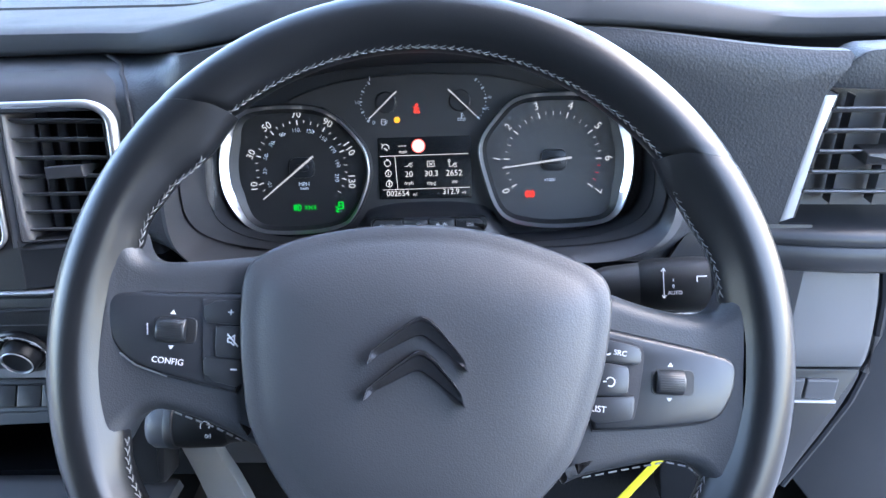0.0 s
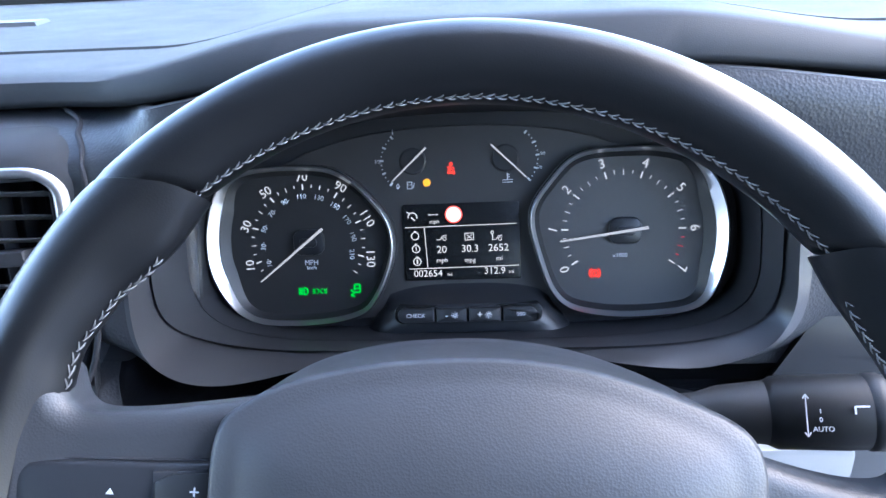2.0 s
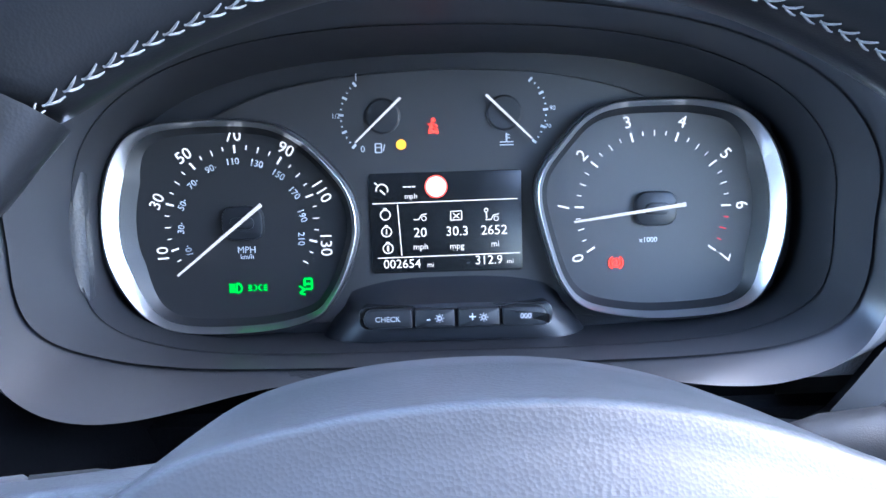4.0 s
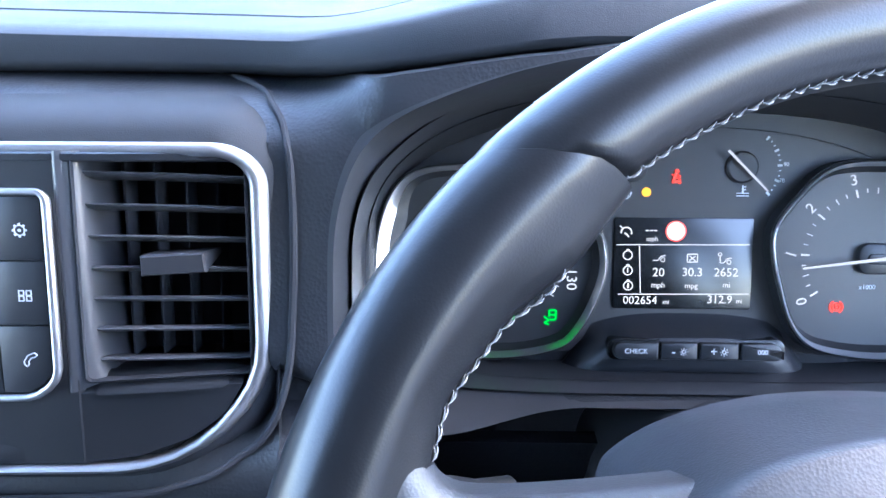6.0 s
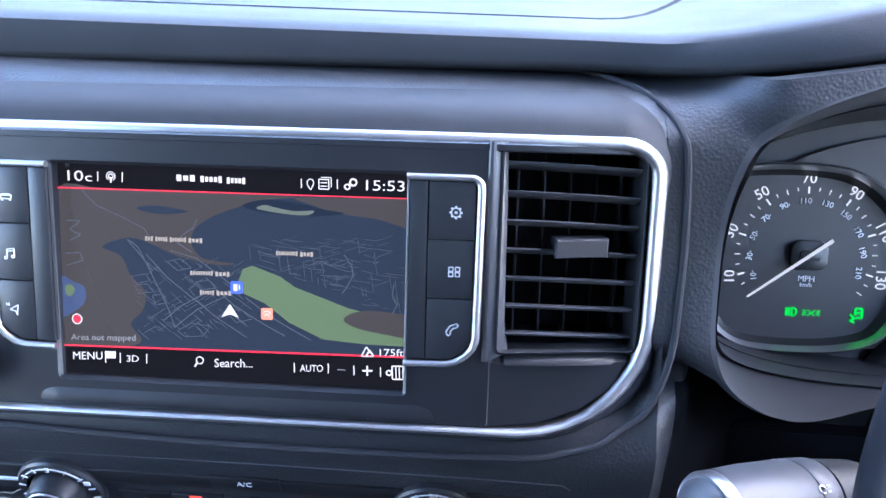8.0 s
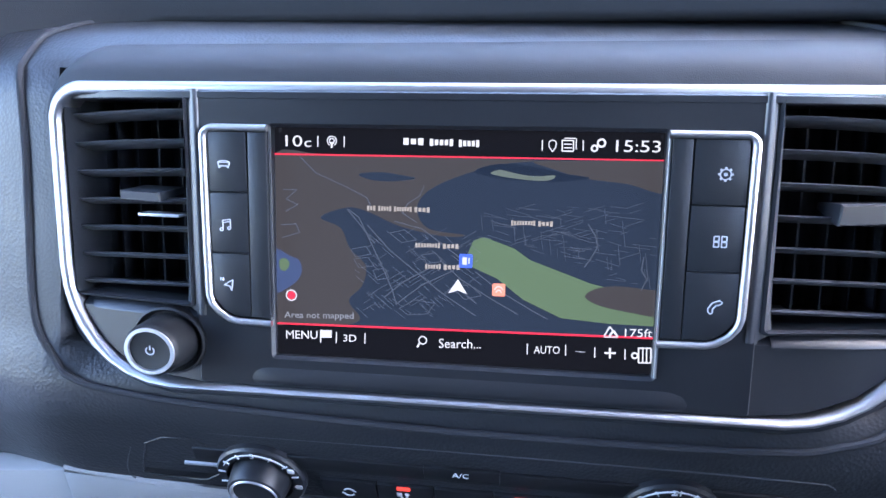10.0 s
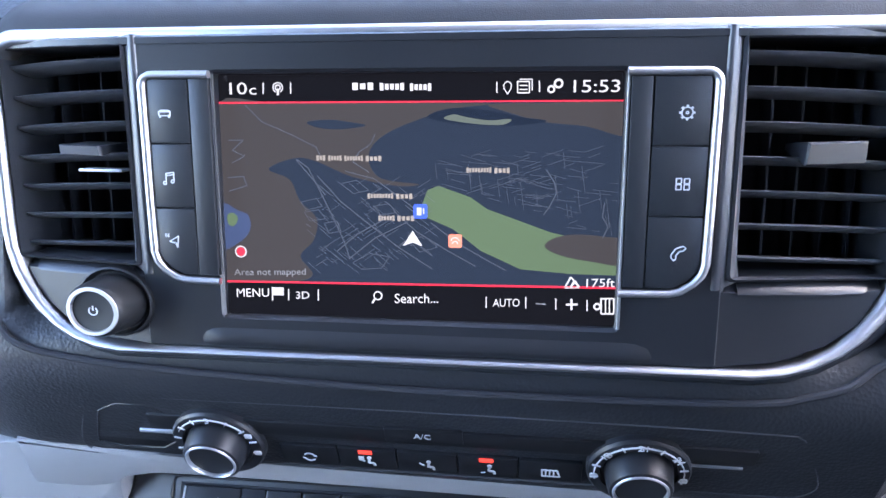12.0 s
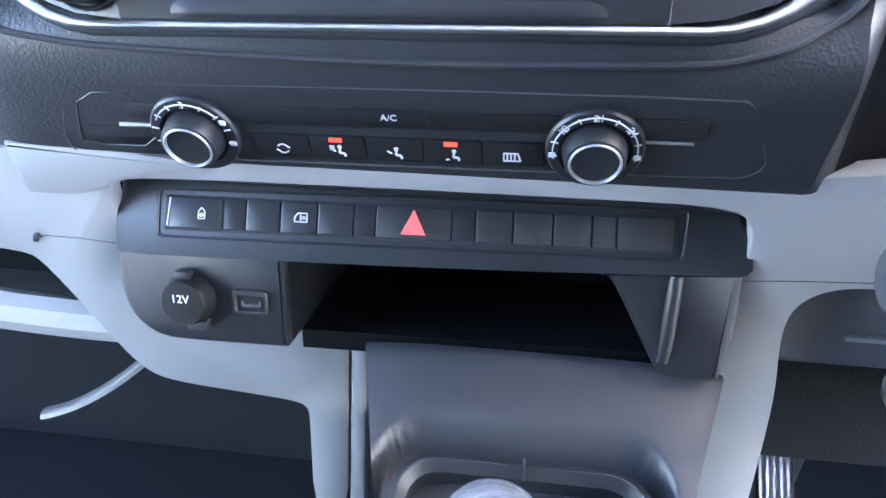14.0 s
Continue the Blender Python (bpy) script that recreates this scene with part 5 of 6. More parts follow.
def gear_selector():
    m = leaning(-0.342, -0.1095, 0.7908, 78)
    t = thing("gear_selector", "round silver gear selector knob in the console", "gear selector", m)
    part("stem", lathe([(0.024, -0.06), (0.02, 0.0), (0.019, 0.01)], 32), DARK, t)
    part("dome", lathe([(0.021, 0.006), (0.0235, 0.012), (0.024, 0.018), (0.0225, 0.0245), (0.018, 0.0305), (0.011, 0.0345), (0.004, 0.036), (0.0, 0.0361)], 40), KNOBDOME, t, "silver domed cap", smooth=80)
    return t


gear_selector()


def pedal(x, y, z):
    m = leaning(x, y, z, 50)
    t = thing("pedal", "ribbed metal foot pedal in the dark footwell", "pedal", m)
    part("pad", plate(rrect(0.034, 0.075, 0.01, 0, 0, 4), -0.008, 0.004, 0.002), RUBBER, t)
    for k in range(5):
        part("rib", plate(rrect(0.0036, 0.062, 0.002, -0.012 + 0.006 * k, 0, 2), 0.004, 0.0075, 0.0012), METALDARK, t)
    part("arm", tube([(0, 0.03, -0.005), (0, 0.12, -0.02), (0, 0.22, -0.03)], 0.009), DARK, t)


pedal(-0.099, 0.15, 0.55)


# ---- instrument cluster ----
SPEEDO = ((44, -5), (46.5, 12), (56, 26), (70, 39.5), (86, 47), (110, 49), (136, 47.5), (150, 42.5), (159, 31.5), (164, 17), (166.3, 0), (164.5, -17.8), (157, -34), (146, -46.5), (128, -53), (92, -53), (67, -47.5), (56.5, -37.5), (48.5, -22))
TACHO = ((42.5, 6), (44.5, 20), (54, 33.5), (66, 46), (80, 51.5), (102, 52.5), (122, 51.5), (141, 45.5), (154.5, 31), (161, 11), (161.5, -9), (158, -26), (150, -42), (136, -49.5), (109, -52), (86, -51), (65.5, -46), (54.5, -35), (47.5, -16))


def cluster():
    t = thing("instrument_cluster", "lit instrument cluster with two chrome-ringed dials behind the wheel", "instrument cluster", CL)
    top = [(-0.158, 0.045)] + [(x, 0.0702 - 0.95 * (x + 0.004) ** 2 - 60 * (x + 0.004) ** 4) for x in spans(-0.125, 0.115, 24)] + [(0.155, 0.045)]
    o = top[::-1] + [(-0.169, 0.0), (-0.16, -0.042), (-0.14, -0.056), (0.0, -0.048), (0.14, -0.056), (0.16, -0.042), (0.168, 0.0)]
    part("faceplate", plate(o, -0.012, 0.0, 0.0006), FACE, t, "dark grey faceplate", smooth=0)
    part("visor", rings([lift([(x * 1.02, y * 1.02) for x, y in o], -0.014), lift(offset(o, 0.02), -0.014)], caps=(False, False)), HOLLOW, t)
    for s in (1, -1):
        out = [(s * p.x / 1000, p.y / 1000) for p in spline([(*q, 0) for q in (TACHO if s > 0 else SPEEDO)], 6)]
        # the tachometer takes the face colour lightened for the light on it
        dial = part("tachometer" if s > 0 else "speedometer", plate(offset(out, -0.0015), -0.001, 0.0005, 0), DIALFACE_LIT if s > 0 else DIALFACE, t, "dark dial with a white needle and numerals", smooth=0)
        rows = []
        # wide flared chrome ring: broad on the outer side, narrow inside
        wide = [max(0.38, min(1.0, (0.3 + 0.8 * ease(0.09, 0.165, abs(p[0]))) * (1 - 0.6 * ease(0.015, 0.055, abs(p[1]))))) for p in out]
        for k, (f, d) in enumerate(((-0.0008, 0.0), (0.0, 0.0085), (0.1, 0.0102), (0.22, 0.0104), (0.34, 0.0096), (1.0, 0.0062), (1.02, 0.0))):
            row = []
            for i, p in enumerate(out):
                w = 0.0072 * wide[i]
                row.append((p, w * f, d))
            rows.append(row)
        nm = offset(out, -1.0)
        dirs = [Vector((b[0] - a[0], b[1] - a[1])).normalized() for a, b in zip(out, nm)]
        pts = [[(p[0] + dirs[i].x * w, p[1] + dirs[i].y * w, d) for i, (p, w, d) in enumerate(row)] for row in rows]
        part("chrome_ring", looped(pts), BRIGHT, dial, "flared chrome ring", smooth=50)
        # dark funnel between the ring and the face, added for the shading at the edge
        funnel = [[(p[0] + dirs[i].x * (0.0072 * wide[i] + g * (0.0012 + 0.005 * wide[i])), p[1] + dirs[i].y * (0.0072 * wide[i] + g * (0.0012 + 0.005 * wide[i])), d) for i, p in enumerate(out)] for g, d in ((-0.1, 0.0058), (0.55, 0.0024), (1.0, 0.0006), (-0.1, 0.0004))]
        part("dial_funnel", looped(funnel), DARK, dial, smooth=50)
        part("dial_wall", looped([lift(offset(out, 0.0012), 0.0), lift(offset(out, 0.0012), 0.0085), lift(offset(out, 0.0002), 0.009), lift(offset(out, 0.0002), 0.0)]), DARK, dial)
        cx, cy = (0.0998, 0.0008) if s > 0 else (-0.1012, -0.0004)
        polar = lambda r, a: (cx + 0.957 * r * math.cos(radians(a)), cy + 0.957 * r * math.sin(radians(a)))
        marks, small, red = [], [], []
        if s < 0:
            ang = lambda v: 218 - 1.8 * v
            for v in range(5, 141, 5):
                r0, r1, w = (0.0355, 0.0395, 0.0009) if v % 20 == 10 else ((0.0365, 0.0395, 0.0005) if v % 10 == 0 else (0.0372, 0.0393, 0.0005))
                marks.append(bar(*polar(r0, ang(v)), *polar(r1, ang(v)), w, 0.0004, 0.0009))
            for v in range(10, 131, 20):
                x, y = polar(0.044, ang(v))
                marks.append(lettering(str(v), 0.008, x, y, 0.0008, (ang(v) - 90) * 0.85))
            for v in range(10, 211, 20):
                a = ang(v / 1.609)
                x, y = polar(0.0312, a)
                small.append(lettering(str(v), 0.0045, x, y, 0.0008, (a - 90) * 0.85))
                small.append(bar(*polar(0.0305, a - 5.6), *polar(0.0311, a - 5.6), 0.0005, 0.0004, 0.0009))
            small.append(lettering("MPH", 0.0046, cx + 0.0015, cy - 0.0135, 0.0008))
            small.append(lettering("km/h", 0.0033, cx + 0.0015, cy - 0.0168, 0.0008))
            needle = 218
        else:
            ang = lambda v: 213 - 35.4 * v
            for k in range(0, 29):
                v = k / 4
                r0, r1, w = (0.0352, 0.0398, 0.0009) if k % 4 == 0 else ((0.0362, 0.0395, 0.0005) if k % 2 == 0 else (0.037, 0.0393, 0.0005))
                (red if 24 < k < 28 else marks).append(bar(*polar(r0, ang(v)), *polar(r1, ang(v)), w, 0.0004, 0.0009))
            for v in range(8):
                x, y = polar(0.0452, ang(v))
                marks.append(lettering(str(v), 0.0082, x, y, 0.0008, (ang(v) - 90) * 0.85))
            small.append(lettering("x1000", 0.0036, cx - 0.002, cy - 0.0155, 0.0008))
            needle = 187.5
            part("red_marks", join(*red), UIRED, dial, "red limit marks", smooth=0)
        part("scale", join(*marks), LIT, dial, "white scale and numerals", smooth=0)
        part("small_scale", join(*small), PRINT, dial, "small white lettering", smooth=0, kind="stuff")
        part("needle_hub", join(plate(rrect(0.02, 0.0165, 0.0055, cx + 0.001, cy, 5), 0, 0.0042, 0.0012), plate(rrect(0.0115, 0.0058, 0.0026, cx + 0.0012, cy, 5), 0.004, 0.0052, 0.0005)), SMOOTH, dial, "dark needle hub")
        a = radians(needle)
        part("needle", moved(rings([lift([(-0.0145, -0.0009), (0.0395, -0.00045), (0.0395, 0.00045), (-0.0145, 0.0009)], d) for d in (0.0058, 0.0068)]), pose(cx, cy, 0, 0, 0, needle)), NEEDLE, dial, "white needle", smooth=0)
    # small gauges
    for s in (-1, 1):
        cx, cy = (-0.0302, 0.0489) if s < 0 else (0.0281, 0.0488)
        g = part("fuel_gauge" if s < 0 else "temperature_gauge", lathe([(0.0085, -0.001), (0.0085, 0.0012), (0.0075, 0.002), (0.0, 0.0021)], 28, cx, cy), DARK, t, "small gauge with a white needle")
        needle = 222.3 if s < 0 else -44.5
        part("needle", moved(rings([lift([(-0.0122, -0.0006), (0.0182, -0.0004), (0.0182, 0.0004), (-0.0122, 0.0006)], d) for d in (0.0035, 0.0043)]), pose(cx, cy, 0, 0, 0, needle)), NEEDLE, g, "white needle", smooth=0)
        marks = []
        for k in range(13):
            a = radians((130 + 94 * k / 12) if s < 0 else (50 - 94 * k / 12))
            big = k % 3 == 0
            r0, r1 = (0.0188, 0.0212) if big else (0.0198, 0.0206)
            marks.append(bar(cx + r0 * math.cos(a), cy + r0 * math.sin(a), cx + r1 * math.cos(a), cy + r1 * math.sin(a), 0.0011 if big else 0.0006, 0, 0.0006))
        if s < 0:
            marks += [lettering("1", 0.0048, cx - 0.012, cy + 0.0185, 0.0006), lettering("1/2", 0.0034, cx - 0.0226, cy + 0.0006, 0.0006), lettering("0", 0.0044, cx - 0.0102, cy - 0.0155, 0.0006)]
            marks += [strokes([(cx - 0.0042, cy - 0.0172), (cx - 0.0042, cy - 0.013), (cx - 0.0012, cy - 0.013), (cx - 0.0012, cy - 0.0172), (cx - 0.0044, cy - 0.0172)], 0.0005, 0, 0.0006), bar(cx - 0.0004, cy - 0.0166, cx + 0.0004, cy - 0.0135, 0.0005, 0, 0.0006), bar(cx - 0.0042, cy - 0.0148, cx - 0.0012, cy - 0.0148, 0.0004, 0, 0.0006)]
        else:
            marks += [lettering("90", 0.003, cx + 0.0232, cy + 0.0016, 0.0006), lettering("70", 0.003, cx + 0.0212, cy - 0.007, 0.0006)]
            marks += [bar(cx - 0.0022, cy - 0.0152, cx + 0.0043, cy - 0.0152, 0.0005, 0, 0.0006), bar(cx - 0.0022, cy - 0.0138, cx + 0.0043, cy - 0.0138, 0.0005, 0, 0.0006), bar(cx + 0.001, cy - 0.0138, cx + 0.001, cy - 0.0096, 0.0008, 0, 0.0006), bar(cx + 0.0012, cy - 0.0104, cx + 0.0026, cy - 0.0104, 0.0005, 0, 0.0006), bar(cx + 0.0012, cy - 0.0119, cx + 0.0026, cy - 0.0119, 0.0005, 0, 0.0006)]
        part("scale", join(*marks), PRINT, g, "white scale", smooth=0)
    # warning lamps
    def lamp(name, bm, mat, label):
        part(name, bm, mat, t, label, smooth=0)
    lamp("fuel_lamp", lathe([(0.0024, 0.0), (0.0024, 0.0006)], 20, -0.0219, 0.0352), AMBER, "lit amber fuel lamp")
    b0, b1 = 0.0001, 0.0007
    bx, by = -0.0063, 0.0432
    lamp("seat_belt_lamp", join(strokes([(bx - 0.0022, by - 0.0026), (bx + 0.0018, by - 0.0022), (bx + 0.0022, by - 0.0034)], 0.0012, b0, b1), bar(bx - 0.0016, by - 0.0026, bx - 0.0002, by + 0.0018, 0.0014, b0, b1), arc(bx + 0.0003, by + 0.0032, 0.0007, 0, 359, 0.0008, b0, b1), bar(bx - 0.0026, by + 0.0016, bx + 0.0024, by - 0.0016, 0.0006, b0, b1), bar(bx + 0.0008, by + 0.0012, bx + 0.0024, by + 0.0002, 0.0007, b0, b1)), RED, "lit red belt lamp")
    c0, c1 = 0.0006, 0.0012
    lamp("brake_lamp", join(arc(0.082, -0.0256, 0.002, 0, 359, 0.0008, c0, c1), bar(0.082, -0.0268, 0.082, -0.0244, 0.0007, c0, c1), arc(0.082, -0.0256, 0.0034, 120, 240, 0.0007, c0, c1), arc(0.082, -0.0256, 0.0034, -60, 60, 0.0007, c0, c1)), RED, "lit red brake lamp")
    lamp("light_lamp", join(arc(-0.1058, -0.0327, 0.0024, -90, 90, 0.0009, c0, c1), bar(-0.1058, -0.0352, -0.1058, -0.0303, 0.0006, c0, c1), *[bar(-0.1095, -0.0309 - 0.0012 * i, -0.1066, -0.0309 - 0.0012 * i, 0.0009, c0, c1) for i in range(4)]), GREEN, "lit green headlamp symbol")
    lamp("side_light_lamp", join(arc(-0.0975, -0.0328, 0.0014, -90, 90, 0.0006, c0, c1), arc(-0.0935, -0.0328, 0.0014, 90, 270, 0.0006, c0, c1), *[bar(-0.1002, -0.0314 - 0.0014 * i, -0.0984, -0.0318 - 0.001 * i, 0.0006, c0, c1) for i in range(3)], *[bar(-0.0908, -0.0314 - 0.0014 * i, -0.0926, -0.0318 - 0.001 * i, 0.0006, c0, c1) for i in range(3)]), GREEN, "lit green side light symbol")
    lamp("auto_stop_lamp", join(strokes([(-0.0722, -0.0328), (-0.0722, -0.029), (-0.0686, -0.029), (-0.0686, -0.0342), (-0.0718, -0.0342)], 0.0011, c0, c1), bar(-0.0715, -0.0316, -0.0692, -0.0316, 0.0011, c0, c1), strokes([(-0.075, -0.0325), (-0.0722, -0.0345), (-0.0748, -0.036), (-0.072, -0.037)], 0.001, c0, c1)), GREEN, "lit green start symbol")
    # display
    disp = part("display", plate(rrect(0.0742, 0.0492, 0.0012, -0.0012, -0.003, 2), 0.0, 0.0009, 0.0002), GLOSS, t, "black display with white figures")
    ox, oy, d = -0.0012, -0.003, 0.001
    def X(a):
        return ox + (a - 388) / 7020
    def Y(a, b):
        return oy - (b - 565) / 7020 - 0.028 * (a - 388) / 7020
    P = lambda a, b: (X(a), Y(a, b))
    f = []
    for s, size, a, b in (("20", 0.0066, 298, 602), ("30.3", 0.0066, 425, 597), ("2652", 0.0066, 552, 593), ("mph", 0.0042, 298, 650), ("mpg", 0.0042, 423, 648), ("mi", 0.0042, 555, 640), ("002654", 0.0062, 232, 711), ("mi", 0.0035, 330, 713), ("312.9", 0.0062, 532, 697), ("mi", 0.0035, 606, 700), ("mph", 0.0036, 270, 476), ("---", 0.0068, 265, 440)):
        f.append(lettering(s, size, *P(a, b), d, 0, 0.00006))
    for q in f:
        part("figure", q, UIWHITE, disp, "white figures", smooth=0)
    ln = [bar(*P(137, 502), *P(634, 484), 0.0005, d, d + 0.0001), bar(*P(148, 690), *P(640, 671), 0.0005, d, d + 0.0001), bar(*P(223, 503), *P(232, 682), 0.0005, d, d + 0.0001)]
    ic = [arc(*P(172, 455), 0.0028, -20, 190, 0.0007, d, d + 0.0001), bar(*P(165, 455), *P(182, 470), 0.0008, d, d + 0.0001), bar(*P(147, 430), *P(160, 440), 0.0006, d, d + 0.0001)]
    for a, b in ((180, 540), (182, 598), (185, 656)):
        ic += [arc(*P(a, b), 0.0024, 0, 359, 0.0006, d, d + 0.0001), bar(*P(a - 6, b - 21), *P(a + 6, b - 21), 0.0006, d, d + 0.0001)]
    ic += [bar(*P(182, 588), *P(182, 606), 0.0006, d, d + 0.0001), bar(*P(185, 646), *P(185, 666), 0.001, d, d + 0.0001)]
    for a in (300, 548):
        ic += [strokes([P(a - 24, 556), P(a - 6, 556), P(a + 4, 540), P(a + 22, 536)], 0.0005, d, d + 0.0001), arc(*P(a + 12, 552), 0.0011, 0, 359, 0.0004, d, d + 0.0001)]
    ic += [strokes([P(404, 528), P(442, 526), P(442, 556), P(404, 558), P(404, 527)], 0.0005, d, d + 0.0001), bar(*P(412, 552), *P(434, 534), 0.0005, d, d + 0.0001), bar(*P(412, 534), *P(434, 552), 0.0005, d, d + 0.0001), bar(*P(526, 530), *P(528, 552), 0.0006, d, d + 0.0001), arc(*P(526, 524), 0.0009, 0, 359, 0.0005, d, d + 0.0001)]
    for q in ln:
        part("display_line", q, UIWHITE, disp, smooth=0)
    part("display_icon", join(*ic), UIWHITE, disp, "small white symbols", smooth=0, kind="stuff")
    sign = part("speed_sign", lathe([(0.0049, d), (0.0049, d + 0.0002)], 32, *P(357, 443)), PINK, disp, "glowing white round sign", smooth=0)
    part("sign_ring", arc(*P(357, 443), 0.0052, 0, 360, 0.0007, d, d + 0.00025, 40), RED, sign, "glowing red ring", smooth=0)
    # shelf and push buttons under the display
    shelf = []
    for v, dd, w in ((-0.03, 0.0, 0.05), (-0.0335, 0.003, 0.052), (-0.0375, 0.012, 0.054), (-0.040, 0.0168, 0.056), (-0.043, 0.0182, 0.059), (-0.053, 0.0186, 0.066), (-0.058, 0.016, 0.072), (-0.062, 0.006, 0.078)):
        shelf.append([(0.001 + w * q, v - 0.006 * abs(q) ** 3, dd * (1 - abs(q) ** 5)) for q in spans(-1, 1, 20)])
    part("shelf", sheet(shelf, (0, -0.001, -0.004)), SMOOTH, t, "dark shelf below the display")
    for k, (a, b, txt) in enumerate(((-0.0415, -0.0185, "CHECK"), (-0.0172, 0.0015, "-"), (0.003, 0.0225, "+"), (0.024, 0.0455, "000"))):
        r = (0.001, 0.004, 0.004, 0.001) if k == 0 else ((0.006, 0.001, 0.001, 0.003) if k == 3 else 0.001)
        key = part("push_button", plate(rrect(b - a, 0.0088, r, (a + b) / 2, -0.0462, 4), 0.014, 0.0212, 0.001), KEY, t, "dark push button with white letters")
        words = [lettering(txt, 0.0036 if k in (0, 3) else 0.0065, (a + b) / 2 - (0.003 if k in (1, 2) else 0), -0.0462, 0.0213)]
        if k in (1, 2):
            sx = (a + b) / 2 + 0.0022
            words += [arc(sx, -0.0462, 0.0009, 0, 359, 0.0004, 0.0212, 0.0216)] + [bar(sx + 0.0015 * math.cos(q), -0.0462 + 0.0015 * math.sin(q), sx + 0.0022 * math.cos(q), -0.0462 + 0.0022 * math.sin(q), 0.0003, 0.0212, 0.0216) for q in [math.pi / 4 * i for i in range(8)]]
        part("lettering", join(*words), PRINT, key, "white lettering")
    part("button_well", plate(rrect(0.092, 0.0115, 0.0045, 0.002, -0.0462, 5), 0.0, 0.0172, 0.0008), GLOSS, t, "black strip behind the buttons")
    return t


cluster()


# ---- steering wheel ----
WHEEL = Matrix.Translation((-0.0062, -0.1279, 1.014)) @ pose(0, 0, 0, 0, 0, 2.5) @ leaning(0, 0, 0, 29.2, -5)
RIM_OUT, RIM_CY = 0.190, 0.0027
SEAMS = (38.9, 135.6)
mm = lambda pts: [(a / 1000, b / 1000) for a, b in pts]


def along(table, a):
    """A smooth value from a table of places and values."""
    if a <= table[0][0]:
        return table[0][1]
    for (p, u), (q, v) in zip(table, table[1:]):
        if a <= q:
            return u + (v - u) * ease(p, q, a)
    return table[-1][1]


def rim_section(a, grip):
    """24 points of radius and depth round the rim: a soft round upper rim, or a side grip with a flat inner facet."""
    half = 0.0152
    c = RIM_OUT - half
    rnd_top = [(c + half * math.cos(math.pi * j / 12), half * (1.02 if j < 12 else 1.35) * math.sin(math.pi * j / 12)) for j in range(24)]
    if grip <= 0:
        return rnd_top
    r = along(((-70, 0.158), (-20, 0.1555), (0, 0.155), (13, 0.156), (20, 0.157), (30, 0.154), (36, 0.153), (43, 0.157), (131, 0.157), (138, 0.153), (143, 0.1523), (150, 0.1562), (157, 0.158), (163, 0.1555), (180, 0.154), (196, 0.1545), (206, 0.159), (240, 0.159)), a)
    side = rnd_top[:7] + [(c - 0.0035, 0.0152), (c - 0.0065, 0.0141)]
    side += [(c - 0.0065 + (r + 0.0015 - c + 0.0065) * k, 0.0141 - 0.0116 * k) for k in (0.33, 0.7, 1.0)]
    side += [(r, -0.0012), (r + 0.0008, -0.006), (r + 0.004, -0.012), (c - 0.011, -0.017), (c - 0.0075, -0.0192), (c - 0.0035, -0.0203)] + rnd_top[18:]
    return [(p + (u - p) * grip, q + (v - q) * grip) for (p, q), (u, v) in zip(rnd_top, side)]


def rim_point(a, j, grip, proud=0.0):
    """A place on the rim at the angle a, j steps round its section, lifted off the skin by proud."""
    sec = rim_section(a, grip)
    k, f = int(j) % 24, j - int(j)
    (p, q), (u, v) = sec[k], sec[(k + 1) % 24]
    n = Vector((v - q, p - u)).normalized() * proud
    r, z = p + (u - p) * f + n.x, q + (v - q) * f + n.y
    return Vector((r * math.cos(radians(a)), r * math.sin(radians(a)) + RIM_CY, z))


def grip_at(a):
    near = min(a - SEAMS[1], 1e3) if a > 90 else SEAMS[0] - a
    return 0.0 if near < 0 else 0.55 + 0.45 * ease(0, 7, near)


def rim_rows(a0, a1, n, side):
    rows = []
    for i in range(n + 1):
        a = a0 + (a1 - a0) * i / n
        near = min(abs(a - s) for s in SEAMS)
        shear = 4.4 * (1 - ease(0, 22, near)) * (-1 if a < 90 else 1)
        tuck = 0.965 if near < 0.3 and not side else (0.985 if near < 0.3 else 1.0)
        g = grip_at(a if a > 90 or a < 39 else SEAMS[0]) if side else 0.0
        c = RIM_OUT - 0.0152
        row = []
        for j, (r, z) in enumerate(rim_section(a, g)):
            aa = radians(a + shear * math.cos(math.pi * j / 12))
            r, z = c + (r - c) * tuck, z * tuck
            row.append((r * math.cos(aa), r * math.sin(aa) + RIM_CY, z))
        rows.append(row)
    return rings(rows)


def rounded_slab(o, d0, d1, round_off, lip=0.0):
    """A thick plate with a broad quarter-round edge; lip raises its outer ends towards the rim."""
    rows = [lift(o, d0)]
    for k in spans(0, 1, 6):
        w = k * math.pi / 2
        rows.append([(p[0], p[1], d1 - round_off * (1 - math.sin(w)) + lip * ease(0.14, 0.165, abs(p[0]))) for p in offset(o, -round_off * (1 - math.cos(w)))])
    return rings(rows)


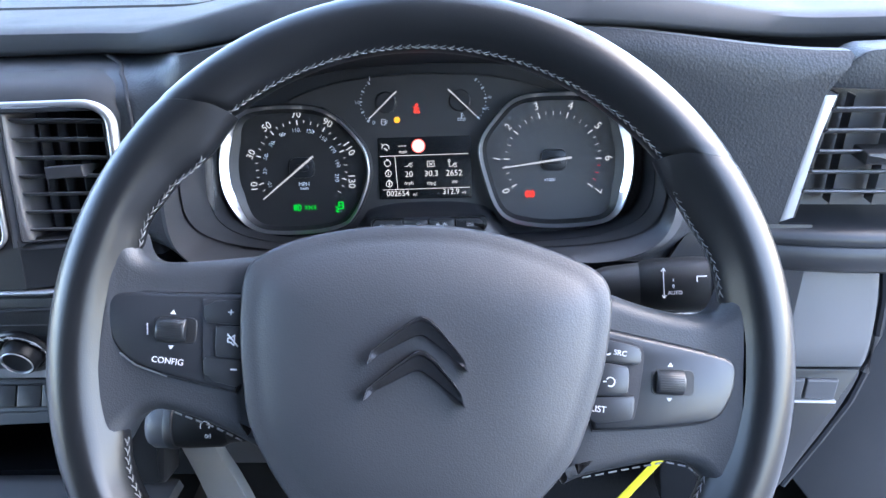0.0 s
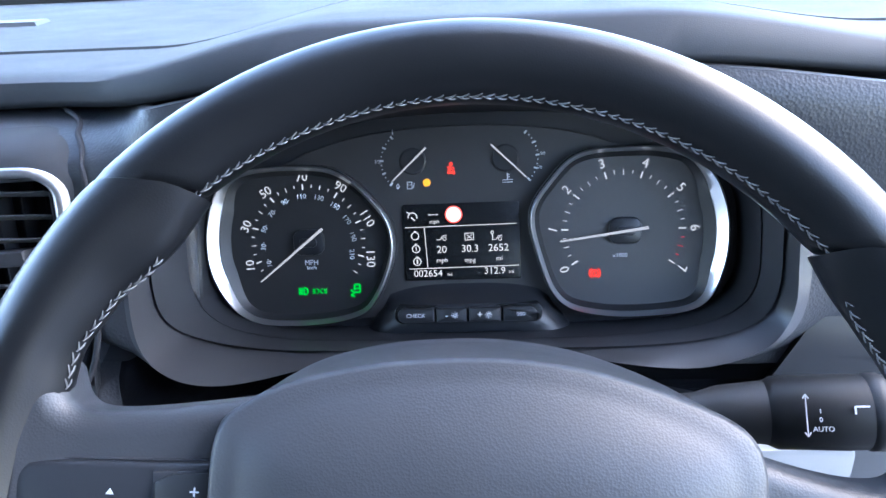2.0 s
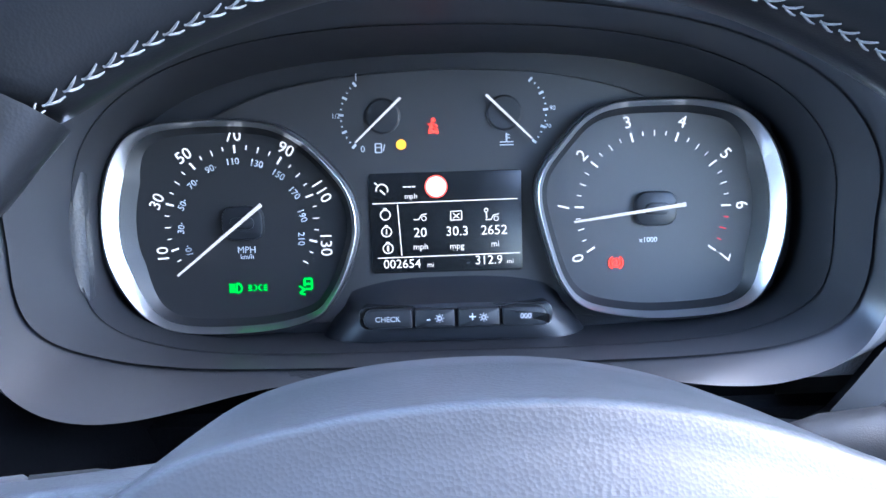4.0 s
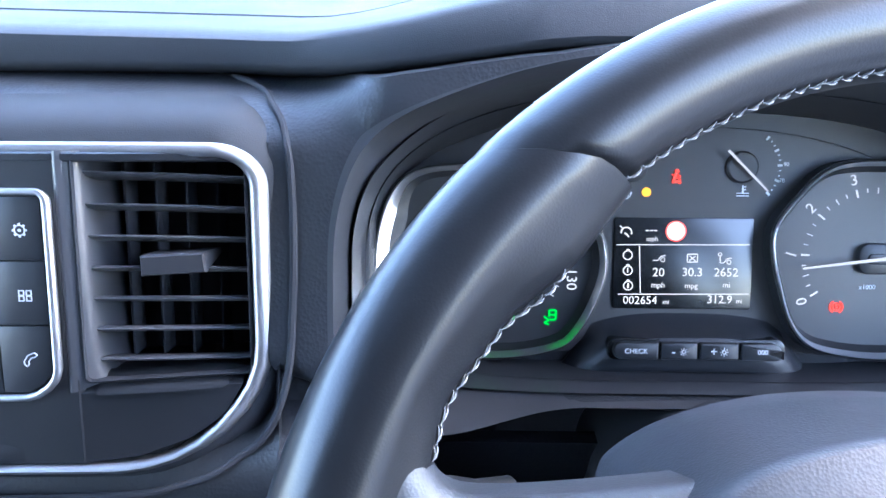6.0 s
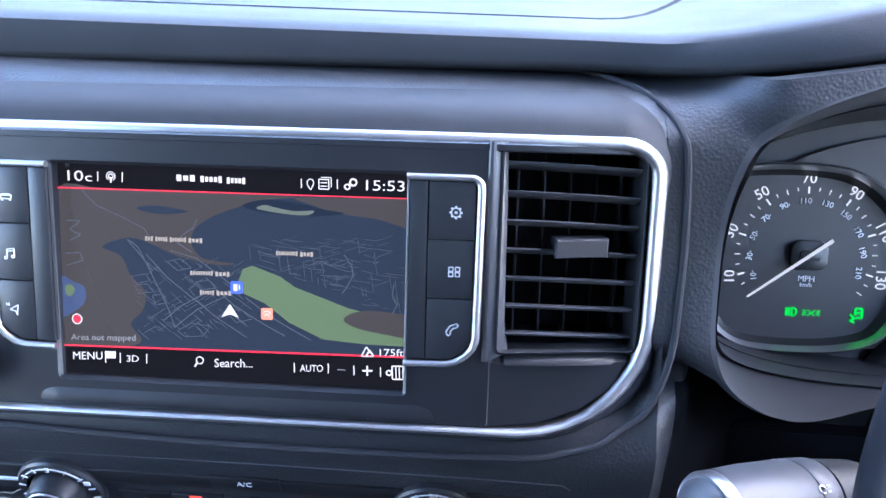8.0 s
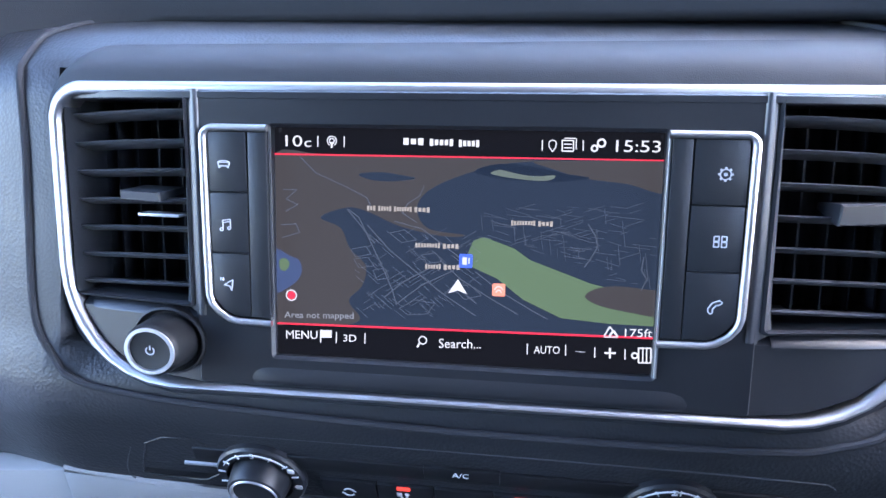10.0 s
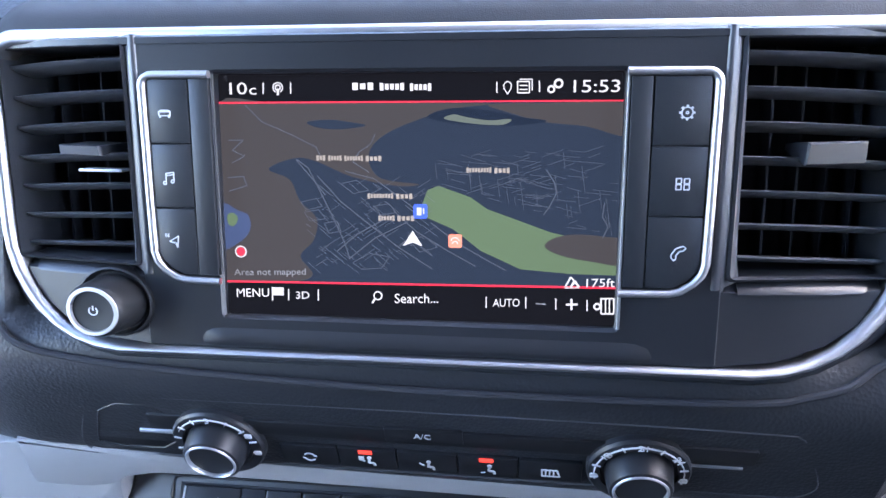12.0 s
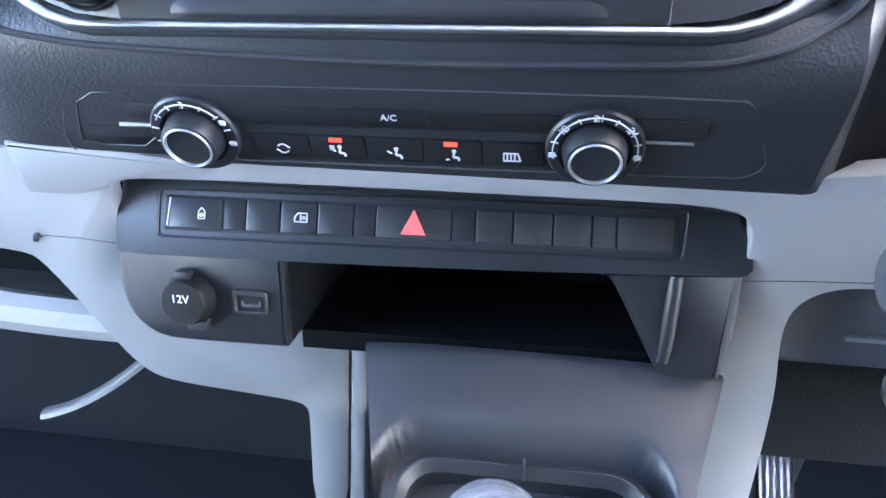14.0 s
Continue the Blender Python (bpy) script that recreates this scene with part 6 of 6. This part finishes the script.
def chevron(outer, inner, n=22):
    """A bevelled chevron: a bright ridge along the outer line, sloping down to the inner one."""
    def walked(pts):
        ln = [0.0]
        for a, b in zip(pts, pts[1:]):
            ln.append(ln[-1] + math.dist(a, b))
        out = []
        for s in spans(0, ln[-1], n):
            k = max(i for i in range(len(pts) - 1) if ln[i] <= s + 1e-9)
            f = (s - ln[k]) / (ln[k + 1] - ln[k])
            out.append(Vector((pts[k][0] + (pts[k + 1][0] - pts[k][0]) * f, pts[k][1] + (pts[k + 1][1] - pts[k][1]) * f)))
        return out
    rows = []
    for p, q in zip(walked(outer), walked(inner)):
        rows.append([(*p.lerp(q, f), d) for f, d in ((0.0, 0.0245), (0.0, 0.0296), (0.06, 0.0306), (0.16, 0.0304), (0.28, 0.0285), (0.93, 0.0272), (1.0, 0.0262), (1.0, 0.0245))])
    return rings(rows)


def steering_wheel():
    t = thing("steering_wheel", "black leather steering wheel with grey stitching, turned slightly", "steering wheel", WHEEL)
    part("rim_top", rim_rows(SEAMS[0] + 0.05, SEAMS[1] - 0.05, 64, False), LEATHER, t, "smooth black leather upper rim", smooth=70)
    part("rim_side", rim_rows(-62, SEAMS[0] - 0.05, 60, True), LEATHER, t, "black leather side grip with a thumb rest", smooth=55)
    part("rim_side", rim_rows(SEAMS[1] + 0.05, 242, 64, True), LEATHER, t, "black leather side grip with a thumb rest", smooth=55)
    part("rim_bottom", rim_rows(242, 298, 32, False), LEATHER, t, "black leather lower rim", smooth=70)
    # crossed stitches in two slanting rows along the inner front of the rim
    rs = random.Random(12)
    out = []
    for a0, a1 in ((14, 162), (198, 238), (-58, -18)):
        n = int(abs(a1 - a0) / 1.62)
        for i in range(n):
            a = a0 + (a1 - a0) * (i + 0.5) / n
            g = grip_at(a) if not SEAMS[0] < a < SEAMS[1] else 0.0
            w = rs.uniform(0.85, 1.1)
            j = 10.62 + 0.55 * min(1, g)
            for j0, j1, da, up in ((j, j + 0.42, 1.25, 0.0005), (j + 0.72, j + 0.32, 1.25, 0.00062)):
                ends = [rim_point(a - da * 0.5 * w, j0, g, 0.0001), rim_point(a - da * 0.1, j0 + (j1 - j0) * 0.35, g, up), rim_point(a + da * 0.3, j0 + (j1 - j0) * 0.75, g, up), rim_point(a + da * 0.75 * w, j1, g, 0.0001)]
                out.append(tube(ends, (0.0002, 0.00033, 0.00033, 0.0002), seg=5))
    part("stitching", join(*out), THREAD, t, "pale grey crossed stitching along the inner rim", smooth=60, kind="stuff")
    # spokes, wrapped in leather; the paler HUB colour stands for sky light on them
    left = mm([(-75, 52), (-94.5, 48.6), (-120, 44.9), (-137, 43.4), (-144.5, 45), (-148.5, 50), (-152, 62), (-172, 56), (-182, 10), (-180, -40), (-168, -64), (-156, -60), (-151, -49), (-146, -38), (-138, -32), (-127.6, -31), (-104, -38), (-89, -44.5), (-75, -52)])
    right = mm([(75, 46), (93.5, 40.2), (114, 34.1), (134.5, 30.8), (146.6, 31.5), (152.5, 37.6), (156, 50), (174, 46), (184, 0), (180, -45), (166, -70), (153, -62), (146.3, -50.9), (140, -45.5), (127, -43.3), (104, -48.8), (82.7, -54.2), (70, -62)])
    for o in (left, right):
        part("spoke", rounded_slab(chaikin(o, 2), -0.016, 0.0045, 0.0085, 0.004), HUB, t, "leather-wrapped spoke, paled for sky light", smooth=60)
    low = mm([(-60, -62), (60, -60), (52, -122), (58, -180), (-58, -180), (-52, -122)])
    part("lower_spoke", rounded_slab(chaikin(low, 2), -0.02, 0.001, 0.006), LEATHER, t, "black lower spoke", smooth=60)
    seams = []
    for pts in (mm([(-126, -32.4), (-104, -39.3), (-89, -45.8)]), mm([(84, -55), (104, -50.2), (127, -44.7), (139, -46.6), (145, -51.5)])):
        path = [Vector((a, b, -0.002)) for a, b in pts]
        for a, b in zip(path, path[1:]):
            n = max(2, int((b - a).length / 0.0052))
            seams += [tube([a.lerp(b, (i + 0.1) / n), a.lerp(b, (i + 0.75) / n)], 0.0005, seg=5) for i in range(n)]
    part("spoke_stitches", join(*seams), THREAD, t, "pale stitches under the spokes", smooth=60, kind="stuff")
    # hub
    hub = chaikin(mm([(-34.6, 67.2), (-6, 70), (16.5, 69.8), (39.4, 66.8), (62.6, 60.4), (81, 54), (90, 47.5), (93, 37.4), (92.6, 23), (90.8, 6), (87, -10.8), (81, -33.4), (75.5, -45.2), (62.6, -62), (46, -80), (26, -90), (0, -93), (-26, -92), (-48, -84), (-66, -64), (-80, -42), (-84.8, -30.9), (-88, -14.4), (-91.2, 7.7), (-92, 30), (-91, 41.6), (-88, 47.4), (-73.6, 56.6), (-57, 62.2)]), 2)
    rows = [[(x, y + w * ease(0.03, 0.068, y), d) for x, y in hub] for d, w in ((-0.06, 0.002), (-0.052, 0.0045), (-0.035, 0.0035), (-0.015, 0.0015), (0.004, 0.0))] + [[(x * q, y * q, d - 0.006 * ease(0.03, 0.075, y)) for x, y in hub] for q, d in ((0.999, 0.0115), (0.994, 0.0135), (0.985, 0.0148), (0.972, 0.0158))]
    for s in spans(0, 1, 9)[1:]:
        k = (1 - s) * 0.96
        rows.append([(x * (0.06 + 0.94 * k ** 0.55), y * (0.06 + 0.94 * k ** 0.55), 0.012 + 0.0125 * (1 - k ** 2.2) - 0.006 * ease(0.03, 0.075, y * k ** 0.55)) for x, y in hub])
    part("airbag_cover", rings(rows), HUB, t, "grained charcoal airbag cover", smooth=60)
    # control panels on both spokes
    sets = (
        (-1, mm([(-88, 30.5), (-93, 29.8), (-125, 28.6), (-150, 28), (-157, 27), (-160, 23), (-160.3, 17.5), (-158, 6.6), (-153, -1.6), (-144, -8.1), (-126.6, -13.2), (-108, -16.8), (-88, -20.5)]), (-0.1262, 0.0102), mm([(-88, 28.2), (-111, 26.6), (-112.4, 25.4), (-109, -12.6), (-107.5, -14.2), (-88, -18.5)])),
        (1, mm([(86, 23), (93.8, 21.6), (128.5, 15.8), (151, 11.8), (156.5, 9.5), (158.8, 5.5), (158.2, -4.9), (153, -16.5), (148.5, -20.6), (141.4, -22.6), (124.4, -25.4), (104, -27.6), (82, -29.5)]), (0.1244, -0.0027), mm([(86, 19.6), (107.5, 16), (110.2, 14), (111.1, 6.9), (107.8, -20.8), (105.5, -23.6), (82, -26.6)])))
    for sx, o, (rx, ry), field in sets:
        o = chaikin(o, 1)
        sp = part("spoke_panel", plate(o, 0.0, 0.0078, 0.0022), SPOKE, t, "satin charcoal control panel", smooth=50)
        part("panel_edge", hoop(offset(o, 0.0009), o, 0.0, 0.0052, 0.0003), HOLLOW, sp, "thin dark gap")
        if sx < 0:
            part("bright_edge", tube([(x / 1000, y / 1000, 0.0056) for x, y in ((-157.6, 26), (-160.2, 22), (-160.4, 17), (-158.2, 6.4), (-153.2, -2), (-144, -8.6), (-128, -13.4))], (0.0004, 0.0009, 0.0011, 0.001, 0.0009, 0.0006, 0.0003), seg=8), SATIN, sp, "bright curved edge")
        rl = part("roller", rings([[(rx + e * 0.0071, ry + (0.0062 if abs(e) < 1 else 0.0056) * math.cos(b), 0.0066 + (0.0056 if abs(e) < 1 else 0.005) * math.sin(b)) for b in [2 * math.pi * j / 28 for j in range(28)]] for e in (-1, -0.88, 0.88, 1)]), KEY, sp, "ribbed scroll roller")
        part("roller_ribs", join(*[bar(rx - 0.006, ry + 0.0056 * math.cos(b), rx + 0.006, ry + 0.0056 * math.cos(b), 0.0005, 0.0066 + 0.0056 * math.sin(b) - 0.001, 0.0066 + 0.006 * math.sin(b)) for b in [radians(v) for v in range(40, 141, 12)]]), DARK, rl)
        part("roller_well", hoop(rrect(0.022, 0.0132, 0.003, rx + 0.0014, ry, 4), rrect(0.0148, 0.0118, 0.002, rx, ry, 4), 0.004, 0.0081, 0.0004), DARK, sp)
        for e in (1, -1):
            tri = [(rx - 0.0014, ry + e * 0.0078), (rx + 0.0014, ry + e * 0.0078), (rx, ry + e * 0.0098)]
            part("arrow", rings([lift(tri, 0.0076), lift(tri, 0.0081)]), PRINT, sp, "white arrow")
        kb = part("key_block", plate(chaikin(field, 1), 0.004, 0.0084, 0.0005), HOLLOW, sp, "dark gaps round the keys")
        if sx < 0:
            pads = (mm([(-87, 27.2), (-110.6, 25.6), (-109.9, 15), (-104.6, 14.6), (-87, 14.4)]), mm([(-87, 13.8), (-103, 13.4), (-103.8, 12.4), (-103.2, -0.6), (-102.2, -1.6), (-87, -2.4)]), mm([(-87, -3), (-104, -2.2), (-109.4, -1.8), (-108.2, -13), (-87, -17.4)]))
            spots = ((-96.8, 20.3), (-94.8, 6.9), (-93.6, -7.6))
        else:
            pads = (mm([(84, 18.2), (106.4, 14.8), (108.8, 12.8), (109.2, 5.6), (102.5, 5.2), (84, 6.6)]), mm([(84, 6), (101, 4.6), (103, 2.6), (103.2, -7.6), (101.6, -9.8), (82, -11.4)]), mm([(82, -12), (102, -10.6), (104.4, -10.2), (106.8, -10.4), (106.2, -20.6), (104.4, -22.4), (82, -25.2)]))
            spots = ((96.3, 10.7), (92.7, -3.6), (89, -17.6))
        for k, (o2, (x, y)) in enumerate(zip(pads, spots)):
            top = 0.0098 + 0.0009 * (k == 1)
            key = part("key", plate(chaikin(o2, 1), 0.007, top, 0.0006), SPOKE if sx > 0 else KEY, kb)
            x, y, d = x / 1000, y / 1000, top + 0.0002
            if sx < 0:
                sym = (lettering("+", 0.0062, x, y, d), join(strokes([(x - 0.0024, y - 0.001), (x - 0.001, y - 0.001), (x + 0.0008, y - 0.0026), (x + 0.0008, y + 0.0026), (x - 0.001, y + 0.001), (x - 0.0024, y + 0.001), (x - 0.0024, y - 0.0012)], 0.0005, d - 0.0001, d + 0.0003), bar(x - 0.0028, y + 0.003, x + 0.0028, y - 0.003, 0.0006, d - 0.0001, d + 0.0004)), bar(x - 0.0016, y, x + 0.0016, y, 0.0008, d - 0.0001, d + 0.0003))[k]
            else:
                sym = (join(arc(x - 0.0045, y + 0.001, 0.002, 160, 320, 0.0008, d - 0.0001, d + 0.0003), lettering("SRC", 0.0038, x + 0.002, y, d, -7)), join(arc(x + 0.001, y, 0.0022, -120, 150, 0.0005, d - 0.0001, d + 0.0003), bar(x - 0.0026, y, x - 0.001, y, 0.0006, d - 0.0001, d + 0.0003)), lettering("LIST", 0.0044, x - 0.0005, y, d, -4))[k]
            part("symbol", sym, PRINT, key, "white symbol")
        if sx < 0:
            part("lettering", lettering("CONFIG", 0.0043, -0.1274, -0.0055, 0.0079, -4), PRINT, sp, "white lettering")
            part("mark", bar(-0.1388, 0.0128, -0.1382, 0.0072, 0.0006, 0.0076, 0.008), PRINT, sp)
    # badge of two plain chevrons
    part("chevron_badge", chevron(mm([(-26, 0.8), (-24.8, 7.2), (-13.5, 17.4), (-4.6, 24), (-2, 25), (0.6, 24.6), (6.2, 20.8), (19.4, 6.1), (22, -0.6)]), mm([(-24, 2), (-22.4, 4.2), (-12, 10.4), (-4.8, 14.6), (-2, 15.4), (0.4, 15), (6, 11.4), (17.2, 3.2), (20, 0.6)])), BADGE, t, "raised smoked chrome chevron badge", smooth=30)
    part("chevron_badge", chevron(mm([(-27, -16.6), (-25.8, -10.4), (-15.1, -0.6), (-4.8, 7.6), (-2, 8.8), (0.6, 8.4), (6, 5), (19, -9.8), (21.2, -17.2)]), mm([(-25, -15.2), (-23, -12.6), (-12.2, -6.4), (-4.6, -2), (-1.8, -1.4), (0.6, -2), (6, -5.4), (17, -13.6), (19.6, -16.2)])), BADGE, t, "raised smoked chrome chevron badge", smooth=30)
    part("embossed_bars", join(*[box(0.0042, 0.006, 0.0008, -0.019 + 0.0054 * k, -0.066, 0.0215, 0.0006) for k in range(6)]), HUB, t, "embossed marks on the cover")
    return t


steering_wheel()


# ---- column and stalks ----
def column():
    t = thing("steering_column", "dark plastic steering column shroud behind the wheel", "steering column", TURN)
    rows = []
    for f in spans(0, 1, 8):
        c = Vector((0.004, -0.118 + 0.2 * f, 1.0 - 0.085 * f))
        w, h = 0.05 + 0.02 * f, 0.045 + 0.012 * f
        rows.append([(c.x + w * math.copysign(abs(math.cos(a)) ** 0.7, math.cos(a)), c.y + 0.3 * h * math.sin(a), c.z + h * math.copysign(abs(math.sin(a)) ** 0.7, math.sin(a))) for a in [2 * math.pi * i / 32 for i in range(32)]])
    part("shroud", rings(rows), DARK, t, smooth=60)
    part("lower_cover", block(-0.1, 0.06, -0.03, 0.08, 0.74, 0.9, 0.02), GREY, t, "grey lower cover")
    return t


column()


def stalk(name, label, m, length, marks):
    t = thing(name, label, "stalk", TURN @ m, group="column stalks")
    part("arm", lathe([(0.0085, -0.045), (0.0095, -0.03), (0.0125, -0.02), (0.0145, 0.0)], 28), DARK, t, smooth=60)
    if marks == "lights":
        part("collar", lathe([(0.0135, 0.0), (0.0152, 0.002), (0.0157, 0.01), (0.0151, 0.0115)], 36), KEYGREY, t, smooth=50)
        part("barrel", lathe([(0.0148, 0.0115), (0.0157, 0.0135), (0.0159, length * 0.6), (0.0152, length * 0.84)], 36), KEYGREY, t, "grey barrel with white symbols", smooth=50)
        part("end_ring", lathe([(0.0152, length * 0.84), (0.0152, length * 0.9), (0.0143, length * 0.93), (0.013, length * 0.92)], 36), METALDARK, t, "bright silver ring", smooth=40)
        part("end_cap", lathe([(0.0131, length * 0.9), (0.0126, length * 0.95), (0.0102, length * 1.0), (0.006, length * 1.025), (0.0, length * 1.03)], 36), KEYGREY, t, "rounded dark end", smooth=60)
    else:
        part("barrel", lathe([(0.0145, 0.0), (0.0165, 0.004), (0.017, length * 0.5), (0.0165, length * 0.62)], 36), KNOB, t, "black barrel with white symbols", smooth=50)
        part("end_ring", lathe([(0.0162, length * 0.62), (0.0172, length * 0.64), (0.0172, length * 0.72), (0.0164, length * 0.74)], 36), DARK, t, "dark ring", smooth=40)
        part("end_cap", lathe([(0.0164, length * 0.74), (0.0162, length * 0.9), (0.0135, length * 0.97), (0.0, length)], 36), KEYGREY if marks == "plain" else SMOOTH, t, "rounded end", smooth=60)
    return t


lt = stalk("light_stalk", "dark column stalk with a ribbed lighting ring", pose(-0.151, -0.0415, 0.9885, 0, -82.4, 27), 0.06, "lights")
part("symbols", join(*[moved(join(arc(0, 0, 0.0014, 0, 300, 0.0006, 0, 0.0005), bar(0.0022, 0.001, 0.0036, 0.001, 0.0006, 0, 0.0005), bar(0.0022, -0.001, 0.0036, -0.001, 0.0006, 0, 0.0005)), pose(0, 0, 0, 0, 0, a) @ pose(0.0156, 0, 0.012 + 0.014 * (k % 2), 0, 90, 0)) for k, a in enumerate(range(60, 330, 22))]), PRINT, lt, "white printed symbols")
wt = stalk("wiper_stalk", "dark column stalk with a white wiper scale", pose(0.132, -0.030, 1.0055, 0, 84, -6), 0.066, "auto")
face = pose(0, 0, 0, 0, 0, -118) @ pose(0.0172, 0.0, 0.02, 0, 90, 0) @ pose(0, 0, 0, 0, 0, 180) @ Matrix.Diagonal((0.8, 0.8, 1, 1))
part("lettering", moved(join(lettering("AUTO", 0.0038, 0, -0.006), lettering("0", 0.0036, -0.001, -0.001), lettering("I", 0.0034, -0.001, 0.0035), bar(-0.008, -0.009, -0.008, 0.012, 0.0005, 0, 0.0004), strokes([(-0.0095, 0.0105), (-0.008, 0.0128), (-0.0065, 0.0105)], 0.0006, 0, 0.0004), strokes([(0.016, 0.002), (0.016, 0.006), (0.023, 0.006)], 0.0008, 0, 0.0006), strokes([(-0.0095, -0.0075), (-0.008, -0.0098), (-0.0065, -0.0075)], 0.0006, 0, 0.0004)), face), PRINT, wt, "white scale and lettering")
ct = stalk("cruise_stalk", "short cruise control stalk under the light stalk", pose(-0.137, -0.0595, 0.912, 0, -90, 4), 0.055, "plain")
part("lettering", moved(join(lettering("SET", 0.0046, 0, 0.0065), arc(0, 0, 0.003, -30, 210, 0.0005, 0, 0.0004), lettering("0/I", 0.004, 0.002, -0.0068)), pose(0, 0, 0, 0, 0, 302) @ pose(0.0171, 0, 0.012, 0, 90, 0)), PRINT, ct, "white lettering")


# ---- right end of the dashboard ----
def upright(o, y, d, bevel, back=0.0):
    """A plate whose outline is given in x and height, its face at depth y."""
    bm = plate(o, -d, 0, bevel)
    return moved(bm, Matrix(((1, 0, 0, 0), (0, 0, -1, y), (0, 1, 0, 0), (0, 0, 0, 1))))


def side_vent():
    t = thing("air_vent", "slanting side air vent with pale slats by the door", "air vent", TURN, group="dashboard air vents")
    part("bright_bar", upright([(0.2555, 1.1065), (0.2650, 1.1065), (0.2600, 1.075), (0.2545, 1.018), (0.2440, 1.014)], 0.047, 0.02, 0.002), SATIN, t, "slanting satin silver bar")
    part("vent_well", upright([(0.25, 1.11), (0.43, 1.11), (0.43, 1.01), (0.24, 1.01)], 0.085, 0.004, 0), SHELL, t, "grey duct behind the slats")
    part("vent_cheek", upright([(0.2650, 1.106), (0.268, 1.106), (0.2578, 1.016), (0.2546, 1.016)], 0.052, 0.03, 0.001), DARK, t)
    for k in range(5):
        z = 1.0935 - 0.0147 * k
        x0 = 0.2652 - 0.0022 * k
        part("slat", rings([[(x, 0.058 + 0.012 * math.cos(a), z + 0.0016 * math.sin(a) - 0.004 * math.cos(a)) for a in [2 * math.pi * i / 14 for i in range(14)]] for x in (x0, 0.43)]), SHELL, t, "grey slat with a pale front edge")
        part("slat_edge", tube([(x0, 0.0462, z + 0.0046), (0.43, 0.0462, z + 0.0046)], 0.0009, seg=6), KEYGREY, t)
    tab = part("tab", upright(rrect(0.03, 0.0085, 0.0015, 0.303, 1.0655, 3), 0.037, 0.02, 0.002), DARK, t, "black slider tab")
    for x in (0.288, 0.318):
        part("vane", upright([(x, 1.1), (x + 0.0015, 1.1), (x + 0.0015, 1.02), (x, 1.02)], 0.07, 0.012, 0), SHELL, t)
    part("brow", upright(chaikin([(0.2568, 1.1085), (0.262, 1.118), (0.2725, 1.1325), (0.285, 1.1365), (0.45, 1.1375), (0.45, 1.1085)], 1), 0.0475, 0.03, 0.0015), FASCIA, t, "charcoal brow over the vent")
    return t


side_vent()
# rounded ledge under the vent, then the end panel, its grey darkened for shade
prof = [(0.12, 1.0135), (0.05, 1.0128), (0.04, 1.0105), (0.0365, 1.006), (0.0365, 1.001), (0.038, 0.9995), (0.036, 0.998), (0.0345, 0.990), (0.036, 0.982), (0.04, 0.978), (0.05, 0.976), (0.12, 0.976)]
part("ledge", rings([[(x, y + 0.008 * ease(0.3, 0.2, x), z) for y, z in prof] for x in spans(0.19, 0.45, 12)]), SMOOTH, dashboard, "dark rounded ledge under the side vent", smooth=50, m=TURN)
part("end_panel", upright(chaikin([(0.19, 0.9755), (0.21, 0.9755), (0.318, 0.9755), (0.3265, 0.9755), (0.3285, 0.968), (0.3335, 0.94), (0.3365, 0.91), (0.336, 0.8875), (0.33, 0.8865), (0.21, 0.884), (0.19, 0.884)], 1), 0.05, 0.03, 0.003), MIDGREY, dashboard, "end panel by the door, its grey darkened for shade", m=TURN)
part("end_panel_foot", upright(chaikin([(0.19, 0.8825), (0.33, 0.8852), (0.336, 0.884), (0.333, 0.865), (0.324, 0.832), (0.31, 0.795), (0.295, 0.752), (0.27, 0.72), (0.19, 0.7)], 2), 0.0505, 0.03, 0.003), SMOOTH, dashboard, "dark foot of the end panel", m=TURN)
for x0, x1 in ((0.268, 0.2925), (0.2935, 0.3185)):
    part("switch_blank", upright(rrect(x1 - x0, 0.0195, 0.0012, (x0 + x1) / 2, 0.8665, 3), 0.047, 0.01, 0.0015), KEYGREY, dashboard, "blank grey switch", smooth=0, m=TURN)
part("switch_ledge", upright(rrect(0.056, 0.0022, 0.0006, 0.292, 0.855, 2), 0.046, 0.008, 0.0005), SATIN, dashboard, "pale edge under the switches", m=TURN)
part("end_rib", tube([(0.332, 0.056, 0.976), (0.3385, 0.056, 0.95), (0.342, 0.056, 0.915), (0.341, 0.056, 0.88), (0.336, 0.056, 0.85), (0.32, 0.056, 0.805), (0.30, 0.056, 0.755)], 0.0035, seg=8), HOLLOW, dashboard, "black seam at the door end", m=TURN)
part("end_return", upright(chaikin([(0.335, 1.0), (0.46, 1.0), (0.46, 0.7), (0.3, 0.72), (0.335, 0.86)], 1), 0.075, 0.03, 0.004), HOLLOW, dashboard, "dark return towards the door", m=TURN)
solid("seat_belt_strap", tube([(0.130, -0.02, 0.79), (0.175, 0.0, 0.838), (0.192, 0.005, 0.858)], 0.0034, flat=0.3), YELLOW, "yellow webbing strap hanging under the column", "strap", m=TURN)
